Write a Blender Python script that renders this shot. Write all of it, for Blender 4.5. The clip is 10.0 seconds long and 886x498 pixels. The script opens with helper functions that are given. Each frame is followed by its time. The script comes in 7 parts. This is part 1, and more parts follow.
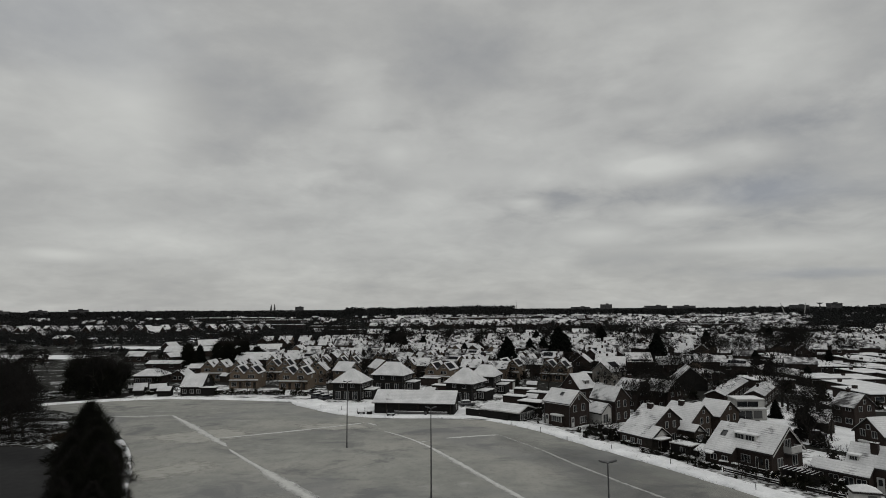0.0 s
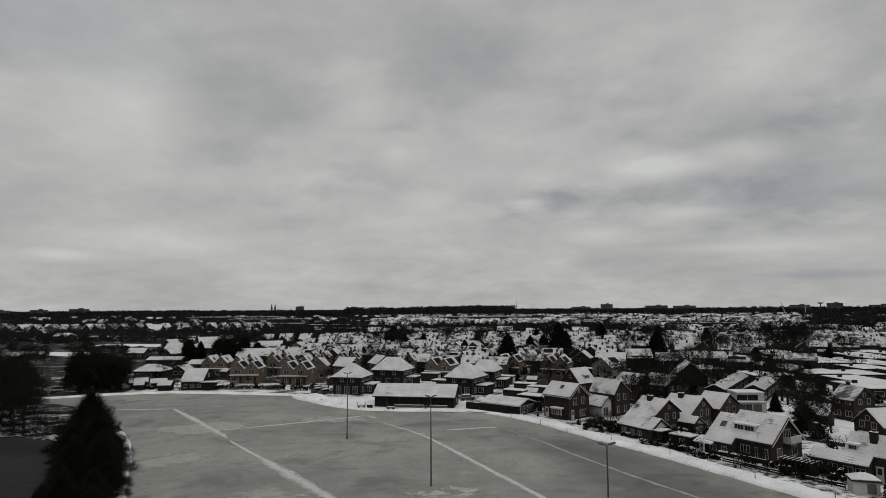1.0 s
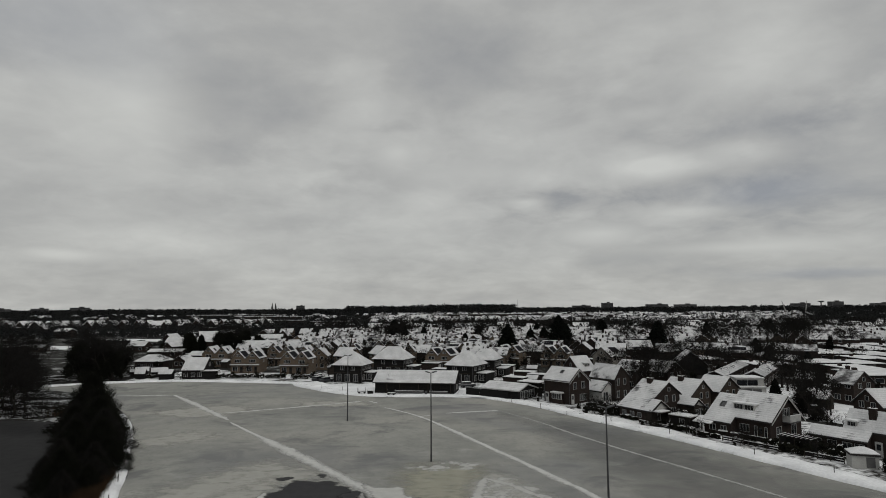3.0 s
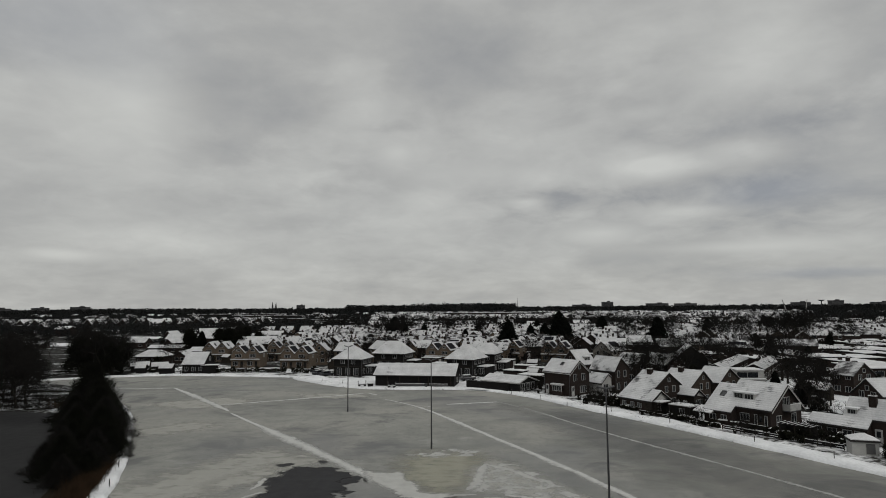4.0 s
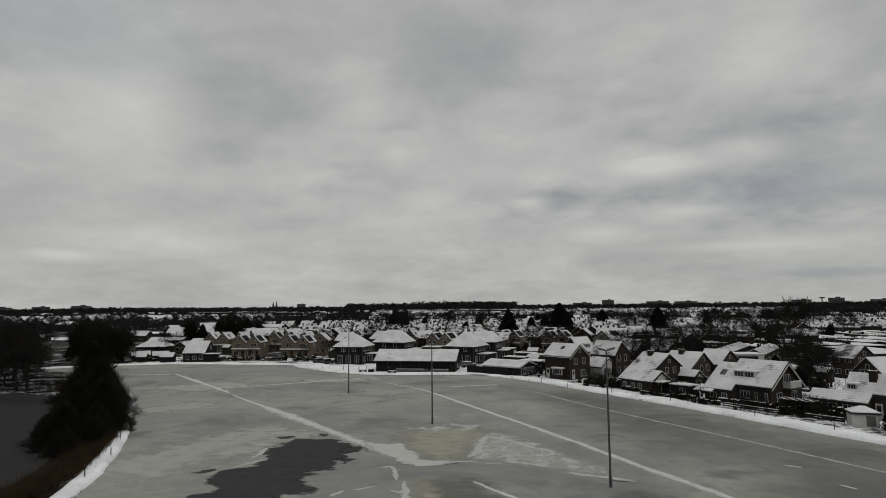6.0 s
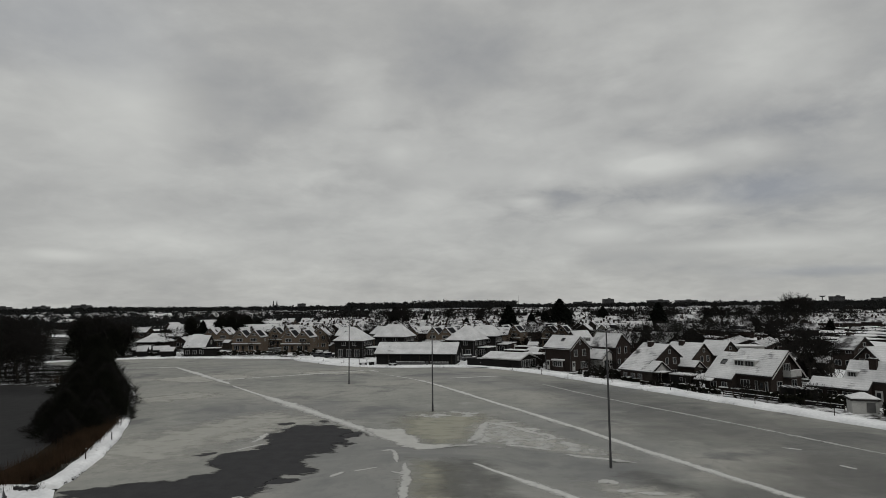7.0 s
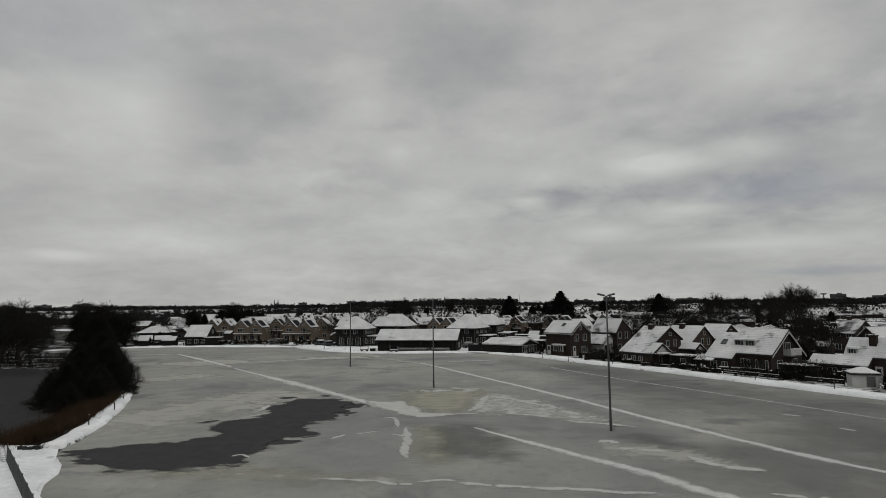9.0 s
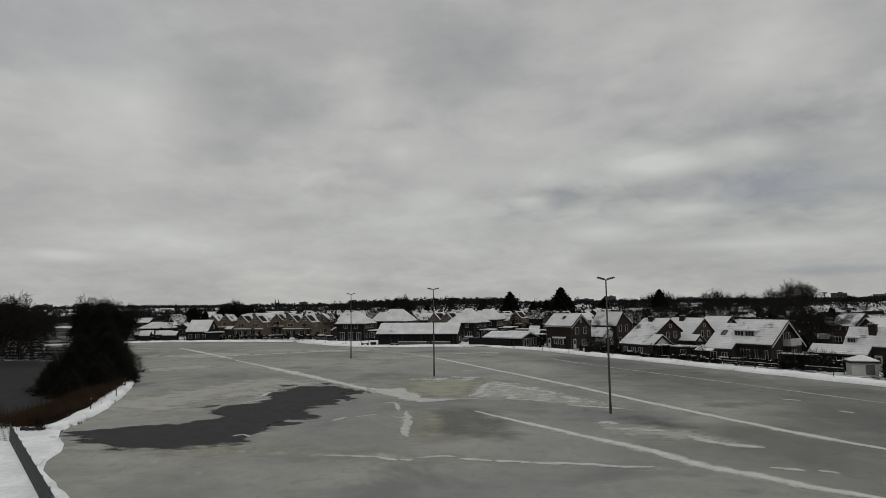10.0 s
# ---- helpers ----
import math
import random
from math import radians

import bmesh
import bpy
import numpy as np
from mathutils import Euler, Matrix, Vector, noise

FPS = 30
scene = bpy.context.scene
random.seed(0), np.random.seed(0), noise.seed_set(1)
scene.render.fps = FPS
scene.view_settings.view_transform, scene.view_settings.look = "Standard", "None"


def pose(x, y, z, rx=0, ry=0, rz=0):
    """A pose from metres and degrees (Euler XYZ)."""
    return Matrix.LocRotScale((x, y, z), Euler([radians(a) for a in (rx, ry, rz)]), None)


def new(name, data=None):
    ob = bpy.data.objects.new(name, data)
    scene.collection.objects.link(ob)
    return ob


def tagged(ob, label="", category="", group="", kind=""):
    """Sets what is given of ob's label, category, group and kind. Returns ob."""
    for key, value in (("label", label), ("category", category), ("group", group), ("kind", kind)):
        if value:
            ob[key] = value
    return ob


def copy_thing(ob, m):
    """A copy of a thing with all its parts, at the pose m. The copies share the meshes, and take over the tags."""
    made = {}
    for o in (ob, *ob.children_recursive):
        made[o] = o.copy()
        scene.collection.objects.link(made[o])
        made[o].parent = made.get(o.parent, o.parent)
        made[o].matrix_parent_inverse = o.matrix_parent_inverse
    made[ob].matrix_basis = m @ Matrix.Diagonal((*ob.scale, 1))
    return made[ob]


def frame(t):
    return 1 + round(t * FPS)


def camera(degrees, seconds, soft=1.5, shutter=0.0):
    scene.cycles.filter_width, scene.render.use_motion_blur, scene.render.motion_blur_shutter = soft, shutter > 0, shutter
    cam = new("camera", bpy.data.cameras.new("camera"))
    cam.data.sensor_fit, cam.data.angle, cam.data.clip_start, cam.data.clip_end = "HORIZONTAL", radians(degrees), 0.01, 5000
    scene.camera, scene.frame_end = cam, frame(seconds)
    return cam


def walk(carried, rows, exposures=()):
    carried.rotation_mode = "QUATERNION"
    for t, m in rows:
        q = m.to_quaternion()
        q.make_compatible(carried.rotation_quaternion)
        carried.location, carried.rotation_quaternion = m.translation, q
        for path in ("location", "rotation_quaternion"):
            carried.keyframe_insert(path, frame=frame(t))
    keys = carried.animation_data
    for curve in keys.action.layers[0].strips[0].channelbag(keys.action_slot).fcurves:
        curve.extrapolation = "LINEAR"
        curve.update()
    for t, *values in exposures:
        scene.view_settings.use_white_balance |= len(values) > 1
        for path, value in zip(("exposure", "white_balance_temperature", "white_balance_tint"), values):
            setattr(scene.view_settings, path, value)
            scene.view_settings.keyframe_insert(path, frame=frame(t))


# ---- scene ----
LENS = 73.0
cam = camera(LENS, 10.0, soft=0.9)
# seconds, x, y, z, yaw, pitch, roll: a straight sinking flight
PATH = (
    (0.0, -0.09, -0.21, 26.70, -0.14, 5.41, -0.39),
    (1.0, -0.03, -0.27, 25.09, -0.09, 5.43, -0.34),
    (2.0, 0.00, -0.26, 23.43, -0.06, 5.43, -0.33),
    (3.0, 0.02, -0.20, 21.74, -0.04, 5.42, -0.35),
    (4.0, 0.02, -0.10, 20.02, -0.02, 5.40, -0.39),
    (5.0, 0.02, 0.01, 18.30, 0.00, 5.38, -0.44),
    (6.0, 0.00, 0.11, 16.58, 0.02, 5.36, -0.51),
    (7.0, -0.01, 0.20, 14.90, 0.04, 5.33, -0.57),
    (8.0, -0.02, 0.24, 13.26, 0.08, 5.31, -0.62),
    (9.0, -0.02, 0.22, 11.67, 0.13, 5.29, -0.66),
    (10.0, -0.00, 0.12, 10.16, 0.19, 5.27, -0.68),
)
walk(cam, [(t, pose(x, y, z, 90 + pitch, 0, yaw) @ pose(0, 0, 0, 0, 0, roll)) for t, x, y, z, yaw, pitch, roll in PATH])

# ---- light ----
SUN_DIR = (radians(38), radians(215))          # elevation, compass turn of the veiled sun
world = bpy.data.worlds.new("overcast_sky")
scene.world = world
world.use_nodes = True
wn, wl = world.node_tree.nodes, world.node_tree.links
wn.clear()


def wmath(op, a, b=None, clamp=False):
    n = wn.new("ShaderNodeMath")
    n.operation, n.use_clamp = op, clamp
    for i, v in enumerate((a, b)):
        if v is None:
            continue
        if isinstance(v, (int, float)):
            n.inputs[i].default_value = v
        else:
            wl.new(v, n.inputs[i])
    return n.outputs[0]


sky = wn.new("ShaderNodeTexSky")
sky.sky_type, sky.sun_disc = "NISHITA", False
sky.sun_elevation, sky.sun_rotation = SUN_DIR
way = wn.new("ShaderNodeTexCoord").outputs["Generated"]
xyz = wn.new("ShaderNodeSeparateXYZ")
wl.new(way, xyz.inputs[0])
up = wmath("MAXIMUM", xyz.outputs[2], 0.0)
flat_up = wmath("ADD", up, 0.27)
ceiling_x = wmath("DIVIDE", xyz.outputs[0], flat_up)
ceiling_y = wmath("DIVIDE", xyz.outputs[1], flat_up)
deck = wn.new("ShaderNodeCombineXYZ")
wl.new(ceiling_x, deck.inputs[0])
wl.new(ceiling_y, deck.inputs[1])
deck.inputs[2].default_value = 3.7


def cloud_noise(scale, detail, rough, shift):
    m = wn.new("ShaderNodeMapping")
    m.inputs["Location"].default_value = shift
    wl.new(deck.outputs[0], m.inputs[0])
    n = wn.new("ShaderNodeTexNoise")
    n.inputs["Scale"].default_value, n.inputs["Detail"].default_value, n.inputs["Roughness"].default_value = scale, detail, rough
    n.inputs["Distortion"].default_value = 0.35
    wl.new(m.outputs[0], n.inputs["Vector"])
    return n.outputs["Fac"]


big = cloud_noise(0.75, 3.0, 0.5, (0.4, 2.2, 0.0))
puff = wn.new("ShaderNodeMapping")
puff.inputs["Scale"].default_value = (1.0, 0.5, 2.5)
wl.new(way, puff.inputs[0])
puff_noise = wn.new("ShaderNodeTexNoise")
puff_noise.inputs["Scale"].default_value, puff_noise.inputs["Detail"].default_value, puff_noise.inputs["Roughness"].default_value = 4.6, 6.0, 0.53
puff_noise.inputs["Distortion"].default_value = 0.2
wl.new(puff.outputs[0], puff_noise.inputs["Vector"])
mid = puff_noise.outputs["Fac"]
tone = wmath("ADD", wmath("MULTIPLY", wmath("SUBTRACT", big, 0.5), 0.2), wmath("MULTIPLY", wmath("SUBTRACT", mid, 0.5), 0.5))
# puffs and streaks of the deck, flattened towards the horizon
fine_puff = cloud_noise(2.3, 6.0, 0.56, (1.3, 0.2, 0.0))
streak = cloud_noise(6.5, 5.0, 0.55, (4.1, 7.7, 0.0))
for part_, gain_ in ((fine_puff, 0.46), (streak, 0.26)):
    tone = wmath("ADD", tone, wmath("MULTIPLY", wmath("SUBTRACT", part_, 0.5), gain_))


def cloud_patch(px, py, wide, high, gain, core=0.0, torn=1.0):
    """A thick or a thin place in the cloud deck, soft all round: direction by its run and rise over one metre ahead."""
    global tone
    d = Vector((px, 1.0, py)).normalized()
    s = wn.new("ShaderNodeVectorMath")
    s.operation = "SUBTRACT"
    wl.new(way, s.inputs[0])
    s.inputs[1].default_value = d
    k = wn.new("ShaderNodeVectorMath")
    k.operation = "MULTIPLY"
    wl.new(s.outputs[0], k.inputs[0])
    k.inputs[1].default_value = (1 / wide, 1 / max(wide, high), 1 / high)
    ln = wn.new("ShaderNodeVectorMath")
    ln.operation = "LENGTH"
    wl.new(k.outputs[0], ln.inputs[0])
    wob = wmath("ADD", ln.outputs["Value"], wmath("ADD", wmath("MULTIPLY", wmath("SUBTRACT", mid, 0.5), torn), wmath("MULTIPLY", wmath("SUBTRACT", fine_puff, 0.5), 1.4 * torn)))
    if torn > 1.0:
        wob = wmath("ADD", wob, wmath("MULTIPLY", wmath("SUBTRACT", streak, 0.5), 2.2))
    mr = wn.new("ShaderNodeMapRange")
    mr.interpolation_type = "SMOOTHSTEP"
    wl.new(wob, mr.inputs[0])
    mr.inputs[1].default_value, mr.inputs[2].default_value, mr.inputs[3].default_value, mr.inputs[4].default_value = core, 1.1, gain * 1.32, 0.0
    tone = wmath("ADD", tone, mr.outputs[0])


PATCHES = (
    (-0.54, 0.349, 0.14, 0.104, 0.17), (-0.71, 0.481, 0.14, 0.085, -0.13), (-0.32, 0.359, 0.17, 0.14, -0.10), (-0.29, 0.231, 0.13, 0.066, -0.08),
    (-0.13, 0.339, 0.09, 0.076, 0.12), (0.06, 0.419, 0.18, 0.085, -0.12), (-0.08, 0.258, 0.06, 0.038, 0.10), (0.22, 0.369, 0.12, 0.066, -0.06),
    (0.35, 0.233, 0.10, 0.030, 0.22), (0.17, 0.219, 0.08, 0.026, 0.10), (0.21, 0.175, 0.15, 0.028, -0.20), (0.15, 0.170, 0.05, 0.017, 0.18),
    (0.55, 0.309, 0.15, 0.052, -0.22), (0.58, 0.196, 0.14, 0.045, -0.15), (0.72, 0.26, 0.16, 0.12, -0.14), (0.53, 0.425, 0.14, 0.085, 0.13), (0.51, 0.260, 0.09, 0.032, 0.10),
    (0.40, 0.153, 0.10, 0.017, 0.13), (0.26, 0.115, 0.10, 0.028, 0.12), (0.68, 0.050, 0.11, 0.009, -0.22), (-0.64, 0.088, 0.06, 0.013, 0.14),
    (0.58, 0.095, 0.16, 0.025, 0.12), (-0.46, 0.105, 0.25, 0.05, 0.12), (-0.62, 0.24, 0.25, 0.08, 0.07), (-0.12, 0.14, 0.2, 0.06, 0.07), (0.06, 0.30, 0.2, 0.1, 0.05), (-0.02, 0.172, 0.08, 0.038, 0.08), (0.03, 0.095, 0.21, 0.038, 0.06),
    (-0.23, 0.470, 0.11, 0.057, 0.04), (0.70, 0.470, 0.10, 0.085, -0.06), (-0.21, 0.134, 0.11, 0.028, -0.05), (0.44, 0.081, 0.13, 0.011, -0.07),
)
# small torn wisps and streaks
WISPS = (
    (0.35, 0.235, 0.071, 0.016, 0.16), (0.14, 0.174, 0.047, 0.008, 0.16), (0.21, 0.178, 0.090, 0.018, -0.14), (0.42, 0.156, 0.057, 0.008, 0.12), (0.17, 0.145, 0.113, 0.008, -0.09), (0.27, 0.120, 0.071, 0.014, 0.12),
    (0.57, 0.180, 0.113, 0.025, -0.08), (0.36, 0.187, 0.123, 0.017, -0.08), (0.52, 0.266, 0.057, 0.023, 0.10), (0.34, 0.326, 0.038, 0.009, 0.09), (0.56, 0.304, 0.132, 0.021, -0.08), (0.71, 0.213, 0.052, 0.019, 0.10),
    (0.56, 0.138, 0.189, 0.007, -0.07), (0.50, 0.095, 0.132, 0.009, 0.09), (0.68, 0.075, 0.057, 0.006, 0.06), (0.05, 0.221, 0.113, 0.019, 0.07), (-0.07, 0.262, 0.042, 0.023, 0.10), (-0.06, 0.301, 0.075, 0.013, -0.08),
    (-0.20, 0.201, 0.057, 0.013, -0.05), (-0.25, 0.240, 0.047, 0.011, 0.07), (-0.32, 0.213, 0.047, 0.011, 0.05), (-0.64, 0.091, 0.047, 0.007, 0.10), (-0.51, 0.344, 0.066, 0.028, 0.06),
)
for px, py, wide, high, gain_ in PATCHES:
    cloud_patch(px, py, wide, high, gain_ * (0.85 if gain_ > 0 else 0.65))
for px, py, wide, high, gain_ in WISPS:
    cloud_patch(px, py, wide * 1.25, high * 1.25, gain_ * 0.7, -0.1, 2.2)
# towards the horizon the deck looks thinner and lighter; overhead it lets most light through
low = wn.new("ShaderNodeMapRange")
wl.new(up, low.inputs[0])
low.inputs[1].default_value, low.inputs[2].default_value, low.inputs[3].default_value, low.inputs[4].default_value = 0.0, 0.45, 0.06, 0.04
high_up = wn.new("ShaderNodeMapRange")
high_up.interpolation_type = "SMOOTHSTEP"
wl.new(up, high_up.inputs[0])
high_up.inputs[1].default_value, high_up.inputs[2].default_value, high_up.inputs[3].default_value, high_up.inputs[4].default_value = 0.45, 1.0, 0.0, 1.0
tone = wmath("ADD", wmath("ADD", tone, low.outputs[0]), 0.5)
ramp = wn.new("ShaderNodeValToRGB")
wl.new(tone, ramp.inputs[0])
ramp.color_ramp.elements[0].position, ramp.color_ramp.elements[0].color = 0.16, (0.270, 0.278, 0.290, 1)
ramp.color_ramp.elements[1].position, ramp.color_ramp.elements[1].color = 0.84, (0.572, 0.577, 0.553, 1)
mid_stop = ramp.color_ramp.elements.new(0.5)
mid_stop.color = (0.403, 0.405, 0.395, 1)
deck_colour = ramp.outputs[0]
for px, py, wide, high in ((-0.68, 0.50, 0.22, 0.1), (0.66, 0.052, 0.16, 0.012), (0.56, 0.19, 0.13, 0.03)):
    off = wn.new("ShaderNodeVectorMath")
    off.operation = "SUBTRACT"
    wl.new(way, off.inputs[0])
    off.inputs[1].default_value = Vector((px, 1.0, py)).normalized()
    fit_ = wn.new("ShaderNodeVectorMath")
    fit_.operation = "MULTIPLY"
    wl.new(off.outputs[0], fit_.inputs[0])
    fit_.inputs[1].default_value = (1 / wide, 1 / wide, 1 / high)
    far_off = wn.new("ShaderNodeVectorMath")
    far_off.operation = "LENGTH"
    wl.new(fit_.outputs[0], far_off.inputs[0])
    thin = wn.new("ShaderNodeMapRange")
    thin.interpolation_type = "SMOOTHSTEP"
    wl.new(wmath("ADD", far_off.outputs["Value"], wmath("MULTIPLY", wmath("SUBTRACT", fine_puff, 0.5), 1.2)), thin.inputs[0])
    thin.inputs[1].default_value, thin.inputs[2].default_value, thin.inputs[3].default_value, thin.inputs[4].default_value = -0.1, 1.2, 0.24, 0.0
    tint = wn.new("ShaderNodeMix")
    tint.data_type = "RGBA"
    wl.new(thin.outputs[0], tint.inputs[0])
    wl.new(deck_colour, tint.inputs[6])
    tint.inputs[7].default_value = (0.335, 0.365, 0.42, 1)
    deck_colour = tint.outputs[2]
CLOUD_GAIN = 1.0
gain = wmath("MULTIPLY", wmath("ADD", 1.0, wmath("MULTIPLY", high_up.outputs[0], 0.9)), CLOUD_GAIN)
cloud_bg = wn.new("ShaderNodeBackground")
wl.new(deck_colour, cloud_bg.inputs[0])
wl.new(gain, cloud_bg.inputs[1])
sky_bg = wn.new("ShaderNodeBackground")
wl.new(sky.outputs[0], sky_bg.inputs[0])
sky_bg.inputs[1].default_value = 0.08
mix = wn.new("ShaderNodeMixShader")
mix.inputs[0].default_value = 0.96
wl.new(sky_bg.outputs[0], mix.inputs[1])
wl.new(cloud_bg.outputs[0], mix.inputs[2])
wl.new(mix.outputs[0], wn.new("ShaderNodeOutputWorld").inputs[0])

sun = new("sun", bpy.data.lights.new("sun", "SUN"))
sun.data.energy, sun.data.angle, sun.data.color = 0.7, radians(25), (1.0, 0.97, 0.92)
sun.matrix_world = pose(0, 0, 60, 52, 0, 35)

# ---- materials ----


def surface(name, dark, light, scale=1.0, fine=12.0, rough=0.85, bump=0.3, metal=0.0, vary=0.0, spec=0.3, world_space=False, stretch=(1, 1, 1), lo=0.3, hi=0.7):
    """A two-scale noisy surface between two colours."""
    m = bpy.data.materials.new(name)
    m.use_nodes = True
    nt = m.node_tree
    p = nt.nodes["Principled BSDF"]
    p.inputs["Roughness"].default_value, p.inputs["Metallic"].default_value = rough, metal
    p.inputs["Specular IOR Level"].default_value = spec
    if world_space:
        co = nt.nodes.new("ShaderNodeNewGeometry").outputs["Position"]
    else:
        co = nt.nodes.new("ShaderNodeTexCoord").outputs["Object"]
    mp = nt.nodes.new("ShaderNodeMapping")
    mp.inputs["Scale"].default_value = stretch
    nt.links.new(co, mp.inputs[0])
    a, b = nt.nodes.new("ShaderNodeTexNoise"), nt.nodes.new("ShaderNodeTexNoise")
    for n, s in ((a, scale), (b, fine)):
        n.inputs["Scale"].default_value, n.inputs["Detail"].default_value = s, 5.0
        nt.links.new(mp.outputs[0], n.inputs["Vector"])
    mx = nt.nodes.new("ShaderNodeMath")
    mx.operation = "MULTIPLY_ADD"
    nt.links.new(b.outputs["Fac"], mx.inputs[0])
    mx.inputs[1].default_value = 0.4
    sc = nt.nodes.new("ShaderNodeMath")
    sc.operation = "MULTIPLY"
    nt.links.new(a.outputs["Fac"], sc.inputs[0])
    sc.inputs[1].default_value = 0.6
    nt.links.new(sc.outputs[0], mx.inputs[2])
    rp = nt.nodes.new("ShaderNodeValToRGB")
    rp.color_ramp.elements[0].position, rp.color_ramp.elements[1].position = lo, hi
    rp.color_ramp.elements[0].color, rp.color_ramp.elements[1].color = (*dark, 1), (*light, 1)
    nt.links.new(mx.outputs[0], rp.inputs[0])
    colour = rp.outputs[0]
    if vary:
        info = nt.nodes.new("ShaderNodeObjectInfo")
        hs = nt.nodes.new("ShaderNodeHueSaturation")
        mr = nt.nodes.new("ShaderNodeMapRange")
        nt.links.new(info.outputs["Random"], mr.inputs[0])
        mr.inputs[3].default_value, mr.inputs[4].default_value = 1 - vary, 1 + vary
        nt.links.new(mr.outputs[0], hs.inputs["Value"])
        nt.links.new(colour, hs.inputs["Color"])
        colour = hs.outputs[0]
    nt.links.new(colour, p.inputs["Base Color"])
    if bump:
        bp = nt.nodes.new("ShaderNodeBump")
        bp.inputs["Strength"].default_value, bp.inputs["Distance"].default_value = bump, 0.05
        nt.links.new(mx.outputs[0], bp.inputs["Height"])
        nt.links.new(bp.outputs[0], p.inputs["Normal"])
    m.diffuse_color = (*light, 1)
    return m


def roof_snow(name, cover, streak):
    """Snow on tiled roofs: courses of tile show through as faint lines, with bare patches."""
    m = surface(name, (0.36, 0.365, 0.375), (0.64, 0.645, 0.65), 0.35, 4.0, 0.85, 0.3, spec=0.05)
    nt = m.node_tree
    p = nt.nodes["Principled BSDF"]
    base = p.inputs["Base Color"].links[0].from_socket
    co = nt.nodes.new("ShaderNodeTexCoord").outputs["Object"]
    info = nt.nodes.new("ShaderNodeObjectInfo")
    off = nt.nodes.new("ShaderNodeVectorMath")
    off.operation = "MULTIPLY_ADD"
    nt.links.new(info.outputs["Random"], off.inputs[0])
    off.inputs[1].default_value = (37, 19, 11)
    nt.links.new(co, off.inputs[2])
    n = nt.nodes.new("ShaderNodeTexNoise")
    n.inputs["Scale"].default_value, n.inputs["Detail"].default_value = 0.45, 6.0
    nt.links.new(off.outputs[0], n.inputs["Vector"])
    w = nt.nodes.new("ShaderNodeTexWave")
    w.wave_type, w.bands_direction, w.wave_profile = "BANDS", "Z", "SAW"
    w.inputs["Scale"].default_value, w.inputs["Distortion"].default_value, w.inputs["Detail"].default_value, w.inputs["Detail Scale"].default_value = 1.15, 0.8, 2.0, 1.2
    nt.links.new(co, w.inputs["Vector"])
    s = nt.nodes.new("ShaderNodeMath")
    s.operation = "MULTIPLY_ADD"
    nt.links.new(w.outputs["Fac"], s.inputs[0])
    s.inputs[1].default_value = streak
    nt.links.new(n.outputs["Fac"], s.inputs[2])
    q = nt.nodes.new("ShaderNodeMath")
    q.operation = "MULTIPLY_ADD"
    nt.links.new(info.outputs["Random"], q.inputs[0])
    q.inputs[1].default_value = 0.10
    nt.links.new(s.outputs[0], q.inputs[2])
    r = nt.nodes.new("ShaderNodeMapRange")
    nt.links.new(q.outputs[0], r.inputs[0])
    r.inputs[1].default_value, r.inputs[2].default_value = cover, cover + 0.16
    mx = nt.nodes.new("ShaderNodeMix")
    mx.data_type = "RGBA"
    nt.links.new(r.outputs[0], mx.inputs[0])
    nt.links.new(base, mx.inputs[6])
    mx.inputs[7].default_value = (0.06, 0.058, 0.06, 1)
    lines = nt.nodes.new("ShaderNodeMapRange")
    nt.links.new(w.outputs["Fac"], lines.inputs[0])
    lines.inputs[1].default_value, lines.inputs[2].default_value, lines.inputs[3].default_value, lines.inputs[4].default_value = 0.75, 1.0, 0.0, 0.45
    mz = nt.nodes.new("ShaderNodeMix")
    mz.data_type = "RGBA"
    nt.links.new(lines.outputs[0], mz.inputs[0])
    nt.links.new(mx.outputs[2], mz.inputs[6])
    mz.inputs[7].default_value = (0.22, 0.22, 0.225, 1)
    nt.links.new(mz.outputs[2], p.inputs["Base Color"])
    return m


def brick(name, a, b, mortar):
    m = surface(name, a, b, 0.6, 9.0, 0.9, 0.0, vary=0.12, spec=0.15)
    nt = m.node_tree
    p = nt.nodes["Principled BSDF"]
    base = p.inputs["Base Color"].links[0].from_socket
    t = nt.nodes.new("ShaderNodeTexBrick")
    t.inputs["Scale"].default_value = 1.0
    t.inputs["Brick Width"].default_value, t.inputs["Row Height"].default_value, t.inputs["Mortar Size"].default_value = 0.22, 0.0625, 0.006
    co = nt.nodes.new("ShaderNodeTexCoord").outputs["Object"]
    sp = nt.nodes.new("ShaderNodeSeparateXYZ")
    nt.links.new(co, sp.inputs[0])
    ad = nt.nodes.new("ShaderNodeMath")
    nt.links.new(sp.outputs[0], ad.inputs[0])
    nt.links.new(sp.outputs[1], ad.inputs[1])
    cb = nt.nodes.new("ShaderNodeCombineXYZ")
    nt.links.new(ad.outputs[0], cb.inputs[0])
    nt.links.new(sp.outputs[2], cb.inputs[1])
    nt.links.new(cb.outputs[0], t.inputs["Vector"])
    mx = nt.nodes.new("ShaderNodeMix")
    mx.data_type = "RGBA"
    nt.links.new(t.outputs["Fac"], mx.inputs[0])
    nt.links.new(base, mx.inputs[6])
    mx.inputs[7].default_value = (*mortar, 1)
    nt.links.new(mx.outputs[2], p.inputs["Base Color"])
    return m


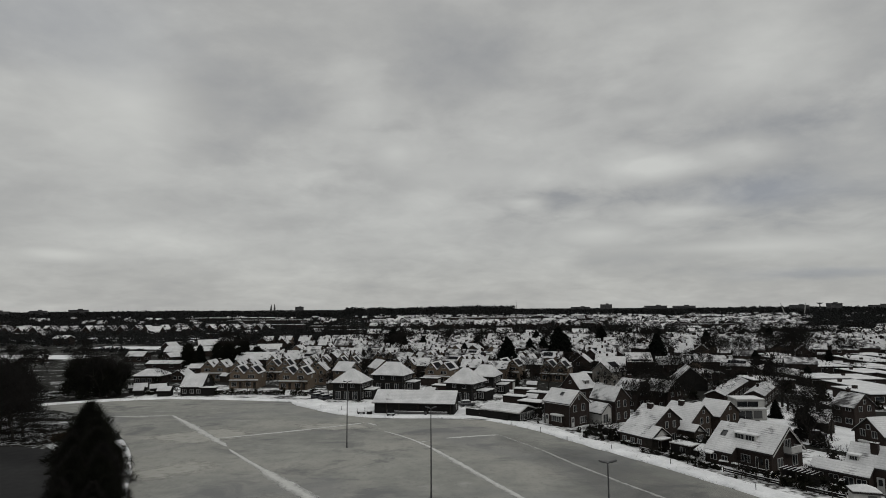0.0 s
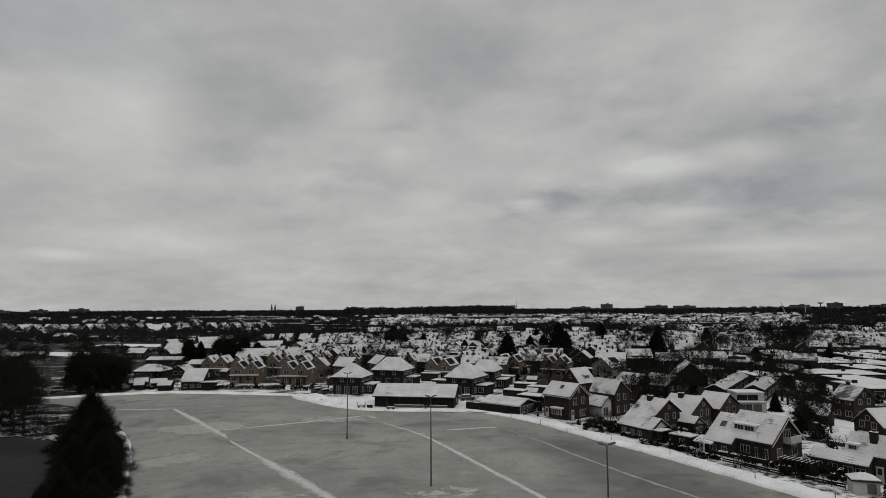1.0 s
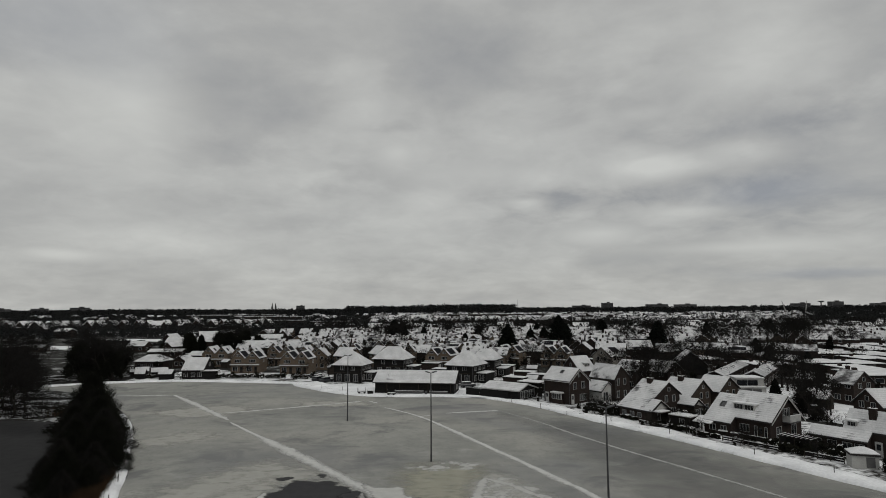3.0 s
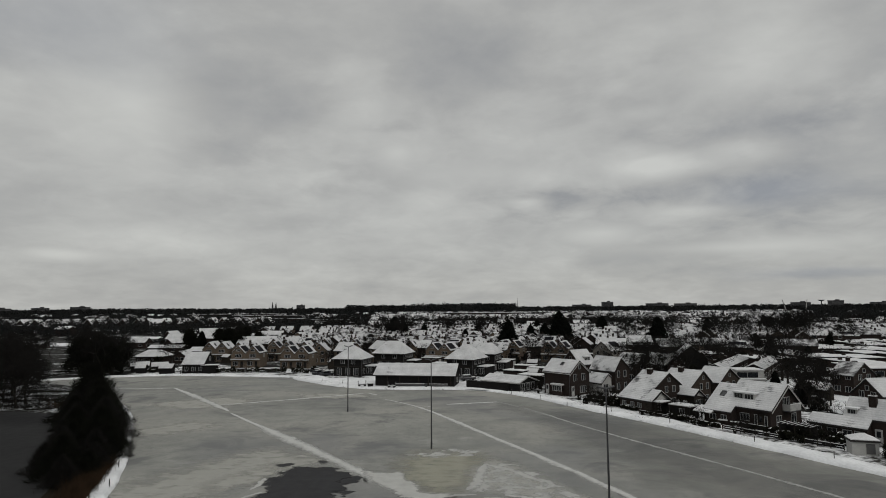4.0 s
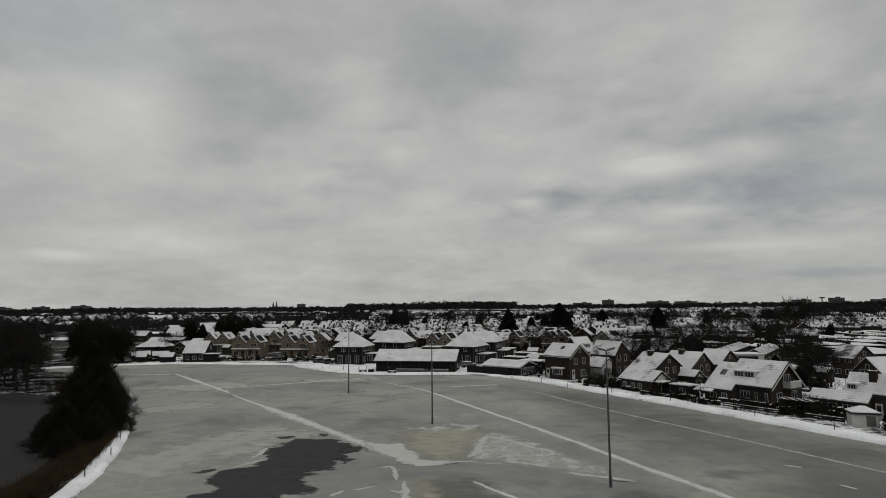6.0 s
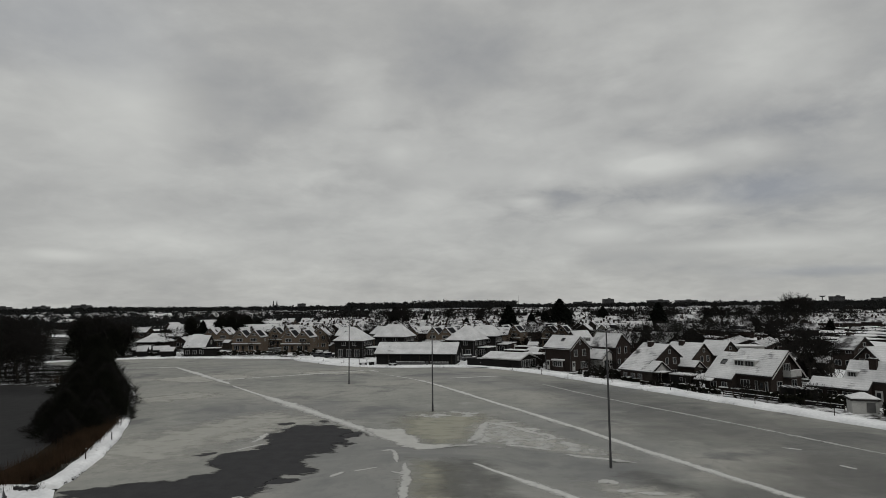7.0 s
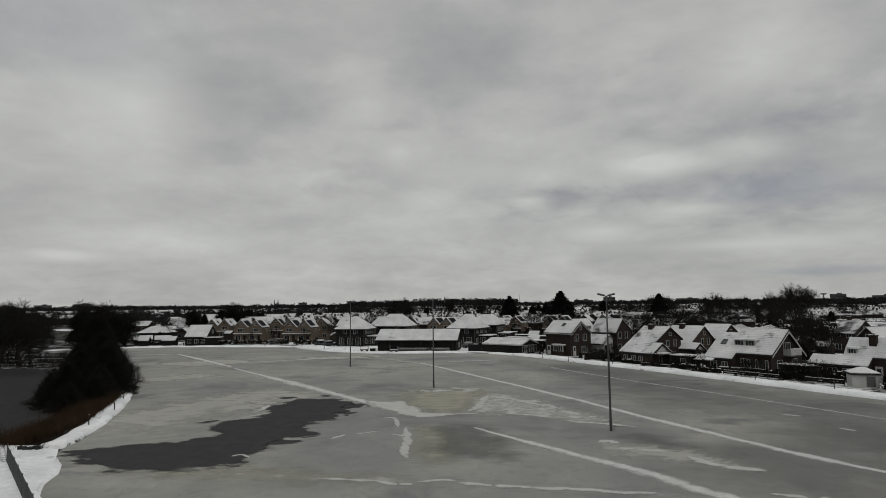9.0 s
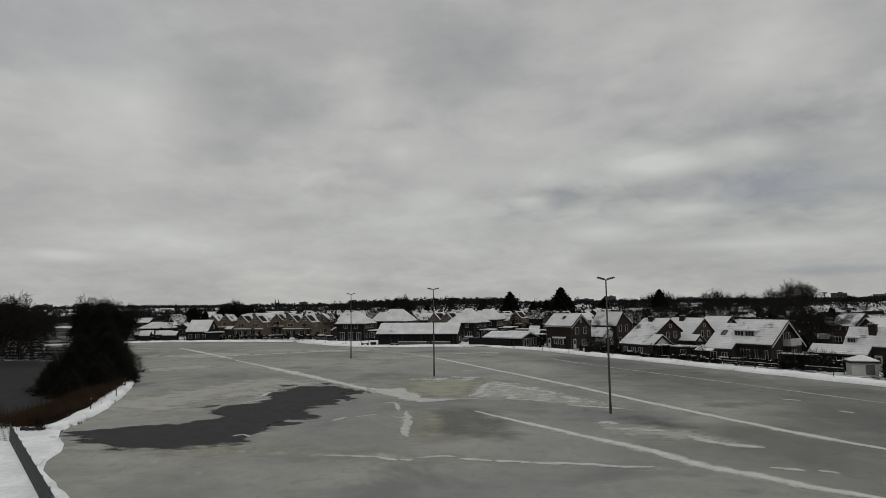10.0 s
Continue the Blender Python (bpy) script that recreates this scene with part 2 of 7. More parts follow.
def swept(name, dark, light, scale=2.2, stretch=(1, 1, 1), most=1.0, edge=0.95, fray=0.55):
    """Thin patches that lie on the ice and fray out towards their edge (the second UV coordinate is 0 inside, 1 at the rim)."""
    m = surface(name, dark, light, 0.8, 6.0, 0.85, 0.2, spec=0.04, world_space=True)
    nt = m.node_tree
    p = nt.nodes["Principled BSDF"]
    uv = nt.nodes.new("ShaderNodeUVMap")
    sp = nt.nodes.new("ShaderNodeSeparateXYZ")
    nt.links.new(uv.outputs[0], sp.inputs[0])
    mp = nt.nodes.new("ShaderNodeMapping")
    mp.inputs["Scale"].default_value = stretch
    nt.links.new(nt.nodes.new("ShaderNodeNewGeometry").outputs["Position"], mp.inputs[0])
    n = nt.nodes.new("ShaderNodeTexNoise")
    n.inputs["Scale"].default_value, n.inputs["Detail"].default_value, n.inputs["Roughness"].default_value = scale, 6.0, 0.65
    nt.links.new(mp.outputs[0], n.inputs["Vector"])
    s = nt.nodes.new("ShaderNodeMath")
    s.operation = "MULTIPLY_ADD"
    nt.links.new(n.outputs["Fac"], s.inputs[0])
    s.inputs[1].default_value = 1.5
    nt.links.new(sp.outputs[1], s.inputs[2])
    r = nt.nodes.new("ShaderNodeMapRange")
    nt.links.new(s.outputs[0], r.inputs[0])
    r.inputs[1].default_value, r.inputs[2].default_value, r.inputs[3].default_value, r.inputs[4].default_value = edge, edge + fray, most, 0.0
    nt.links.new(r.outputs[0], p.inputs["Alpha"])
    return m


def ice_sheet():
    """Grey natural ice: broad tones, drifted pale veils, thin cracks and dark thaw spots."""
    m = surface("old_ice", (0.18, 0.182, 0.172), (0.284, 0.285, 0.262), 0.035, 0.35, 0.8, 0.1, spec=0.05, world_space=True, stretch=(0.8, 1, 1), lo=0.36, hi=0.64)
    nt = m.node_tree
    p = nt.nodes["Principled BSDF"]
    base = p.inputs["Base Color"].links[0].from_socket
    pos = nt.nodes.new("ShaderNodeNewGeometry").outputs["Position"]

    def layer(base, scale, stretch, lo, hi, colour, most, rough=0.6, twist=0.0):
        mp = nt.nodes.new("ShaderNodeMapping")
        mp.inputs["Scale"].default_value = stretch
        mp.inputs["Rotation"].default_value = (0, 0, twist)
        nt.links.new(pos, mp.inputs[0])
        n = nt.nodes.new("ShaderNodeTexNoise")
        n.inputs["Scale"].default_value, n.inputs["Detail"].default_value, n.inputs["Roughness"].default_value, n.inputs["Distortion"].default_value = scale, 8.0, rough, 0.6
        nt.links.new(mp.outputs[0], n.inputs["Vector"])
        r = nt.nodes.new("ShaderNodeMapRange")
        nt.links.new(n.outputs["Fac"], r.inputs[0])
        r.inputs[1].default_value, r.inputs[2].default_value, r.inputs[3].default_value, r.inputs[4].default_value = lo, hi, 0.0, most
        mx = nt.nodes.new("ShaderNodeMix")
        mx.data_type = "RGBA"
        nt.links.new(r.outputs[0], mx.inputs[0])
        nt.links.new(base, mx.inputs[6])
        mx.inputs[7].default_value = (*colour, 1)
        return mx.outputs[2]

    base = layer(base, 0.045, (1, 1.3, 1), 0.48, 0.62, (0.295, 0.29, 0.266), 0.85)
    base = layer(base, 0.09, (0.9, 1.2, 1), 0.54, 0.64, (0.115, 0.117, 0.12), 0.7, 0.62, 0.4)
    base = layer(base, 0.13, (0.8, 1.3, 1), 0.58, 0.70, (0.34, 0.342, 0.325), 0.55, 0.70)
    base = layer(base, 0.3, (0.7, 1.3, 1), 0.66, 0.74, (0.085, 0.086, 0.088), 0.6, 0.66, 0.3)
    base = layer(base, 0.6, (1, 0.6, 1), 0.62, 0.74, (0.40, 0.40, 0.39), 0.55, 0.72, 0.5)
    base = layer(base, 1.1, (1, 0.8, 1), 0.50, 0.68, (0.155, 0.158, 0.155), 0.5, 0.7, 0.9)
    base = layer(base, 0.028, (1, 1, 1), 0.52, 0.62, (0.165, 0.168, 0.172), 0.5, 0.5, 1.2)
    nt.links.new(base, p.inputs["Base Color"])
    return m


SNOW = surface("snow", (0.50, 0.51, 0.525), (0.82, 0.83, 0.84), 0.25, 2.6, 0.9, 0.9, spec=0.05, world_space=True)
SNOW_THING = surface("snow_on_things", (0.46, 0.465, 0.475), (0.70, 0.705, 0.71), 0.5, 5.0, 0.9, 0.5, spec=0.05)
TOWN_GROUND = surface("trodden_snow", (0.02, 0.02, 0.018), (0.62, 0.63, 0.64), 0.12, 0.8, 0.95, 0.3, spec=0.05, world_space=True, lo=0.54, hi=0.70)
ROOF_SNOW = roof_snow("roof_snow_full", 0.80, 0.05)
ROOF_SNOW_THIN = roof_snow("roof_snow_thin", 0.70, 0.12)
ROOF_SNOW_PATCHY = roof_snow("roof_snow_patchy", 0.54, 0.14)
TILE = surface("roof_tile", (0.018, 0.017, 0.017), (0.042, 0.04, 0.039), 0.8, 8.0, 0.9, 0.3, spec=0.1)
BRICK_DARK = brick("dark_red_brick", (0.014, 0.0095, 0.0082), (0.027, 0.0185, 0.0155), (0.03, 0.027, 0.025))
BRICK_BROWN = brick("brown_brick", (0.024, 0.0175, 0.0135), (0.044, 0.032, 0.024), (0.046, 0.042, 0.038))
BRICK_OCHRE = brick("ochre_brick", (0.072, 0.053, 0.038), (0.120, 0.090, 0.065), (0.11, 0.10, 0.088))
BRICK_PALE = brick("pale_brick", (0.14, 0.13, 0.115), (0.21, 0.195, 0.175), (0.18, 0.17, 0.16))
# twig colour lightened and greyed: distance haze is put into the colour
HAZY_TWIG = surface("hazy_twigs", (0.010, 0.0105, 0.0105), (0.030, 0.031, 0.031), 0.02, 0.3, 1.0, 0.0, spec=0.0, world_space=True)
GROVE_GROUND = surface("grove_ground", (0.010, 0.009, 0.008), (0.42, 0.43, 0.44), 0.22, 1.4, 1.0, 0.5, spec=0.0, world_space=True, lo=0.49, hi=0.63)
DRY_GRASS = surface("dry_grass", (0.008, 0.0075, 0.006), (0.026, 0.022, 0.017), 0.3, 3.0, 1.0, 0.5, spec=0.0, world_space=True)
GARDEN = surface("garden_snow", (0.03, 0.029, 0.026), (0.66, 0.67, 0.68), 0.16, 1.1, 0.95, 0.4, spec=0.03, world_space=True, lo=0.42, hi=0.54)
TIMBER_BLACK = surface("black_timber", (0.006, 0.006, 0.006), (0.016, 0.0155, 0.015), 0.7, 8.0, 0.85, 0.3, spec=0.1, stretch=(1, 1, 6))
TIMBER_BROWN = surface("weathered_timber", (0.014, 0.012, 0.010), (0.040, 0.034, 0.028), 1.0, 9.0, 0.9, 0.4, spec=0.1, stretch=(1, 1, 4))
PAINT_WHITE = surface("white_paint", (0.24, 0.24, 0.235), (0.42, 0.42, 0.41), 1.2, 9.0, 0.6, 0.1, spec=0.2)
PLASTER = surface("pale_plaster", (0.26, 0.26, 0.25), (0.40, 0.40, 0.385), 0.7, 6.0, 0.85, 0.2, spec=0.2)
CONCRETE = surface("concrete", (0.05, 0.05, 0.052), (0.10, 0.10, 0.10), 0.2, 2.0, 0.9, 0.2, spec=0.1)
STEEL = surface("dull_steel", (0.045, 0.046, 0.048), (0.085, 0.086, 0.09), 1.5, 14.0, 0.5, 0.1, metal=0.6, spec=0.5)
BARK = surface("bark", (0.012, 0.011, 0.010), (0.035, 0.031, 0.027), 1.5, 9.0, 0.95, 0.4, spec=0.1)
TWIG = surface("twigs", (0.008, 0.0077, 0.0073), (0.024, 0.0228, 0.0215), 0.8, 7.0, 1.0, 0.0, spec=0.0)
NEEDLE = surface("conifer_needles", (0.004, 0.005, 0.004), (0.011, 0.013, 0.011), 0.8, 7.0, 1.0, 0.0, spec=0.0)
IVY = surface("evergreen_leaves", (0.005, 0.0055, 0.0045), (0.016, 0.017, 0.013), 0.6, 6.0, 1.0, 0.0, spec=0.0)
REED = surface("dry_reed", (0.015, 0.0105, 0.0075), (0.054, 0.035, 0.022), 0.6, 6.0, 1.0, 0.0, spec=0.0)
HEDGE = surface("hedge", (0.006, 0.007, 0.005), (0.020, 0.020, 0.015), 1.5, 9.0, 1.0, 0.4, spec=0.0)
ICE = ice_sheet()
# pond colour is set dark to stand in for the trees mirrored there
ICE_POND = surface("dark_pond_ice", (0.013, 0.013, 0.014), (0.033, 0.033, 0.033), 0.05, 0.6, 0.7, 0.1, spec=0.04, world_space=True)
ICE_WET = swept("wet_black_ice", (0.032, 0.032, 0.034), (0.048, 0.048, 0.050), 0.55, (0.55, 1.2, 1), 1.0, 1.12, 0.16)
ICE_YELLOW = swept("stained_ice", (0.272, 0.266, 0.216), (0.35, 0.345, 0.285), 0.5, (0.7, 1.8, 1), 0.85, 0.72, 0.75)
ICE_FLAKES = swept("broken_crust", (0.36, 0.362, 0.35), (0.50, 0.502, 0.485), 0.5, (0.8, 1.1, 1), 0.85, 0.69, 0.16)
ICE_VEIL = swept("frozen_veil", (0.33, 0.327, 0.30), (0.41, 0.406, 0.376), 0.5, (0.8, 1.4, 1), 0.8, 0.78)
ICE_SNOW = swept("swept_snow", (0.40, 0.402, 0.39), (0.55, 0.553, 0.535), 1.6, (1, 1, 1), 0.95, 0.90, 0.85)
ICE_FAINT = swept("thin_swept_snow", (0.34, 0.342, 0.33), (0.46, 0.463, 0.45), 1.2, (1, 1, 1), 0.7, 0.85, 0.8)
ICE_CRUST = swept("ice_crust", (0.36, 0.36, 0.35), (0.50, 0.50, 0.48), 1.1, (0.7, 1.5, 1), 0.9, 1.0, 0.4)
ICE_DARK = swept("clear_dark_ice", (0.105, 0.106, 0.103), (0.150, 0.150, 0.143), 0.3, (1, 1.3, 1), 0.5, 0.70)
ICE_TONE = swept("darker_ice_tone", (0.15, 0.151, 0.148), (0.185, 0.186, 0.18), 0.12, (1, 1, 1), 0.45, 0.75, 0.9)
ICE_POOL = swept("trampled_snow", (0.35, 0.35, 0.335), (0.49, 0.49, 0.47), 0.8, (0.8, 1.3, 1), 0.95, 1.12, 0.35)
SOLAR = surface("solar_panel", (0.005, 0.0055, 0.007), (0.011, 0.0115, 0.014), 1.0, 8.0, 0.75, 0.0, spec=0.06)
RUBBER = surface("rubber", (0.012, 0.012, 0.012), (0.02, 0.02, 0.02), 2.0, 9.0, 0.8, 0.1)
CAR_DARK = surface("dark_car_paint", (0.015, 0.016, 0.02), (0.03, 0.031, 0.036), 1.0, 6.0, 0.35, 0.0, spec=0.5)
GLASS = bpy.data.materials.new("window_glass")
GLASS.use_nodes = True
GLASS.node_tree.nodes["Principled BSDF"].inputs["Base Color"].default_value = (0.012, 0.014, 0.016, 1)
GLASS.node_tree.nodes["Principled BSDF"].inputs["Roughness"].default_value = 0.12
GLASS.node_tree.nodes["Principled BSDF"].inputs["Specular IOR Level"].default_value = 0.5

# ---- mesh helpers ----


def part(name, bm, material, parent=None, label=""):
    me = bpy.data.meshes.new(name)
    bmesh.ops.recalc_face_normals(bm, faces=bm.faces)
    bm.to_mesh(me)
    bm.free()
    me.materials.append(material)
    ob = new(name, me)
    ob.parent = parent
    if label:
        ob["label"] = label
    return ob


def raw_part(name, verts, faces, material, parent=None, label=""):
    me = bpy.data.meshes.new(name)
    me.from_pydata(verts, [], faces)
    me.materials.append(material)
    ob = new(name, me)
    ob.parent = parent
    if label:
        ob["label"] = label
    return ob


def thing(name, x, y, rot, label, category, group="", z=0.0):
    ob = new(name)
    ob.matrix_world = pose(x, y, z, 0, 0, rot)
    ob.empty_display_size = 0.5
    return tagged(ob, label, category, group)


def box(bm, cx, cy, cz, sx, sy, sz, rot=0.0):
    m = Matrix.Translation((cx, cy, cz)) @ Matrix.Rotation(radians(rot), 4, "Z") @ Matrix.Diagonal((sx, sy, sz, 1))
    bmesh.ops.create_cube(bm, size=1.0, matrix=m)
    return bm


def loft(bm, profile, x0, x1):
    """A convex profile of (y, z) drawn out along x."""
    a = [bm.verts.new((x0, y, z)) for y, z in profile]
    b = [bm.verts.new((x1, y, z)) for y, z in profile]
    n = len(profile)
    bm.faces.new(a)
    bm.faces.new(b[::-1])
    for i in range(n):
        bm.faces.new((a[i], b[i], b[(i + 1) % n], a[(i + 1) % n]))
    return bm


def tube(bm, p0, p1, r0, r1, n=6):
    p0, p1 = Vector(p0), Vector(p1)
    q = (p1 - p0).to_track_quat("Z", "Y")
    rings = []
    for p, r in ((p0, r0), (p1, r1)):
        rings.append([bm.verts.new(p + q @ Vector((r * math.cos(2 * math.pi * i / n), r * math.sin(2 * math.pi * i / n), 0))) for i in range(n)])
    for i in range(n):
        bm.faces.new((rings[0][i], rings[0][(i + 1) % n], rings[1][(i + 1) % n], rings[1][i]))
    bm.faces.new(rings[0][::-1])
    bm.faces.new(rings[1])
    return bm


def spline(points, steps=6):
    """A smooth line through a few points of the plan."""
    out = []
    n = len(points)
    for i in range(n - 1):
        p0, p1, p2, p3 = (Vector(points[max(0, min(n - 1, k))]) for k in (i - 1, i, i + 1, i + 2))
        for s in range(steps):
            t = s / steps
            out.append(0.5 * (2 * p1 + (p2 - p0) * t + (2 * p0 - 5 * p1 + 4 * p2 - p3) * t * t + (3 * p1 - p0 - 3 * p2 + p3) * t ** 3))
    out.append(Vector(points[-1]))
    return out


def ragged(points, steps, rough, cell=4.0):
    """A smooth line whose points are shifted by noise, for natural edges."""
    out = []
    for p in spline(points, steps):
        n = noise.noise_vector((p.x / cell, p.y / cell, 0.3)) + 0.5 * noise.noise_vector((p.x / cell * 3.1, p.y / cell * 3.1, 1.7))
        out.append(Vector((p.x + n.x * rough, p.y + n.y * rough)))
    return out

# ---- ground, ice and banks ----


def ring_sheet():
    bm = bmesh.new()
    radii = (0, 60, 140, 260, 450, 800, 1500, 2800, 4700)
    rings, n = [], 48
    for r in radii:
        if r == 0:
            rings.append([bm.verts.new((0, 120, -0.05))])
            continue
        rings.append([bm.verts.new((r * math.cos(2 * math.pi * i / n), 120 + r * math.sin(2 * math.pi * i / n), -0.05)) for i in range(n)])
    for a, b in zip(rings, rings[1:]):
        for i in range(n):
            if len(a) == 1:
                bm.faces.new((a[0], b[i], b[(i + 1) % n]))
            else:
                bm.faces.new((a[i], b[i], b[(i + 1) % n], a[(i + 1) % n]))
    return bm


tagged(part("ground", ring_sheet(), TOWN_GROUND), "flat snow-dusted ground with dark bare patches", "ground", kind="structure")


def sheet(points, z):
    """A flat sheet inside an outline."""
    bm = bmesh.new()
    f = bm.faces.new([bm.verts.new((p[0], p[1], z)) for p in points])
    if f.normal.z < 0:
        f.normal_flip()
    bmesh.ops.triangulate(bm, faces=bm.faces)
    bmesh.ops.recalc_face_normals(bm, faces=bm.faces)
    return bm


FAR_EDGE = ((-111, 167.5), (-104, 172), (-96, 175), (-85, 178), (-74, 178), (-55, 174.8), (-43.8, 172), (-41.4, 168), (-36, 161.8), (-30.5, 155.8), (-25, 151), (-17.5, 147.2),
            (-8, 145.8), (2.1, 145.2), (11.5, 141.2), (20, 130.4), (24.3, 122.2), (28.2, 114.6), (32, 108.4), (35, 102.4), (39.8, 93.6), (44.2, 84.6),
            (50.2, 72.4), (58.5, 57), (72, 35), (80, 0))
LEFT_EDGE = ((-14, 10), (-17, 28), (-22.2, 35.4), (-25.5, 39.0), (-28.4, 45.2), (-31.8, 50.6), (-33.0, 56), (-34.6, 62), (-40.2, 77.5),
             (-48.4, 95), (-55, 108.3), (-60, 117), (-72, 134), (-90, 153), (-106, 163), (-111, 167.5))
far_line = ragged(FAR_EDGE, 5, 0.35)
left_line = ragged(LEFT_EDGE, 5, 0.3)
tagged(part("ice_rink", sheet(left_line + far_line[1:] + [Vector((60, -60)), Vector((-10, -60))], 0.0), ICE), "flooded meadow frozen into grey natural ice", "ice", kind="structure")
POND = ((-40, 54), (-41.6, 63), (-47.6, 78.5), (-55.5, 93.5), (-66, 107), (-75, 116.5), (-90, 119.5), (-130, 117), (-175, 100), (-180, 50), (-60, 48), (-41, 56))
tagged(part("pond", sheet(ragged(POND, 4, 0.4)[:-1], -0.02), ICE_POND), "dark frozen pond behind the reed bank", "pond", kind="structure")


def patch(name, points, z, soft, mat, cell=0.4):
    """A thin sheet on a fine grid inside an outline; its UVs tell how near the rim lies, for the fraying edge."""
    px, py = np.array([q[0] for q in points]), np.array([q[1] for q in points])
    qx, qy = np.roll(px, -1), np.roll(py, -1)
    xs = np.arange(px.min() - soft, px.max() + soft + cell, cell)
    ys = np.arange(py.min() - soft, py.max() + soft + cell, cell)
    gx, gy = (a.ravel() for a in np.meshgrid(xs, ys))
    ex, ey = qx - px, qy - py
    t = ((gx[:, None] - px) * ex + (gy[:, None] - py) * ey) / (ex * ex + ey * ey + 1e-9)
    t = np.clip(t, 0, 1)
    dist = np.sqrt(((gx[:, None] - px - t * ex) ** 2 + (gy[:, None] - py - t * ey) ** 2).min(1))
    cross = ((py > gy[:, None]) != (qy > gy[:, None])) & (gx[:, None] < ex * (gy[:, None] - py) / np.where(ey == 0, 1e-9, ey) + px)
    d = np.where(cross.sum(1) % 2 == 1, dist, -dist)
    v = np.clip(0.5 - d / soft, 0, 1)
    w = len(xs)
    faces = []
    for b in range(len(ys) - 1):
        for a in range(w - 1):
            k = b * w + a
            quad = (k, k + 1, k + w + 1, k + w)
            if min(v[c] for c in quad) < 1:
                faces.append(quad)
    used = sorted({c for q in faces for c in q})
    index = {c: n for n, c in enumerate(used)}
    ob = raw_part(name, [(gx[c], gy[c], z) for c in used], [tuple(index[c] for c in q) for q in faces], mat)
    uv = ob.data.uv_layers.new()
    for loop in ob.data.loops:
        uv.data[loop.index].uv = (0, v[used[loop.vertex_index]])
    return ob


def bank(name, line, width, height, side, label, slump=0.5):
    """A low bank of snow along a line, lying to its side (+1 is to the left of the way it runs)."""
    bm = bmesh.new()
    rows = []
    n = len(line)
    for i, p in enumerate(line):
        d = (line[min(n - 1, i + 1)] - line[max(0, i - 1)]).normalized()
        nrm = Vector((-d.y, d.x)) * side
        w = width * (1 + 0.25 * noise.noise((p.x / 9, p.y / 9, 5.0)))
        h = height * (1 + 0.5 * noise.noise((p.x / 3, p.y / 3, 2.0)))
        cut = ((-0.05, -0.04), (0.25 * slump, 0.5 * h), (0.9 * slump, h), (0.5 * w, h * 0.9), (0.85 * w, 0.6 * h), (w, -0.06))
        rows.append([bm.verts.new((p.x + nrm.x * a, p.y + nrm.y * a, b + (0.06 * noise.noise((p.x * 2, p.y * 2, a)) if 0 < a < w else 0))) for a, b in cut])
    for a, b in zip(rows, rows[1:]):
        for k in range(len(a) - 1):
            bm.faces.new((a[k], a[k + 1], b[k + 1], b[k]))
    bm.faces.new(rows[0])
    bm.faces.new(rows[-1])
    ob = part(name, bm, SNOW)
    for f in ob.data.polygons:
        f.use_smooth = True
    return tagged(ob, label, "snow bank", kind="structure")


bank("snow_bank_north", far_line[:32], 4.0, 0.35, 1, "narrow white snow bank at the edge of the ice")
bank("snow_bank_town", far_line[30:], 5.2, 0.4, 1, "white snow bank between the ice and the gardens")
bank("snow_bank_field", left_line[8:24], 1.3, 0.2, 1, "white snow bank between the ice and the wire fence")
bank("snow_bank_reeds", left_line[26:58], 2.3, 0.4, 1, "curved white snow bank beside the reeds")
PROMONTORY = [(-43.5, 172), (-41, 168.5), (-35.5, 162.2), (-30, 156.5), (-24.5, 151.6), (-17.5, 147.8), (-8, 146.4), (2, 145.8), (12, 141.6), (15, 146), (7, 152), (4, 160), (-12, 162), (-20, 168), (-32, 169), (-36, 176)]
tagged(part("snow_apron", sheet(PROMONTORY, 0.28), SNOW), "smooth snow-covered apron in front of the black houses", "snow field", kind="structure")
FIELD = [(-13, -40), (-14.5, 10), (-17.8, 28.5), (-22.9, 35.9), (-26.2, 39.5), (-29.1, 45.7), (-31.9, 50.6), (-34.8, 52.2), (-41, 52.8), (-60, 48.5), (-120, 47), (-120, -40)]
tagged(part("snow_field", sheet(FIELD, 0.16), SNOW), "untouched white snow beside the wire fence", "snow field", kind="structure")


GARDENS = [(12.5, 143.8), (21.5, 133.5), (29, 119.5), (38.5, 103), (43.5, 93.5), (52.5, 76), (64, 58), (84, 66), (76, 92), (70, 108), (62, 121), (52, 138), (46, 152), (34, 158), (24, 152)]
tagged(part("garden_ground", sheet(GARDENS, 0.0), GARDEN), "snow-covered gardens behind the bank", "garden", kind="structure")
SHORE = [(-95, 178), (-74, 179.5), (-45, 175), (-36, 180), (-33, 199), (-60, 202), (-80, 212), (-96, 200)]
tagged(part("shore_gardens", sheet(SHORE, 0.0), GARDEN), "snow-covered front gardens at the far shore", "garden", kind="structure")
YARD = [(-34, 172), (-20, 168.5), (-12, 162.5), (4, 160.5), (7, 152.5), (15, 146.5), (24, 152.5), (34, 158.5), (36, 185), (22, 206), (-10, 213), (-32, 200)]
tagged(part("yard_ground", sheet(YARD, 0.005), GARDEN), "trodden snowy yards between black houses", "yard", kind="structure")
COURTS = [(100, 152), (118, 148), (200, 240), (262, 300), (150, 302), (112, 230)]
tagged(part("court_gardens", sheet(COURTS, 0.0), GARDEN), "snow-covered gardens between flat-roofed bungalows", "garden", kind="structure")
LANE = [(66, 121), (76, 104), (84, 100), (97, 120), (100, 150), (88, 170), (76, 150)]
tagged(part("lane", sheet(LANE, 0.01), SNOW), "snow-covered lane between the houses", "lane", kind="structure")
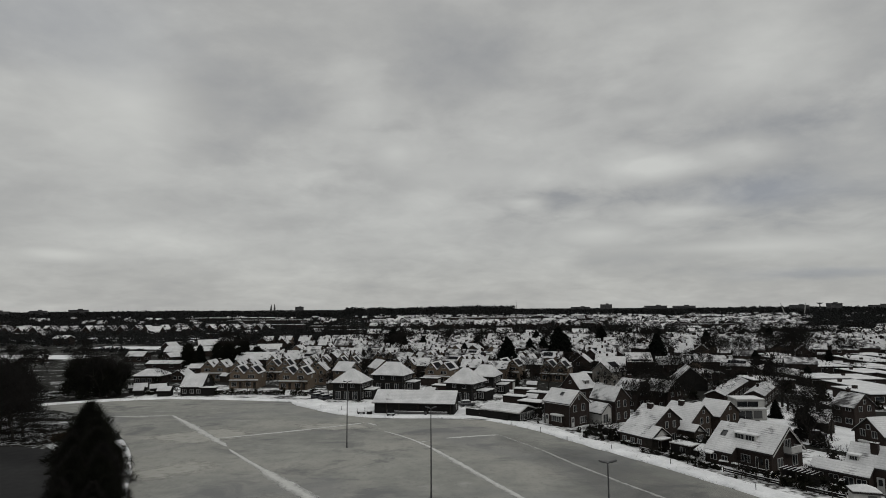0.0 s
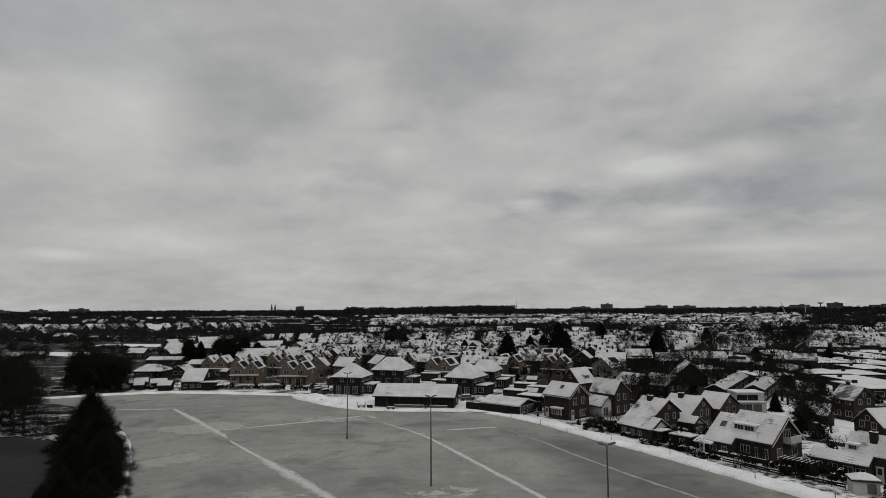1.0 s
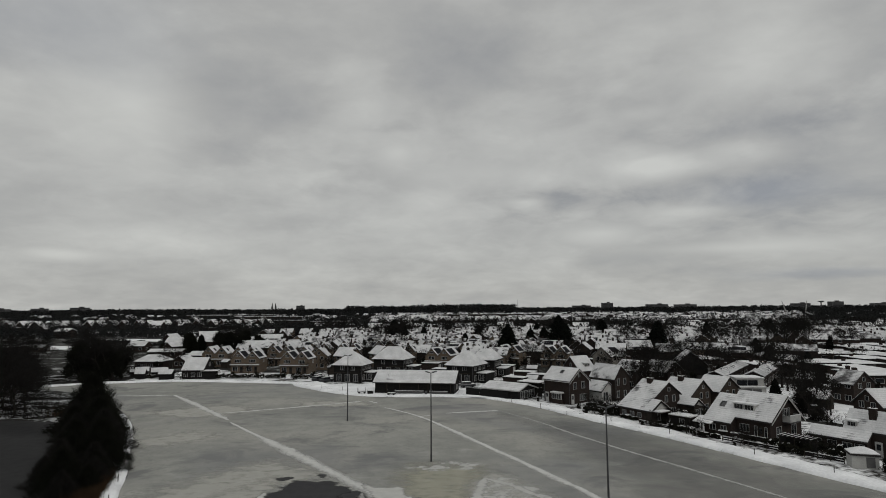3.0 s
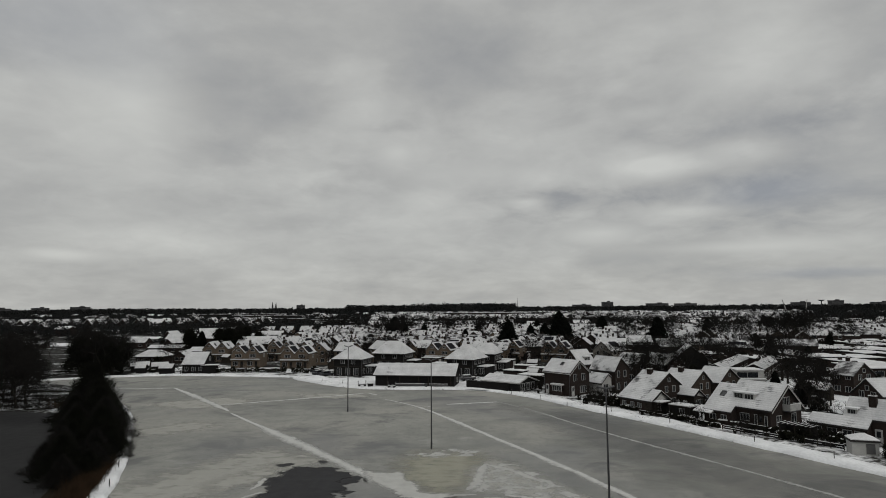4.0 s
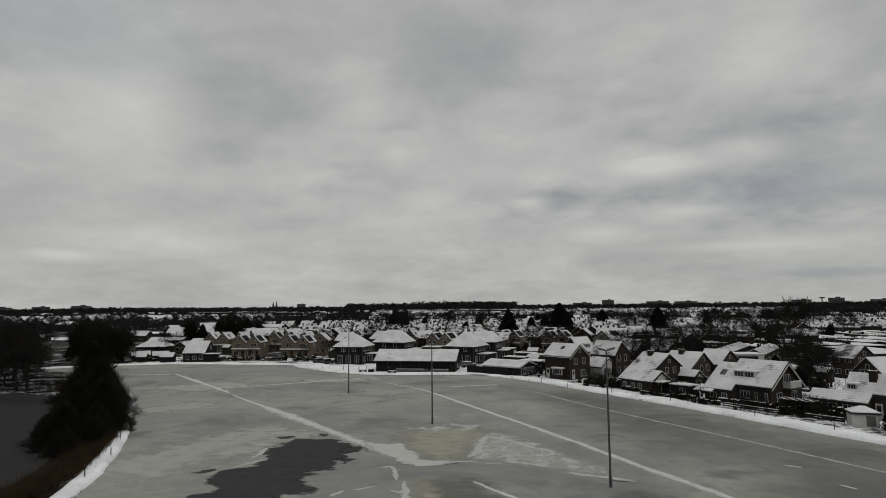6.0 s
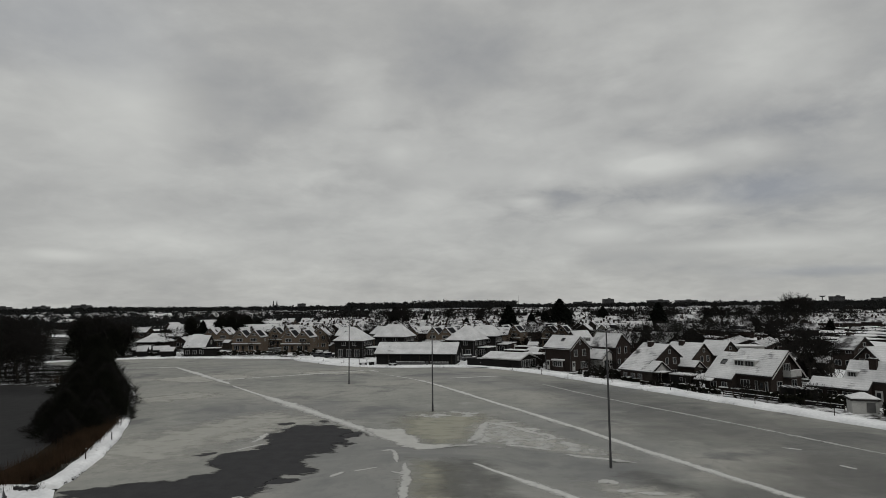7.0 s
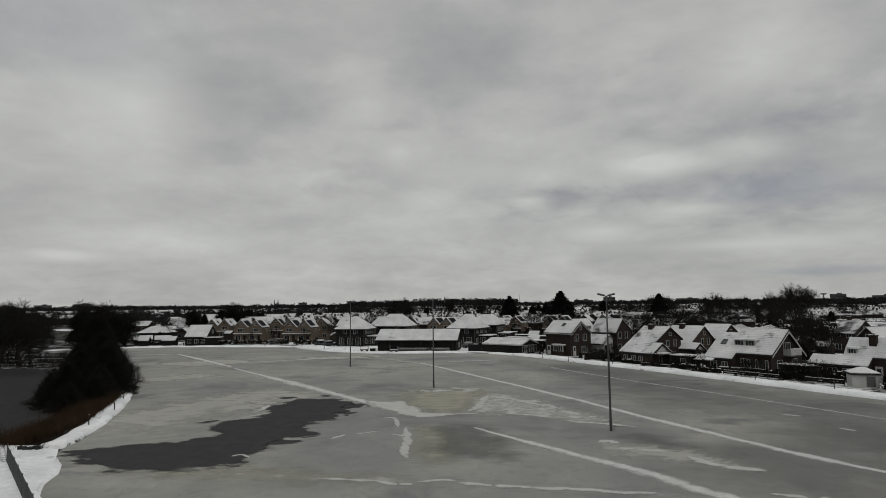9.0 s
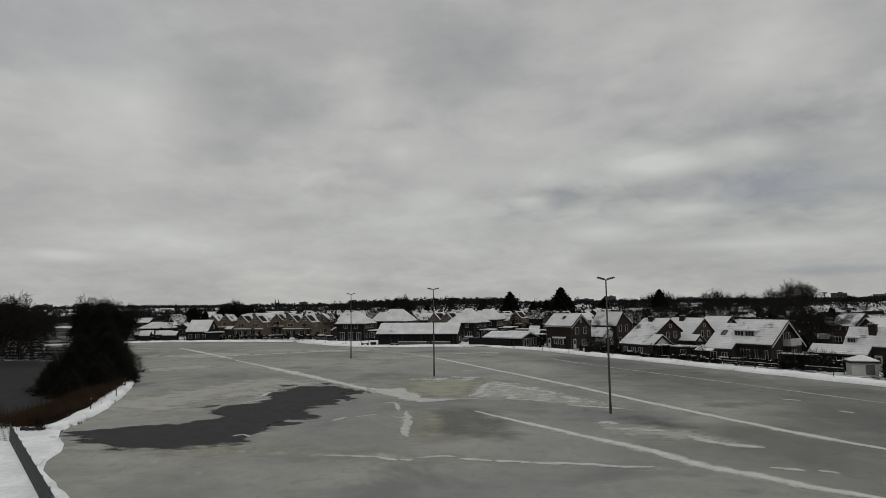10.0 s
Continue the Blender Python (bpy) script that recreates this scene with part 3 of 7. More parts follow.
VERGE = [(-33.6, 51.3), (-35, 56), (-41, 67), (-47.5, 82), (-53, 94), (-60.5, 109.5), (-64.5, 117.5), (-73.5, 116), (-65.5, 106), (-55.5, 93), (-47.8, 78), (-42, 63), (-40, 52.2)]
tagged(part("verge", sheet(ragged(VERGE + [VERGE[0]], 3, 0.4)[:-1], -0.01), DRY_GRASS), "strip of dark dry grass between ice and pond", "verge", kind="structure")
WOOD_EDGE = [(-64.5, 117.5), (-66, 120), (-75, 133), (-92, 151.5), (-108, 162), (-113, 167), (-118, 160), (-97, 140), (-80, 122), (-73.5, 116)]
tagged(part("wood_edge", sheet(WOOD_EDGE, -0.012), GROVE_GROUND), "dark snow-flecked ground at the edge of the grove", "ground", kind="structure")
GROVE_FLOOR = [(-114, 171), (-118, 160), (-97, 140), (-80, 121), (-92, 120.5), (-131, 118), (-176, 101), (-260, 110), (-260, 205), (-150, 206), (-118, 196)]
tagged(part("grove_floor", sheet(GROVE_FLOOR, -0.03), GROVE_GROUND), "dark snow-flecked floor under the grove", "ground", kind="structure")


for meadow in (((-520, 545), (-230, 515), (-150, 520), (-150, 532), (-235, 535), (-520, 575)), ((-300, 690), (-60, 690), (-60, 705), (-300, 712)), ((-560, 860), (-200, 850), (-200, 880), (-560, 892)), ((-420, 1080), (60, 1060), (60, 1090), (-420, 1120)), ((-330, 332), (-192, 318), (-190, 345), (-330, 362)), ((-235, 398), (-160, 384), (-158, 412), (-235, 424)), ((-430, 500), (-190, 470), (-190, 492), (-430, 526)), ((-520, 640), (-320, 640), (-300, 660), (-520, 668))):
    tagged(part("snow_meadow", sheet(meadow, 0.0), SNOW), "flat open meadow under snow", "meadow", "snowy meadows", "structure")


def swept_line(points, width, label, mat=None, height=0.025, gaps=0.0, z=0.004):
    """A ragged low ridge of swept snow that lies on the ice."""
    mat = mat or ICE_SNOW
    line = ragged(points, 10, width * 0.12, 2.5)
    bm = bmesh.new()
    uv = bm.loops.layers.uv.new()
    prev = None
    n = len(line)
    for i, p in enumerate(line):
        d = (line[min(n - 1, i + 1)] - line[max(0, i - 1)]).normalized()
        nrm = Vector((-d.y, d.x))
        w = width * (0.75 + 0.7 * abs(noise.noise((p.x / 2.2, p.y / 2.2, 8.0)))) * min(1.0, 0.35 + 3.0 * min(i, n - 1 - i) / n)
        j = 0.2 * w * noise.noise((p.x * 1.3, p.y * 1.3, 3.0))
        if gaps and noise.noise((p.x / 1.8, p.y / 1.8, 4.0)) < gaps - 0.5:
            prev = None
            continue
        w *= 1.6
        row = [bm.verts.new((p.x + nrm.x * a, p.y + nrm.y * a, b)) for a, b in ((-0.5 * w + j, z), (-0.25 * w, z + height * 0.8), (0.05 * w, z + height), (0.3 * w, z + height * 0.7), (0.5 * w + j, z))]
        if prev:
            for k in range(4):
                f = bm.faces.new((prev[k], prev[k + 1], row[k + 1], row[k]))
                for loop, c in zip(f.loops, (k, k + 1, k + 1, k)):
                    loop[uv].uv = (0, (1.0, 0.42, 0.0, 0.42, 1.0)[c])
        prev = row
    return tagged(part("swept_snow_line", bm, mat), label, "snow line", "swept lines on the ice", "structure")


LINE = "white line of swept snow across the ice"
swept_line(((-83.5, 150.6), (-74.6, 151.1), (-67.4, 151.4)), 1.05, LINE)
swept_line(((-67.2, 151.8), (-56.8, 138.4), (-47.6, 126.1), (-41.7, 118.2)), 1.6, LINE)
swept_line(((-40.3, 115.6), (-27.1, 97.8), (-20.8, 89.3), (-13.9, 79.8), (-9.0, 73.0), (-5.2, 67.9), (-2.8, 64.8)), 1.55, LINE)
swept_line(((-30.5, 102.4), (-27.1, 97.7), (-22, 90.8), (-17, 84)), 1.9, LINE)
swept_line(((2.6, 58.2), (7.5, 51.1), (11.1, 46), (13.9, 42.2), (15.7, 38.6), (18.2, 35.9), (20.0, 33.6), (21.8, 32.1), (27, 27)), 1.12, LINE)
swept_line(((-17.4, 140.6), (-14.9, 137.4)), 1.1, LINE)
swept_line(((-12.7, 131.5), (-5.0, 121.0), (1.4, 107.4), (6.8, 94.9), (10.9, 85.6), (16, 73.5), (18.7, 66.2), (23.2, 55.4), (26.6, 47.7), (29.8, 42.0), (36, 33)), 1.1, LINE)
swept_line(((-4.9, 120.4), (-2.3, 121.8)), 0.6, LINE)
swept_line(((0.6, 123.9), (6.5, 125.6), (11.4, 126.8)), 1.15, LINE)
swept_line(((11.4, 127.0), (18.3, 113.2), (21.0, 106), (26.8, 92.9), (34.0, 78.6), (39.1, 68.0), (42.8, 60.0), (50, 46)), 0.75, LINE, ICE_FAINT)
swept_line(((-46.2, 125.3), (-34.4, 131.0), (-23.4, 137.2), (-17.9, 140.8)), 1.15, LINE)

# the dark wet hollow that runs in from the inlet, and stains and crusts round it
WET = ((-31.6, 50.7), (-30.9, 50.9), (-30.1, 51.2), (-28.1, 51.9), (-26.5, 53.2), (-23.3, 53.9), (-22.0, 55.5), (-21.4, 57.6), (-23.1, 59.9), (-22.7, 62.9), (-20.9, 64.4), (-19.3, 67.1),
       (-20.8, 70.0), (-20.0, 73.5), (-18.8, 76.8), (-16.2, 77.2), (-13.6, 76.4), (-11.2, 74.6), (-10.8, 71.4), (-11.3, 67.4), (-11.3, 63.4), (-13.0, 62.6),
       (-13.7, 60.5), (-12.9, 58.2), (-11.5, 56.7), (-12.8, 55.3), (-14.3, 54.2), (-15.0, 52.8), (-14.9, 49.2), (-15.5, 48.3), (-15.1, 46.5), (-16.0, 45.8), (-17.4, 45.1),
       (-19.9, 44.2), (-24.2, 44.6), (-27.7, 47.0), (-29.6, 48.6), (-31.0, 49.8), (-31.5, 50.4), (-31.6, 50.7))
tagged(patch("wet_hollow", ragged(WET, 4, 0.3, 1.5)[:-1], 0.006, 3.6, ICE_WET, 0.3), "dark wet thin ice in a hollow", "wet ice", kind="structure")


def stain(points, mat, label, rough=0.7, z=0.003, soft=4.5, name="ice_patch"):
    tagged(patch(name, ragged(list(points) + [points[0]], 4, rough, 3.0)[:-1], z, soft, mat, 0.6 if soft > 2 else 0.3), label, "ice patch", "patches on the ice", "structure")


stain(((-2.4, 59.2), (0.6, 60.8), (4.3, 58.9), (5.9, 53.6), (6.0, 46.8), (2.9, 45.5), (-0.4, 47.1), (-1.9, 52.0)), ICE_DARK, "darker clear patch of ice", 0.8, 0.004)
stain(((14.4, 55.2), (17.4, 55.9), (19.7, 53.8), (20.1, 49.1), (17.8, 47.6), (14.9, 49.6)), ICE_DARK, "darker clear patch of ice", 0.8, 0.004)
# broad soft tones: ice darker to the right, paler to the left
stain(((16, 122), (27, 112), (36, 96), (46, 78), (58, 55), (60, 30), (44, 30), (33, 52), (22, 84)), ICE_TONE, "broad darker band of ice along the bank", 2.0, 0.0025, 12.0)
stain(((-40, 62), (-30, 84), (-22, 88), (-14, 79), (-22, 70), (-27, 58)), ICE_VEIL, "broad paler area of ice", 1.5, 0.0025, 9.0)
stain(((16, 44), (24, 52), (38, 56), (46, 40), (40, 28), (24, 30)), ICE_TONE, "darker stretch of ice", 2.0, 0.0022, 8.0)
POOL = "small dark pool of wet ice beside the hollow"
for spot in (((-12.7, 70.8), (-11.0, 72.4), (-10.2, 73.6), (-9.1, 74.4), (-10.2, 70.2)), ((-26.2, 62.3), (-24.3, 63), (-23.4, 63.5), (-24.0, 61.8)), ((-14.8, 54.0), (-12.6, 53.7), (-13.6, 52.0), (-15.2, 52.4)),
             ((-21.4, 77.6), (-20.2, 79.3), (-19.2, 78.8), (-20.3, 76.6)), ((-16.9, 79.9), (-14.9, 79.8), (-15.2, 78.2)), ((-12, 67.2), (-9.9, 67.1), (-10.6, 65.2))):
    stain(spot, ICE_WET, POOL, 0.25, 0.007, 2.2, "wet_pool")
YELLOW = "yellowish stained patch of ice"
stain(((-6.6, 73.5), (-5.0, 83.5), (0.7, 84.5), (5.2, 84), (5.0, 76), (3.6, 69.0), (0.6, 66.2), (-2.4, 66.5)), ICE_YELLOW, YELLOW, 0.9, 0.003, 6.0)
stain(((-24, 44.0), (-16.4, 45.4), (-12.7, 44.6), (-9.1, 43.2), (-4, 42.2), (-5, 40.8), (-9.6, 41.4), (-13.8, 42.7), (-20, 43)), ICE_YELLOW, "yellowish stained band of ice", 0.5)
stain(((-2.5, 60), (0.5, 57), (0.6, 48), (-1.8, 45.5), (-3.2, 52)), ICE_YELLOW, YELLOW, 0.5)
CRUST = "broken white crust of frozen snow"
FLAKES, VEIL = "scattered white flakes of frozen crust", "thin pale veil of frozen snow"
stain(((1.5, 67), (3, 76), (6, 81.5), (10.5, 76), (14, 68), (18.5, 58.8), (13, 60.5), (6, 65)), ICE_VEIL, VEIL, 0.6, 0.007)
stain(((1, 66), (2.5, 76), (6, 82.5), (11, 76.5), (14.6, 68), (19, 58.8), (13, 60), (6, 64)), ICE_FLAKES, FLAKES, 0.6, 0.009)
stain(((8, 78), (12, 76), (15, 68), (18, 60), (12, 61), (8, 70)), ICE_FLAKES, FLAKES, 0.6, 0.011)
stain(((-8, 84), (2, 88), (7, 84), (3, 80), (-4, 80)), ICE_FLAKES, FLAKES, 0.6, 0.011)
stain(((11, 53), (19, 49.5), (22.5, 43), (17, 44), (12, 49)), ICE_VEIL, VEIL, 0.6, 0.008)
stain(((-62, 128), (-48, 136), (-40, 128), (-52, 120)), ICE_VEIL, VEIL, 0.8, 0.008)
stain(((-34, 140), (-20, 141), (-16, 134), (-30, 133)), ICE_VEIL, VEIL, 0.8, 0.008)
stain(((-52, 100), (-44, 108), (-38, 104), (-46, 95)), ICE_VEIL, VEIL, 0.8, 0.008)
stain(((-25, 67), (-20.5, 71), (-20, 78), (-22.5, 79), (-28, 70)), ICE_VEIL, "white frozen fringe beside the wet hollow", 0.6, 0.005)
stain(((24, 39), (32, 34), (30, 30), (22, 35)), ICE_FLAKES, FLAKES, 0.6, 0.009)
stain(((-20, 45.2), (-10, 43.4), (0, 41.6), (12, 39), (13, 37.4), (2, 39.4), (-10, 41.6), (-18, 43.6)), ICE_VEIL, VEIL, 0.5, 0.008, 3.0)
stain(((-9.9, 75), (-7.5, 74.2), (-5.1, 74.2), (-4.5, 71.2), (-3.3, 68.9), (-2.4, 66.4), (0.4, 65.6), (-1.2, 63.9), (-3.0, 64.2), (-4.8, 65.8), (-6.3, 68.5), (-8.5, 71.5)), ICE_POOL, "broad trampled end of the swept snow line", 0.3, 0.03, 1.6, "trampled_snow")
for bit, width in ((((-0.6, 64.8), (1.5, 65.4), (3.4, 65.6)), 0.55), (((4.1, 64.6), (6.2, 64.4)), 0.3), (((6.4, 65.5), (8.3, 64.6), (10.8, 63.3)), 0.6), (((12.0, 61.3), (13.5, 60.1), (15.5, 59.3), (17.8, 57.7)), 0.6),
                   (((2.5, 67.4), (3.7, 69.8), (4.5, 74.0), (5.4, 78)), 0.9), (((5.2, 77.9), (7.3, 75.7), (8.6, 74.2), (11.1, 69.9)), 0.8), (((-3.9, 58.6), (-3.6, 54.8), (-3.4, 52.7), (-3.5, 50.1), (-3.1, 47.2)), 0.62),
                   (((-6.6, 63.4), (-5.6, 63.6), (-5.0, 61.5), (-4.6, 58.9)), 0.4), (((-5, 55.8), (-3.6, 54.8)), 0.3), (((-10.1, 54.2), (-9.2, 55.8)), 0.45), (((-8.3, 55.9), (-6.3, 57.2)), 0.22),
                   (((-9, 42.1), (-6.5, 41.6), (-4.6, 41.3)), 0.3), (((-4.9, 41.4), (-4.0, 40.8), (-3.3, 40.4)), 0.42), (((-3.2, 40.5), (-2.3, 40.5)), 0.36), (((-2, 41.0), (-0.4, 41.4), (0.6, 41.0)), 0.25),
                   (((0.8, 40.7), (2.0, 40.3), (2.9, 40.0)), 0.38), (((3.1, 40.0), (4.1, 39.8), (5.3, 39.5)), 0.4), (((5.4, 39.5), (6.5, 39.2), (7.6, 39.3)), 0.4), (((7.4, 39.3), (9.1, 38.8), (10.7, 38.3), (12.8, 38.1)), 0.42),
                   (((12.7, 51.7), (13.7, 52.0), (14.2, 51.2)), 0.6), (((13.6, 49.5), (15, 49.2)), 0.5), (((15.1, 48.9), (17.2, 48.4)), 0.6), (((18.2, 46.8), (19.0, 44.8), (20.2, 43.6), (21.9, 42.8)), 0.75),
                   (((19.6, 37.8), (21.4, 37)), 0.4), (((22.1, 37), (23, 36.4)), 0.4), (((-21.9, 64.0), (-20.9, 65.5), (-20.4, 66.3), (-19.8, 67)), 0.4), (((-21.3, 67.8), (-20.9, 69.9), (-21, 72.4)), 0.5),
                   (((-16.9, 48.3), (-16.2, 48.8), (-15.3, 47.8)), 0.2), (((34.4, 63.2), (35.9, 62.1)), 0.4), (((35.8, 56.2), (36.5, 55)), 0.35)):
    swept_line(bit, width * 1.7, CRUST, ICE_CRUST, height=0.02, z=0.012)

# ---- house kit ----
KIT = {}


def lattice(xs, zs, d):
    """A frame of bars in one piece: every second cell between the lines is open."""
    bm = bmesh.new()
    grid = {}

    def at(i, j, s):
        if (i, j, s) not in grid:
            grid[i, j, s] = bm.verts.new((xs[i], s * d / 2, zs[j]))
        return grid[i, j, s]

    def solid(i, j):
        return 0 <= i < len(xs) - 1 and 0 <= j < len(zs) - 1 and not (i % 2 == 1 and j % 2 == 1)
    for i in range(len(xs) - 1):
        for j in range(len(zs) - 1):
            if not solid(i, j):
                continue
            for s in (-1, 1):
                bm.faces.new((at(i, j, s), at(i + 1, j, s), at(i + 1, j + 1, s), at(i, j + 1, s)))
            for di, dj, p, q in ((-1, 0, (i, j), (i, j + 1)), (1, 0, (i + 1, j), (i + 1, j + 1)), (0, -1, (i, j), (i + 1, j)), (0, 1, (i, j + 1), (i + 1, j + 1))):
                if not solid(i + di, j + dj):
                    bm.faces.new((at(*p, -1), at(*q, -1), at(*q, 1), at(*p, 1)))
    return bm


def far_window(parent, x, y, z, facing, w, h):
    """A plain window of a house further off: frame and glass in one part."""
    key = ("far", w, h)
    if key not in KIT:
        bm = box(bmesh.new(), 0, 0, 0, w, 0.08, h)
        f = part("window", bm, PAINT_WHITE)
        f.data.materials.append(GLASS)
        bm = bmesh.new()
        bm.from_mesh(f.data)
        front = max(bm.faces, key=lambda q: q.normal.y)
        inner = bmesh.ops.inset_region(bm, faces=[front], thickness=0.1, depth=-0.02)
        front.material_index = 1
        bm.to_mesh(f.data)
        bm.free()
        KIT[key] = f.data
        bpy.data.objects.remove(f)
    f = new("window", KIT[key])
    f.parent = parent
    f.matrix_local = pose(x, y, z, 0, 0, facing - 90)


def window(parent, x, y, z, facing, w, h, split=2, glass=None):
    """A white window: frame with bars, and a pane set back in it. facing: the way it looks, in degrees about the house's own x."""
    key = (w, h, split)
    if key not in KIT:
        t, d = 0.055, 0.12
        xs = [-w / 2, -w / 2 + t]
        for i in range(1, split):
            c = -w / 2 + w * i / split
            xs += [c - t * 0.4, c + t * 0.4]
        xs += [w / 2 - t, w / 2]
        f = part("window", lattice(xs, [-h / 2, -h / 2 + t, h / 2 - t, h / 2], d), PAINT_WHITE)
        g = part("pane", box(bmesh.new(), 0, -0.015, 0, w - 2 * t, 0.03, h - 2 * t), GLASS)
        KIT[key] = (f.data, g.data)
        bpy.data.objects.remove(f)
        bpy.data.objects.remove(g)
    a, b = KIT[key]
    f = new("window", a)
    f.parent = parent
    f.matrix_local = pose(x, y, z, 0, 0, facing - 90)
    g = new("pane", b)
    g.parent = f
    return f


def wall_body(parent, x0, x1, yl, yr, el, er, ridge, yc, mat, name="wall"):
    return part(name, loft(bmesh.new(), ((yc - yl, 0), (yc + yr, 0), (yc + yr, er), (yc, ridge), (yc - yl, el)), x0, x1), mat, parent)


def gable_roof(parent, x0, x1, yl, yr, el, er, ridge, yc=0.0, cover=None, over=0.4, verge=0.3, fascia=None):
    cover = cover or ROOF_SNOW
    tiles, snow = bmesh.new(), bmesh.new()
    t, s = 0.2, 0.13
    for side, run, eave in ((-1, yl, el), (1, yr, er)):
        k = (ridge - eave) / run
        ye, ze = yc + side * (run + over), eave - k * over
        loft(tiles, ((yc, ridge), (ye, ze), (ye, ze + t), (yc, ridge + t))[::side], x0 - verge, x1 + verge)
        ys, zs = yc + side * (run + over - 0.05), ze + k * 0.05
        loft(snow, ((yc, ridge + t + 0.004), (ys, zs + t + 0.004), (ys, zs + t + s * 0.7), (yc, ridge + t + s))[::side], x0 - verge + 0.05, x1 + verge - 0.05)
    part("roof", tiles, fascia or TILE, parent)
    return part("roof_snow", snow, cover, parent, "snow on the roof tiles")


def hip_roof(parent, L, W, eave, ridge, crest, cover=None, over=0.6):
    """A hipped roof whose crest runs along x; crest 0 makes a pyramid."""
    for name, lift, grow, thick, mat in (("roof", 0.0, 0.0, 0.22, TILE), ("roof_snow", 0.226, -0.06, 0.12, cover or ROOF_SNOW)):
        bm = bmesh.new()
        hx, hy = L / 2 + over + grow, W / 2 + over + grow
        low = [bm.verts.new((sx * hx, sy * hy, eave + lift)) for sx, sy in ((-1, -1), (1, -1), (1, 1), (-1, 1))]
        rim = [bm.verts.new((sx * hx, sy * hy, eave + lift + thick)) for sx, sy in ((-1, -1), (1, -1), (1, 1), (-1, 1))]
        c = max(crest, 0.2) / 2
        a, b = bm.verts.new((-c, 0, ridge + lift + thick)), bm.verts.new((c, 0, ridge + lift + thick))
        for i in range(4):
            bm.faces.new((low[i], low[(i + 1) % 4], rim[(i + 1) % 4], rim[i]))
        bm.faces.new((rim[0], rim[1], b, a))
        bm.faces.new((rim[1], rim[2], b))
        bm.faces.new((rim[2], rim[3], a, b))
        bm.faces.new((rim[3], rim[0], a))
        bm.faces.new(low[::-1])
        part(name, bm, mat, parent, "snow on the roof tiles" if name == "roof_snow" else "")


def chimney(parent, x, y, z0, z1, w=0.7, d=0.55):
    bm = box(bmesh.new(), x, y, (z0 + z1) / 2, w, d, z1 - z0)
    box(bm, x, y, z1 + 0.06, w + 0.14, d + 0.14, 0.12)
    tube(bm, (x - 0.12, y, z1 + 0.12), (x - 0.12, y, z1 + 0.4), 0.1, 0.09)
    tube(bm, (x + 0.14, y, z1 + 0.12), (x + 0.14, y, z1 + 0.34), 0.09, 0.08)
    c = part("chimney", bm, BRICK_DARK, parent, "dark brick chimney")
    part("snow_cap", box(bmesh.new(), x, y, z1 + 0.145, w + 0.08, d + 0.08, 0.05), SNOW_THING, c)
    return c


def on_slope(x, frac, side, run, eave, ridge, yc=0.0, lift=0.33):
    k = (ridge - eave) / run
    return Matrix.Translation((x, yc + side * frac * run, ridge - k * frac * run + lift)) @ Matrix.Rotation(-side * math.atan(k), 4, "X")


def skylight(parent, m, w=0.9, h=1.2):
    bm = bmesh.new()
    for sx in (-1, 1):
        box(bm, sx * w / 2, 0, 0.05, 0.1, h, 0.16)
        box(bm, 0, sx * h / 2, 0.05, w, 0.1, 0.16)
    s = part("skylight", bm, STEEL, parent)
    s.matrix_local = m
    part("pane", box(bmesh.new(), 0, 0, 0.03, w - 0.1, h - 0.1, 0.05), GLASS, s)


def panels(parent, m, nx, ny, w=1.0, h=1.65):
    for i in range(nx):
        for j in range(ny):
            if ("panel", h) not in KIT:
                o = part("solar_panel", box(bmesh.new(), 0, 0, 0.06, w - 0.04, h - 0.04, 0.05), SOLAR)
                KIT["panel", h] = o.data
                bpy.data.objects.remove(o)
            p = new("solar_panel", KIT["panel", h])
            p.parent = parent
            p.matrix_local = m @ Matrix.Translation(((i - (nx - 1) / 2) * w, (j - (ny - 1) / 2) * h, 0))


def dormer(parent, x, y0, y1, z0, z1, w, side=-1, lights=2):
    """A flat-roofed box dormer that stands out of a slope from y0 (front) to y1."""
    d = part("dormer", box(bmesh.new(), x, (y0 + y1) / 2, (z0 + z1) / 2, w, abs(y1 - y0), z1 - z0), PLASTER, parent, "pale box dormer")
    part("dormer_snow", box(bmesh.new(), x, (y0 + y1) / 2 + side * 0.1, z1 + 0.12, w + 0.3, abs(y1 - y0) + 0.3, 0.22), SNOW_THING, d)
    for i in range(lights):
        f = window(d, x - w / 2 + w * (i + 0.5) / lights, y0 + side * 0.03, (z0 + z1) / 2 + 0.05, 90 * side, w / lights - 0.25, 0.85, 3)
    return d


def lean_roof(parent, cx, cy, z, sx, sy, mat=None, name="canopy"):
    """A flat canopy with snow on it."""
    c = part(name, box(bmesh.new(), cx, cy, z, sx, sy, 0.16), mat or TIMBER_BROWN, parent)
    part("canopy_snow", box(bmesh.new(), cx, cy, z + 0.164, sx - 0.06, sy - 0.06, 0.16), SNOW_THING, c)
    return c


def door(parent, x, y, z, facing, w=0.95, h=2.1, mat=None):
    d = part("door", box(bmesh.new(), 0, 0, 0, w, 0.08, h), mat or PAINT_WHITE, parent)
    d.matrix_local = pose(x, y, z + h / 2, 0, 0, facing - 90)
    part("pane", box(bmesh.new(), 0, 0.045, 0.35, w * 0.55, 0.02, h * 0.4), GLASS, d)


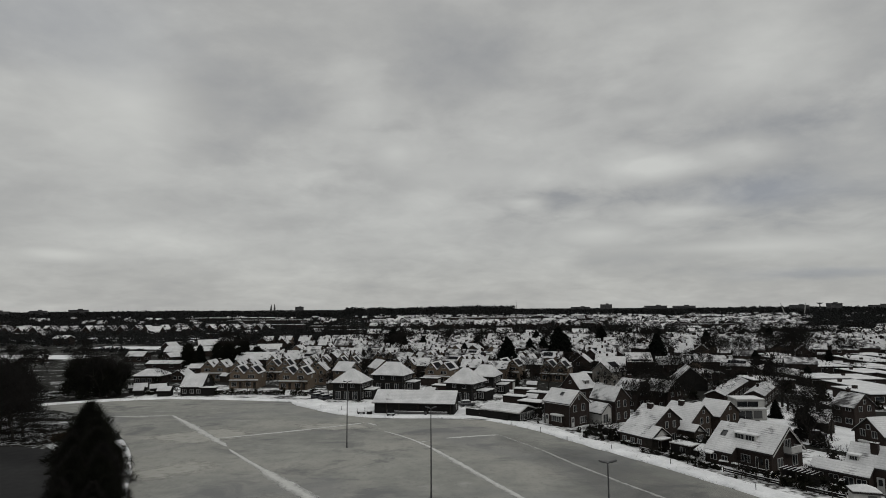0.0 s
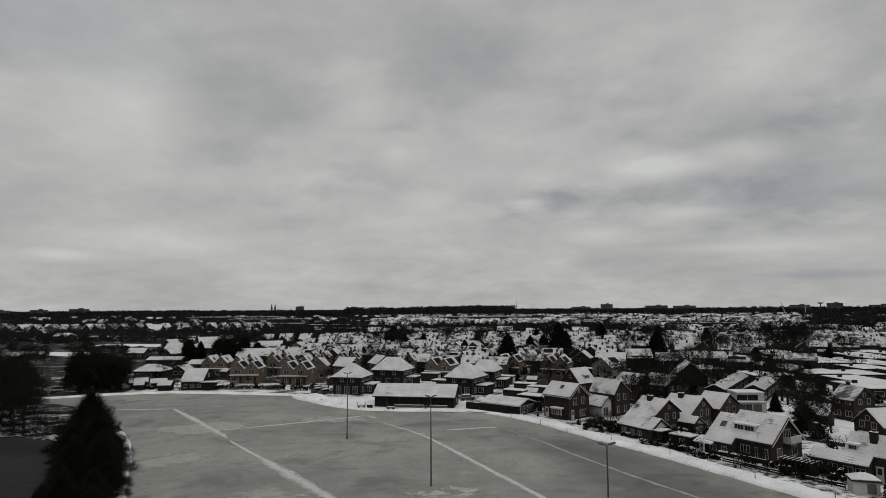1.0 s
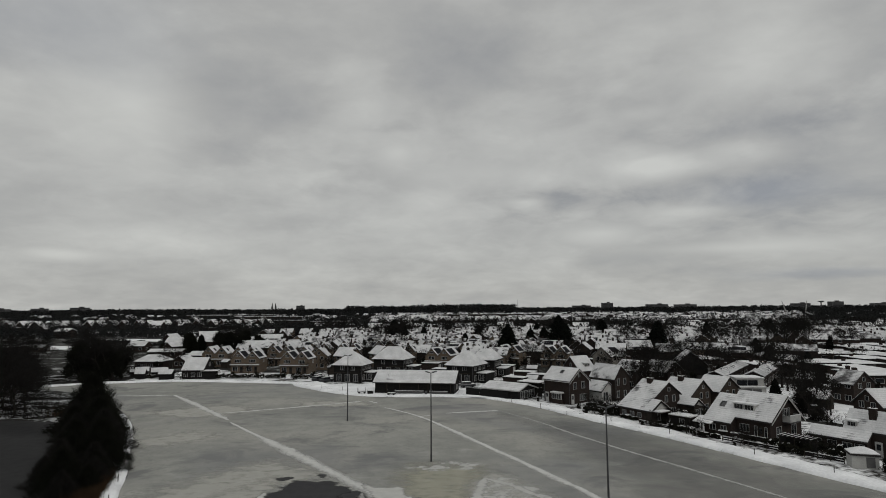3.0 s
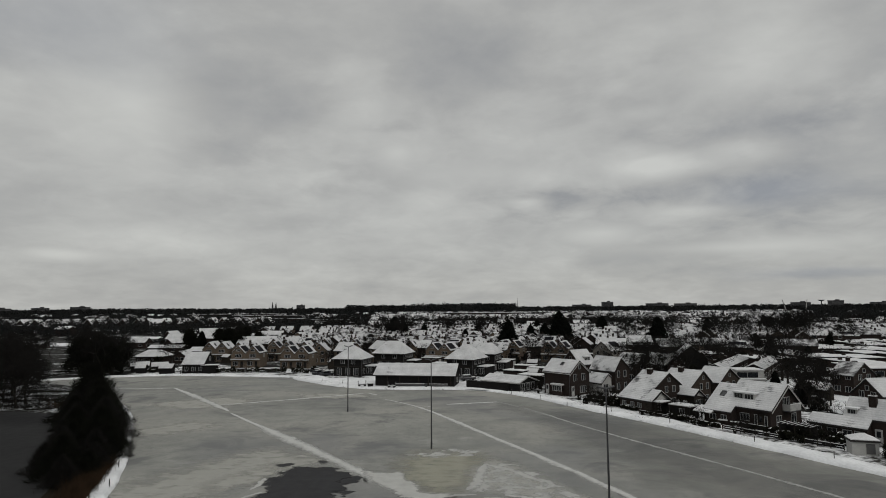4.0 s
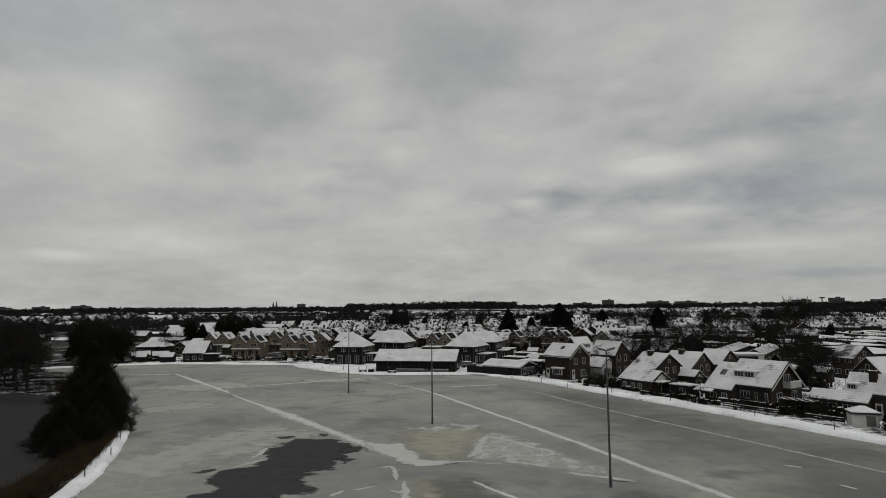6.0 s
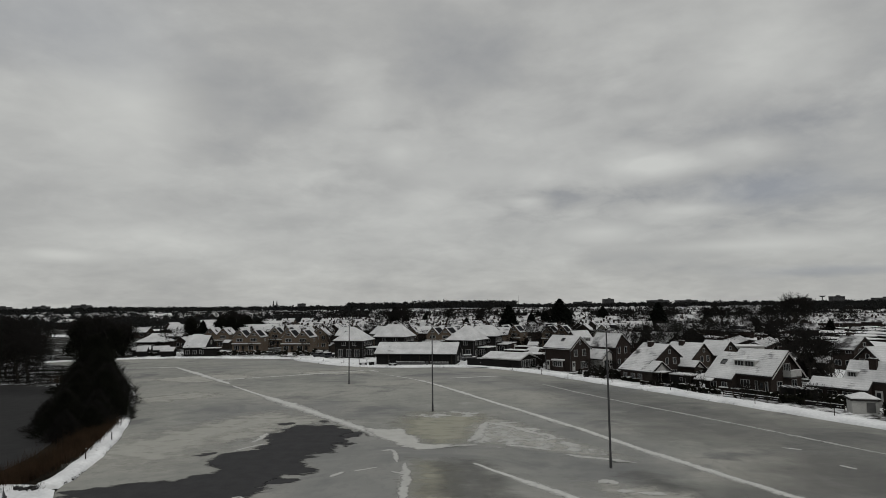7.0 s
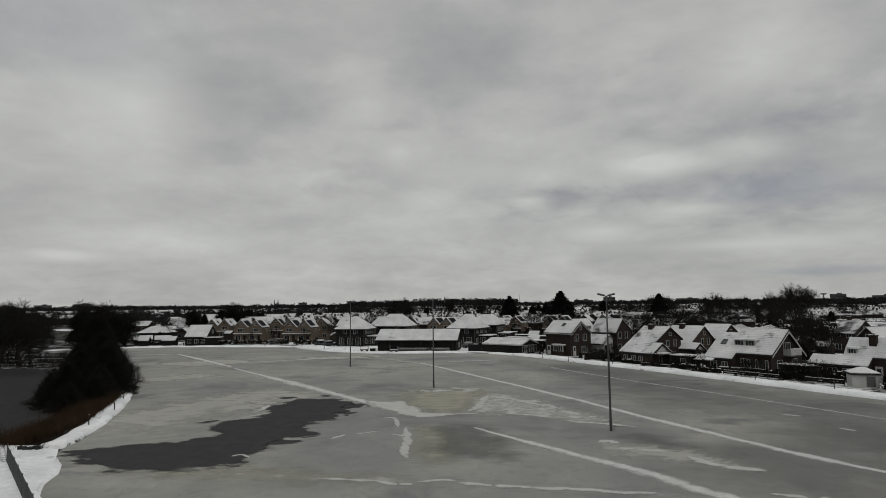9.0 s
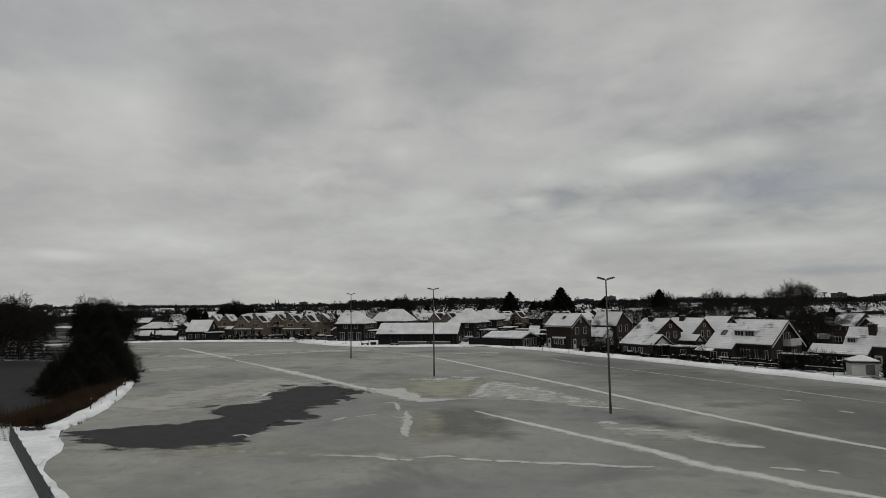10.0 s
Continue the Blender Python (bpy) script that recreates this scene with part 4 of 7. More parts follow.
def simple_house(x, y, rot, L, W, eave, ridge, wall, cover, label, name="house", group="", wins=True, stack=True, two=None, near=True):
    h = thing(name, x, y, rot, label, "house", group)
    wall_body(h, -L / 2, L / 2, W / 2, W / 2, eave, eave, ridge, 0, wall)
    gable_roof(h, -L / 2, L / 2, W / 2, W / 2, eave, eave, ridge, 0, cover)
    if two is None:
        two = eave > 4
    if wins and not near:
        for f, xx in ((0, L / 2 + 0.03), (180, -L / 2 - 0.03)):
            far_window(h, xx, -W / 5, 4.1 if two else 1.5, f, 1.2, 1.2)
            far_window(h, xx, W / 5, 1.5, f, 1.4, 1.3)
        for f, yy in ((-90, -W / 2 - 0.03), (90, W / 2 + 0.03)):
            far_window(h, -L / 4, yy, 4.0 if two else 1.5, f, 1.5, 1.1)
            far_window(h, L / 4, yy, 1.5, f, 1.8, 1.3)
    elif wins:
        for f, xx in ((0, L / 2 + 0.03), (180, -L / 2 - 0.03)):
            for yy in (-W / 5, W / 5):
                window(h, xx, yy, 1.5, f, 1.3, 1.3)
                if two:
                    window(h, xx, yy, 4.1, f, 1.1, 1.2)
            window(h, xx, 0, min(eave + (ridge - eave) * 0.42, ridge - 1.3), f, 0.8, 0.9, 1)
        for f, yy in ((-90, -W / 2 - 0.03), (90, W / 2 + 0.03)):
            for xx in (-L / 4, L / 4):
                window(h, xx, yy, 1.5, f, 1.5, 1.2)
                if two:
                    window(h, xx, yy, 4.1, f, 1.2, 1.1)
    if stack:
        chimney(h, -L * 0.22, 0.25, ridge - 0.4, ridge + 1.0)
    return h


# ---- the row of houses along the town bank ----
AX = -55.0

# tall brick house by the low shed
a = thing("brick_house", 27.8, 138.1, -50.3, "tall dark red brick house with a snowy gable roof", "house")
wall_body(a, -3.7, 3.7, 3.12, 3.69, 5.09, 4.85, 7.41, 0, BRICK_DARK)
gable_roof(a, -3.7, 3.7, 3.12, 3.69, 5.09, 4.85, 7.41, 0, ROOF_SNOW)
skylight(a, on_slope(0.2, 0.42, -1, 3.12, 5.09, 7.41), 0.75, 0.95)
for yy in (-1.45, 1.45):
    window(a, 3.73, yy, 3.95, 0, 1.25, 1.5)
window(a, 3.73, 0.1, 6.2, 0, 0.6, 0.95, 1)
window(a, 3.73, 1.3, 1.25, 0, 2.2, 1.5, 3)
door(a, 3.73, -2.3, 0.1, 0)
bay = part("bay", box(bmesh.new(), 0.5, -3.5, 0.5, 2.6, 0.75, 1.0), BRICK_DARK, a)
window(bay, 0.5, -3.9, 1.6, -90, 2.5, 1.2, 4)
for xx in (-0.8, 1.8):
    part("bay_post", box(bmesh.new(), xx, -3.85, 1.6, 0.12, 0.12, 1.3), PAINT_WHITE, bay)
lean_roof(a, 0.5, -3.7, 2.35, 3.0, 1.3, PAINT_WHITE)
door(a, -2.8, -3.15, 0.1, -90)
for xx in (-3.55, 3.55):
    part("downpipe", tube(bmesh.new(), (xx, -3.22, 0), (xx, -3.22, 4.9), 0.06, 0.06), STEEL, a)
part("gutter", tube(bmesh.new(), (-3.95, -3.55, 4.82), (3.95, -3.55, 4.82), 0.08, 0.08), PAINT_WHITE, a, "pale gutter along the eaves")
part("gable_trim", loft(bmesh.new(), ((-3.6, 4.62), (0, 7.36), (0, 7.18), (-3.6, 4.44)), 4.0, 4.05), PAINT_WHITE, a)
part("gable_trim", loft(bmesh.new(), ((4.1, 4.42), (0, 7.36), (0, 7.18), (4.1, 4.24))[::-1], 4.0, 4.05), PAINT_WHITE, a)

# house with the pale front annexe
a2 = thing("brick_house", 38.6, 142.0, -57.9, "dark brick house with a low annexe and snowy roof", "house")
wall_body(a2, -3.65, 3.65, 1.95, 3.0, 5.06, 5.1, 7.66, 0, BRICK_DARK)
gable_roof(a2, -3.65, 3.65, 1.95, 3.0, 5.06, 5.1, 7.66, 0, ROOF_SNOW_THIN)
wall_body(a2, -3.4, 2.6, 2.0, 1.1, 2.3, 3.3, 4.1, -3.1, PLASTER, "annexe")
gable_roof(a2, -3.4, 2.6, 2.0, 1.1, 2.3, 3.3, 4.1, -3.1, ROOF_SNOW_THIN, 0.3, 0.25)
for yy in (-4.3, -3.5):
    window(a2, 2.63, yy, 1.15, 0, 0.75, 1.9, 1)
for yy, zz in ((-0.9, 1.5), (1.4, 1.5), (1.3, 4.2), (-0.8, 4.2)):
    window(a2, 3.68, yy, zz, 0, 0.85, 1.5, 1)
part("downpipe", tube(bmesh.new(), (3.72, -1.7, 0), (3.72, -1.7, 4.7), 0.07, 0.07), STEEL, a2)


def catslide(x, y, rot, label, wall, cover, L, yl, yr, el, er, ridge, reach=1.8, mid=0.65, porch=True, stack=True, group="catslide houses"):
    """A house whose roof runs low on the side of the ice, with a small lower gable in front."""
    h = thing("catslide_house", x, y, rot, label, "house", group)
    k = (ridge - el) / yl
    wall_body(h, -L / 2, L / 2, yl, yr, el, er, ridge, 0, wall)
    gable_roof(h, -L / 2, L / 2, yl, yr, el, er, ridge, 0, cover)
    if porch:
        py, pz = -yl * mid, ridge - k * yl * mid
        run = yl * (1 - mid)
        wall_body(h, L / 2 + 0.001, L / 2 + reach, run, 2.4, el, pz - 1.6, pz, py, TIMBER_BROWN, "front_annexe")
        part("gable_boarding", loft(bmesh.new(), ((py - run + 0.3, el + 0.15), (py + 2.1, pz - 1.35), (py, pz - 0.1)), L / 2 + reach, L / 2 + reach + 0.06), PLASTER, h, "pale boarded gable")
        gable_roof(h, L / 2 + 0.3, L / 2 + reach, run, 2.4, el, pz - 1.6, pz, py, cover, 0.38, 0.35)
        window(h, L / 2 + reach + 0.04, py + 0.3, 1.05, 0, 2.2, 1.5, 3)
        for side, w_ in ((-1, run + 0.35), (1, 2.75)):
            low = pz - (pz - el) * w_ / run if side < 0 else pz - 1.6 * w_ / 2.4
            part("bargeboard", loft(bmesh.new(), ((py + side * w_, low + 0.02), (py, pz + 0.12), (py, pz - 0.1), (py + side * w_, low - 0.2))[::side], L / 2 + reach + 0.36, L / 2 + reach + 0.4), TIMBER_BLACK, h)
    for yy, zz in ((-0.7, 3.7), (1.4, 3.7)):
        window(h, L / 2 + 0.03, yy, zz, 0, 0.85, 1.25, 1)
    window(h, L / 2 + 0.03, 0.1, ridge - 1.15, 0, 0.65, 0.75, 1)
    window(h, L / 2 + 0.03, 1.2, 1.3, 0, 1.2, 1.4)
    for xx in (-L * 0.3, 0.2, L * 0.32):
        window(h, xx, -yl - 0.03, 1.1, -90, 1.0, 0.95)
    if stack:
        chimney(h, -L * 0.12, -0.75, ridge - 1.0, ridge + 0.55, 1.0, 0.75)
    return h


catslide(41.9, 119.9, -60.7, "brown brick house with a long low snowy roof", BRICK_DARK, ROOF_SNOW_THIN, 6.03, 6.89, 3.07, 2.17, 4.46, 6.61)
catslide(49.6, 123.7, -54.6, "brick house with a steep snowy gable and chimney", BRICK_BROWN, ROOF_SNOW, 6.8, 6.2, 2.66, 2.6, 4.42, 6.53, 1.8, 0.78)
catslide(56.9, 126.2, -57, "small brick house with a snowy gable", BRICK_BROWN, ROOF_SNOW, 5.2, 3.5, 3.23, 4.2, 4.53, 6.69, porch=False, stack=False)

# chalet house with the box dormer and balcony
b = thing("chalet_house", 53.67, 102.17, -57.9, "red-brown brick chalet house with dormer, balcony and snow-streaked roof", "house")
wall_body(b, -3.66, 3.66, 4.76, 4.4, 3.19, 2.93, 6.63, 0, BRICK_DARK)
gable_roof(b, -3.66, 3.66, 4.76, 4.4, 3.19, 2.93, 6.63, 0, ROOF_SNOW_THIN, 0.45, 0.5)
wall_body(b, -7.0, -2.0, 5.2, 2.6, 2.1, 4.2, 5.85, -1.0, BRICK_DARK, "side_wing")
gable_roof(b, -7.0, -2.1, 5.2, 2.6, 2.17, 4.2, 5.93, -1.0, ROOF_SNOW_THIN, 0.3, 0.2)
skylight(b, on_slope(-5.2, 0.42, -1, 5.2, 2.17, 5.93, -1.0), 0.8, 1.1)
dormer(b, -1.3, -3.6, -1.3, 4.15, 5.15, 3.6, -1, 2)
window(b, -0.6, -4.79, 1.6, -90, 1.6, 1.25, 3)
window(b, 1.3, -4.79, 1.4, -90, 0.5, 1.6, 1)
door(b, 2.1, -4.79, 0.1, -90, 0.9, 2.2, TIMBER_BROWN)
window(b, 2.95, -4.79, 1.4, -90, 0.5, 1.6, 1)
window(b, -5.4, -6.23, 1.15, -90, 1.2, 1.0, 2)
window(b, -3.4, -6.23, 1.15, -90, 1.0, 1.0, 2)
window(b, 3.69, -2.4, 1.3, 0, 1.5, 1.7)
window(b, 3.69, 2.0, 1.3, 0, 1.5, 1.7)
window(b, 3.69, 0, 3.95, 0, 2.0, 1.8, 4)
bal = part("balcony", box(bmesh.new(), 4.3, 0.4, 2.75, 1.25, 3.2, 0.16), CONCRETE, b)
for cx, cy, sx, sy in ((4.92, 0.4, 0.06, 3.2), (4.3, 1.98, 1.25, 0.06), (4.3, -1.18, 1.25, 0.06)):
    part("balustrade", box(bmesh.new(), cx, cy, 3.35, sx, sy, 1.0), PAINT_WHITE, bal, "white balcony panel")
part("balcony_snow", box(bmesh.new(), 4.92, 0.4, 3.9, 0.14, 3.2, 0.1), SNOW_THING, bal)
for side, w_, low in ((-1, 5.2, 2.87), (1, 4.84, 2.56)):
    part("bargeboard", loft(bmesh.new(), ((side * w_, low), (0, 6.63), (0, 6.4), (side * w_, low - 0.23))[::side], 4.17, 4.23), PAINT_WHITE, b)

# bungalow with two chimneys at the corner
d = thing("bungalow", 64.1, 87.7, -55.5, "low bungalow with brick chimneys and a snow-streaked roof", "bungalow")
wall_body(d, -4.9, 5.2, 2.7, 4.0, 3.2, 2.7, 5.75, 0, BRICK_DARK)
gable_roof(d, -4.9, 5.2, 2.7, 4.0, 3.2, 2.7, 5.75, 0, ROOF_SNOW_THIN, 0.1, 0.25)
wall_body(d, -9.0, -1.5, 1.5, 0.3, 2.25, 3.0, 3.2, -2.75, BRICK_DARK, "front_wing")
gable_roof(d, -9.0, -1.5, 1.5, 0.3, 2.25, 3.0, 3.2, -2.75, ROOF_SNOW_THIN, 0.4, 0.3)
chimney(d, -1.7, -0.9, 4.3, 6.4, 0.95, 0.7)
chimney(d, 1.3, -0.9, 4.3, 6.4, 0.95, 0.7)
dormer(d, -4.0, -2.3, -1.0, 3.5, 4.5, 1.3, -1, 1)
for xx in (-8.0, -6.0, -4.0, -2.4):
    window(d, xx, -4.28, 1.1, -90, 1.3, 1.3, 2)
door(d, -0.6, -2.73, 0.05, -90)

# brick houses further along the lane
simple_house(89.6, 133.0, -70.8, 5.0, 6.4, 4.5, 6.87, BRICK_DARK, ROOF_SNOW_PATCHY, "dark brick house with thin snow on the roof", "brick_house")
g2 = simple_house(77.0, 106.6, 9, 6.4, 6.0, 4.2, 6.61, BRICK_DARK, ROOF_SNOW, "dark brick house with a white gable roof", "brick_house", stack=False)
lean_roof(g2, -3.5, 0, 2.6, 1.2, 3.0, PAINT_WHITE)
chimney(g2, 2.2, 0.2, 6.3, 7.3)

# white garden pavilion
s = thing("garden_pavilion", 55.9, 82.0, -18, "small white garden pavilion with a snowy hipped roof", "shed")
part("wall", box(bmesh.new(), 0, 0, 0.85, 3.1, 2.3, 1.7), PLASTER, s)
hip_roof(s, 3.1, 2.3, 1.7, 2.35, 0.6, SNOW_THING, 0.2)
part("door_panel", box(bmesh.new(), 0.6, -1.18, 0.85, 1.0, 0.05, 1.3), CONCRETE, s, "faded grey door panel")

# modern white house with flat roofs, and narrow terraces behind it
w = thing("flat_roof_house", 71.2, 143.2, -3, "modern white house with flat snowy roofs and dark window bands", "house")
for nm, cx, cy, cz, sx, sy, sz in (("wall", 0, 0, 1.2, 6.6, 6.0, 2.4), ("upper_wall", 0.2, 0.5, 3.5, 6.2, 5.0, 1.75)):
    part(nm, box(bmesh.new(), cx, cy, cz, sx, sy, sz), PLASTER, w)
    part("roof", box(bmesh.new(), cx, cy, cz + sz / 2 + 0.1, sx + 0.3, sy + 0.3, 0.2), PAINT_WHITE, w)
    part("roof_snow", box(bmesh.new(), cx, cy, cz + sz / 2 + 0.28, sx + 0.2, sy + 0.2, 0.14), SNOW_THING, w)
window(w, -0.5, -2.03, 3.5, -90, 4.9, 1.35, 2)
window(w, -1.5, -3.03, 1.25, -90, 3.2, 1.9, 2)
part("shutter", box(bmesh.new(), 1.3, -3.04, 1.3, 1.9, 0.06, 1.7), CONCRETE, w, "pale closed roller shutter")
window(w, -3.33, -0.5, 1.4, 180, 3.0, 1.5, 3)
ROWS = "narrow terraced houses behind the white house"
for k in range(5):
    simple_house(71.5 + 4.2 * k, 158.5 + 5.9 * k, 55, 6.9, 4.4, 3.4, 4.4, BRICK_DARK, ROOF_SNOW, "narrow dark terraced house with a low white roof", "terraced_house", ROWS, stack=k % 2 == 0, near=False)
for k in range(4):
    simple_house(81 + 4.1 * k, 157.5 + 5.7 * k, 55, 6.7, 4.4, 3.4, 4.4, BRICK_DARK, ROOF_SNOW, "narrow dark terraced house with a low white roof", "terraced_house", ROWS, stack=k % 2 == 1, near=False)

# ---- the barn, the black houses and the low shed ----
barn = thing("club_barn", -6.46, 154.3, -10, "long black timber barn with a smooth snowy roof", "barn")
wall_body(barn, -9.95, 9.95, 4.4, 3.5, 3.05, 2.95, 5.2, 0, TIMBER_BLACK)
gable_roof(barn, -9.95, 9.95, 4.4, 3.5, 3.05, 2.95, 5.2, 0, ROOF_SNOW, 0.7, 0.5)
for i in range(14):
    part("plank", box(bmesh.new(), -9.6 + i * 1.47, -4.43, 1.4, 0.12, 0.05, 2.7), TIMBER_BLACK, barn)
for xx, sx in ((-1.0, 7.4), (6.2, 4.6)):
    bench = part("bench_rail", box(bmesh.new(), xx, -5.1, 0.75, sx, 0.1, 0.5), CONCRETE, barn, "pale rail along the front")
    part("snow_cap", box(bmesh.new(), xx, -5.1, 1.04, sx, 0.18, 0.08), SNOW_THING, bench)
for xx in (-6.8, -3.6, 1.2, 3.6, 9.2):
    part("post", box(bmesh.new(), xx, -4.85, 1.35, 0.16, 0.16, 2.7), TIMBER_BROWN, barn)
window(barn, 9.98, 0.2, 1.5, 0, 1.4, 1.2)


def black_house(x, y, rot, L, W, eave, ridge, crest, label, cover=None):
    h = thing("black_house", x, y, rot, label, "house", "black timber houses")
    part("wall", box(bmesh.new(), 0, 0, eave / 2, L, W, eave), TIMBER_BLACK, h)
    part("band", box(bmesh.new(), 0, 0, 2.75, L + 0.1, W + 0.1, 0.16), TIMBER_BROWN, h)
    hip_roof(h, L, W, eave, ridge, crest, cover or ROOF_SNOW)
    for xx in (-L * 0.3, 0.0, L * 0.3):
        window(h, xx, -W / 2 - 0.03, 1.35, -90, 1.5, 2.1, 2)
    for xx in (-L * 0.18, L * 0.2):
        window(h, xx, -W / 2 - 0.03, 4.1, -90, 1.2, 1.2, 2)
    for yy in (-W * 0.28, 0.02, W * 0.28):
        window(h, L / 2 + 0.03, yy, 4.1, 0, 1.5, 1.3, 2)
        window(h, L / 2 + 0.03, yy, 1.4, 0, 1.5, 1.6, 2)
    annexe = part("annexe", box(bmesh.new(), L / 2 + 1.4, W * 0.12, 1.35, 2.8, W * 0.6, 2.7), TIMBER_BLACK, h)
    part("annexe_snow", box(bmesh.new(), L / 2 + 1.45, W * 0.12, 2.82, 3.2, W * 0.6 + 0.5, 0.24), SNOW_THING, annexe)
    window(annexe, L / 2 + 1.4, W * 0.12 - W * 0.3 - 0.03, 1.5, -90, 1.7, 1.6, 3)
    chimney(h, 0.3, 0.6, ridge - 0.7, ridge + 0.8)
    tube_bm = tube(bmesh.new(), (L / 2 + 0.06, -W / 2 - 0.06, 0), (L / 2 + 0.06, -W / 2 - 0.06, eave), 0.07, 0.07)
    part("downpipe", tube_bm, STEEL, h)
    skylight(h, Matrix.Translation((-L * 0.22, -W * 0.2, eave + (ridge - eave) * 0.62 + 0.25)) @ Matrix.Rotation(math.atan((ridge - eave) / (W / 2)), 4, "X"), 0.8, 0.9)
    return h


black_house(-26.5, 178.2, -14.5, 8.5, 8.2, 4.63, 8.19, 1.1, "black timber house with a snowy pyramid roof", ROOF_SNOW)
black_house(-16.0, 195.8, -19.7, 10.3, 8.1, 4.72, 8.46, 4.6, "black timber house with a broad snowy hipped roof")
black_house(6.7, 175.4, -29, 8.2, 9.0, 4.62, 8.53, 1.8, "black timber house with white windows and hipped roof", ROOF_SNOW)
black_house(13.45, 187.6, -21, 7.1, 8.2, 5.07, 8.18, 3.4, "black timber house set back behind its neighbour")

shed = thing("long_shed", 15.6, 145.6, -38.5, "long low black shed with a flat snowy roof", "shed")
wall_body(shed, -5.2, 5.2, 3.8, 3.8, 2.1, 2.1, 3.2, 0, TIMBER_BLACK)
gable_roof(shed, -5.2, 5.2, 3.8, 3.8, 2.1, 2.1, 3.2, 0, ROOF_SNOW_THIN, 0.35, 0.3, PAINT_WHITE)
fence_wall = part("screen_wall", box(bmesh.new(), -3.4, -4.3, 0.95, 12.0, 0.15, 1.9), TIMBER_BLACK, shed, "black boarded screen")
for xx in (-2.4, -0.8, 0.8, 2.4):
    window(shed, 5.23, xx, 1.15, 0, 1.45, 1.7, 2)

# house and sheds at the far shore
e = thing("shore_house", -76.5, 189.4, 1.5, "dark house with a big white roof by the ice", "house")
wall_body(e, -3.2, 3.2, 4.5, 4.6, 2.7, 2.5, 5.85, 0, TIMBER_BLACK)
gable_roof(e, -3.2, 3.2, 4.5, 4.6, 2.7, 2.5, 5.85, 0, ROOF_SNOW)
window(e, 3.23, -0.8, 1.4, 0, 1.6, 1.4)
window(e, 3.23, 0.8, 4.0, 0, 1.2, 1.2)
for xx in (-2.0, 0.2, 2.2):
    window(e, xx, -4.53, 1.3, -90, 1.2, 1.2)
lean_roof(e, 5.0, -3.4, 2.3, 5.0, 3.2)
part("annexe", box(bmesh.new(), 5.0, -3.2, 1.1, 3.5, 2.8, 2.2), TIMBER_BLACK, e)
for (x, y, L, W, rot, nm) in ((-84.4, 185.4, 3.6, 3.0, 5, "black garden hut with a snowy roof"), (-89.5, 191.5, 4.4, 3.0, 25, "low timber shed under snow"), (-96.5, 193, 5.0, 3.2, 24, "low timber shed under snow"), (-93, 186.8, 2.6, 2.2, 10, "small timber shed under snow")):
    g = thing("garden_shed", x, y, rot, nm, "shed", "sheds by the far shore")
    wall_body(g, -L / 2, L / 2, W / 2, W / 2, 1.7, 1.7, 2.6, 0, TIMBER_BLACK)
    gable_roof(g, -L / 2, L / 2, W / 2, W / 2, 1.7, 1.7, 2.6, 0, ROOF_SNOW)
g = thing("bungalow", -103.5, 217, -4, "bungalow with a hipped white roof", "bungalow")
part("wall", box(bmesh.new(), 0, 0, 1.3, 9.2, 8, 2.6), BRICK_DARK, g)
hip_roof(g, 9.2, 8, 2.6, 4.7, 4.5, ROOF_SNOW)
for xx in (-3.2, -1.1, 1.1, 3.2):
    window(g, xx, -4.03, 1.4, -90, 1.5, 1.4)
for (x, y, L, W, e_, r_, rot) in ((-121, 266, 15, 6, 2.4, 3.4, -3), (-145, 330, 10, 7, 3.0, 5.4, -2), (-128, 334, 15, 7, 3.0, 5.0, -2), (-104, 337, 22, 7, 3.0, 5.0, -2), (-152, 303, 9, 7, 2.8, 4.8, -4), (-133, 300, 8, 6, 2.6, 4.4, 60),
                                  (-95, 222, 6, 5, 2.4, 4.0, 80), (-97, 245, 9, 6, 2.5, 3.8, -2), (-205, 304, 11, 6, 2.2, 3.4, 4), (-80, 262, 16, 8, 4.4, 7.0, -3), (-165, 368, 8, 6.5, 3.0, 5.6, 70), (-108, 300, 9, 7, 3.0, 5.4, 20), (-90, 316, 12, 8, 4.4, 7.2, 10), (-142, 366, 11, 8, 4.0, 7.0, 30)):
    simple_house(x, y, rot, L, W, e_, r_, BRICK_DARK, ROOF_SNOW, "long brick house under an even snowy roof", "terraced_house", "houses behind the far shore", stack=False, near=False)


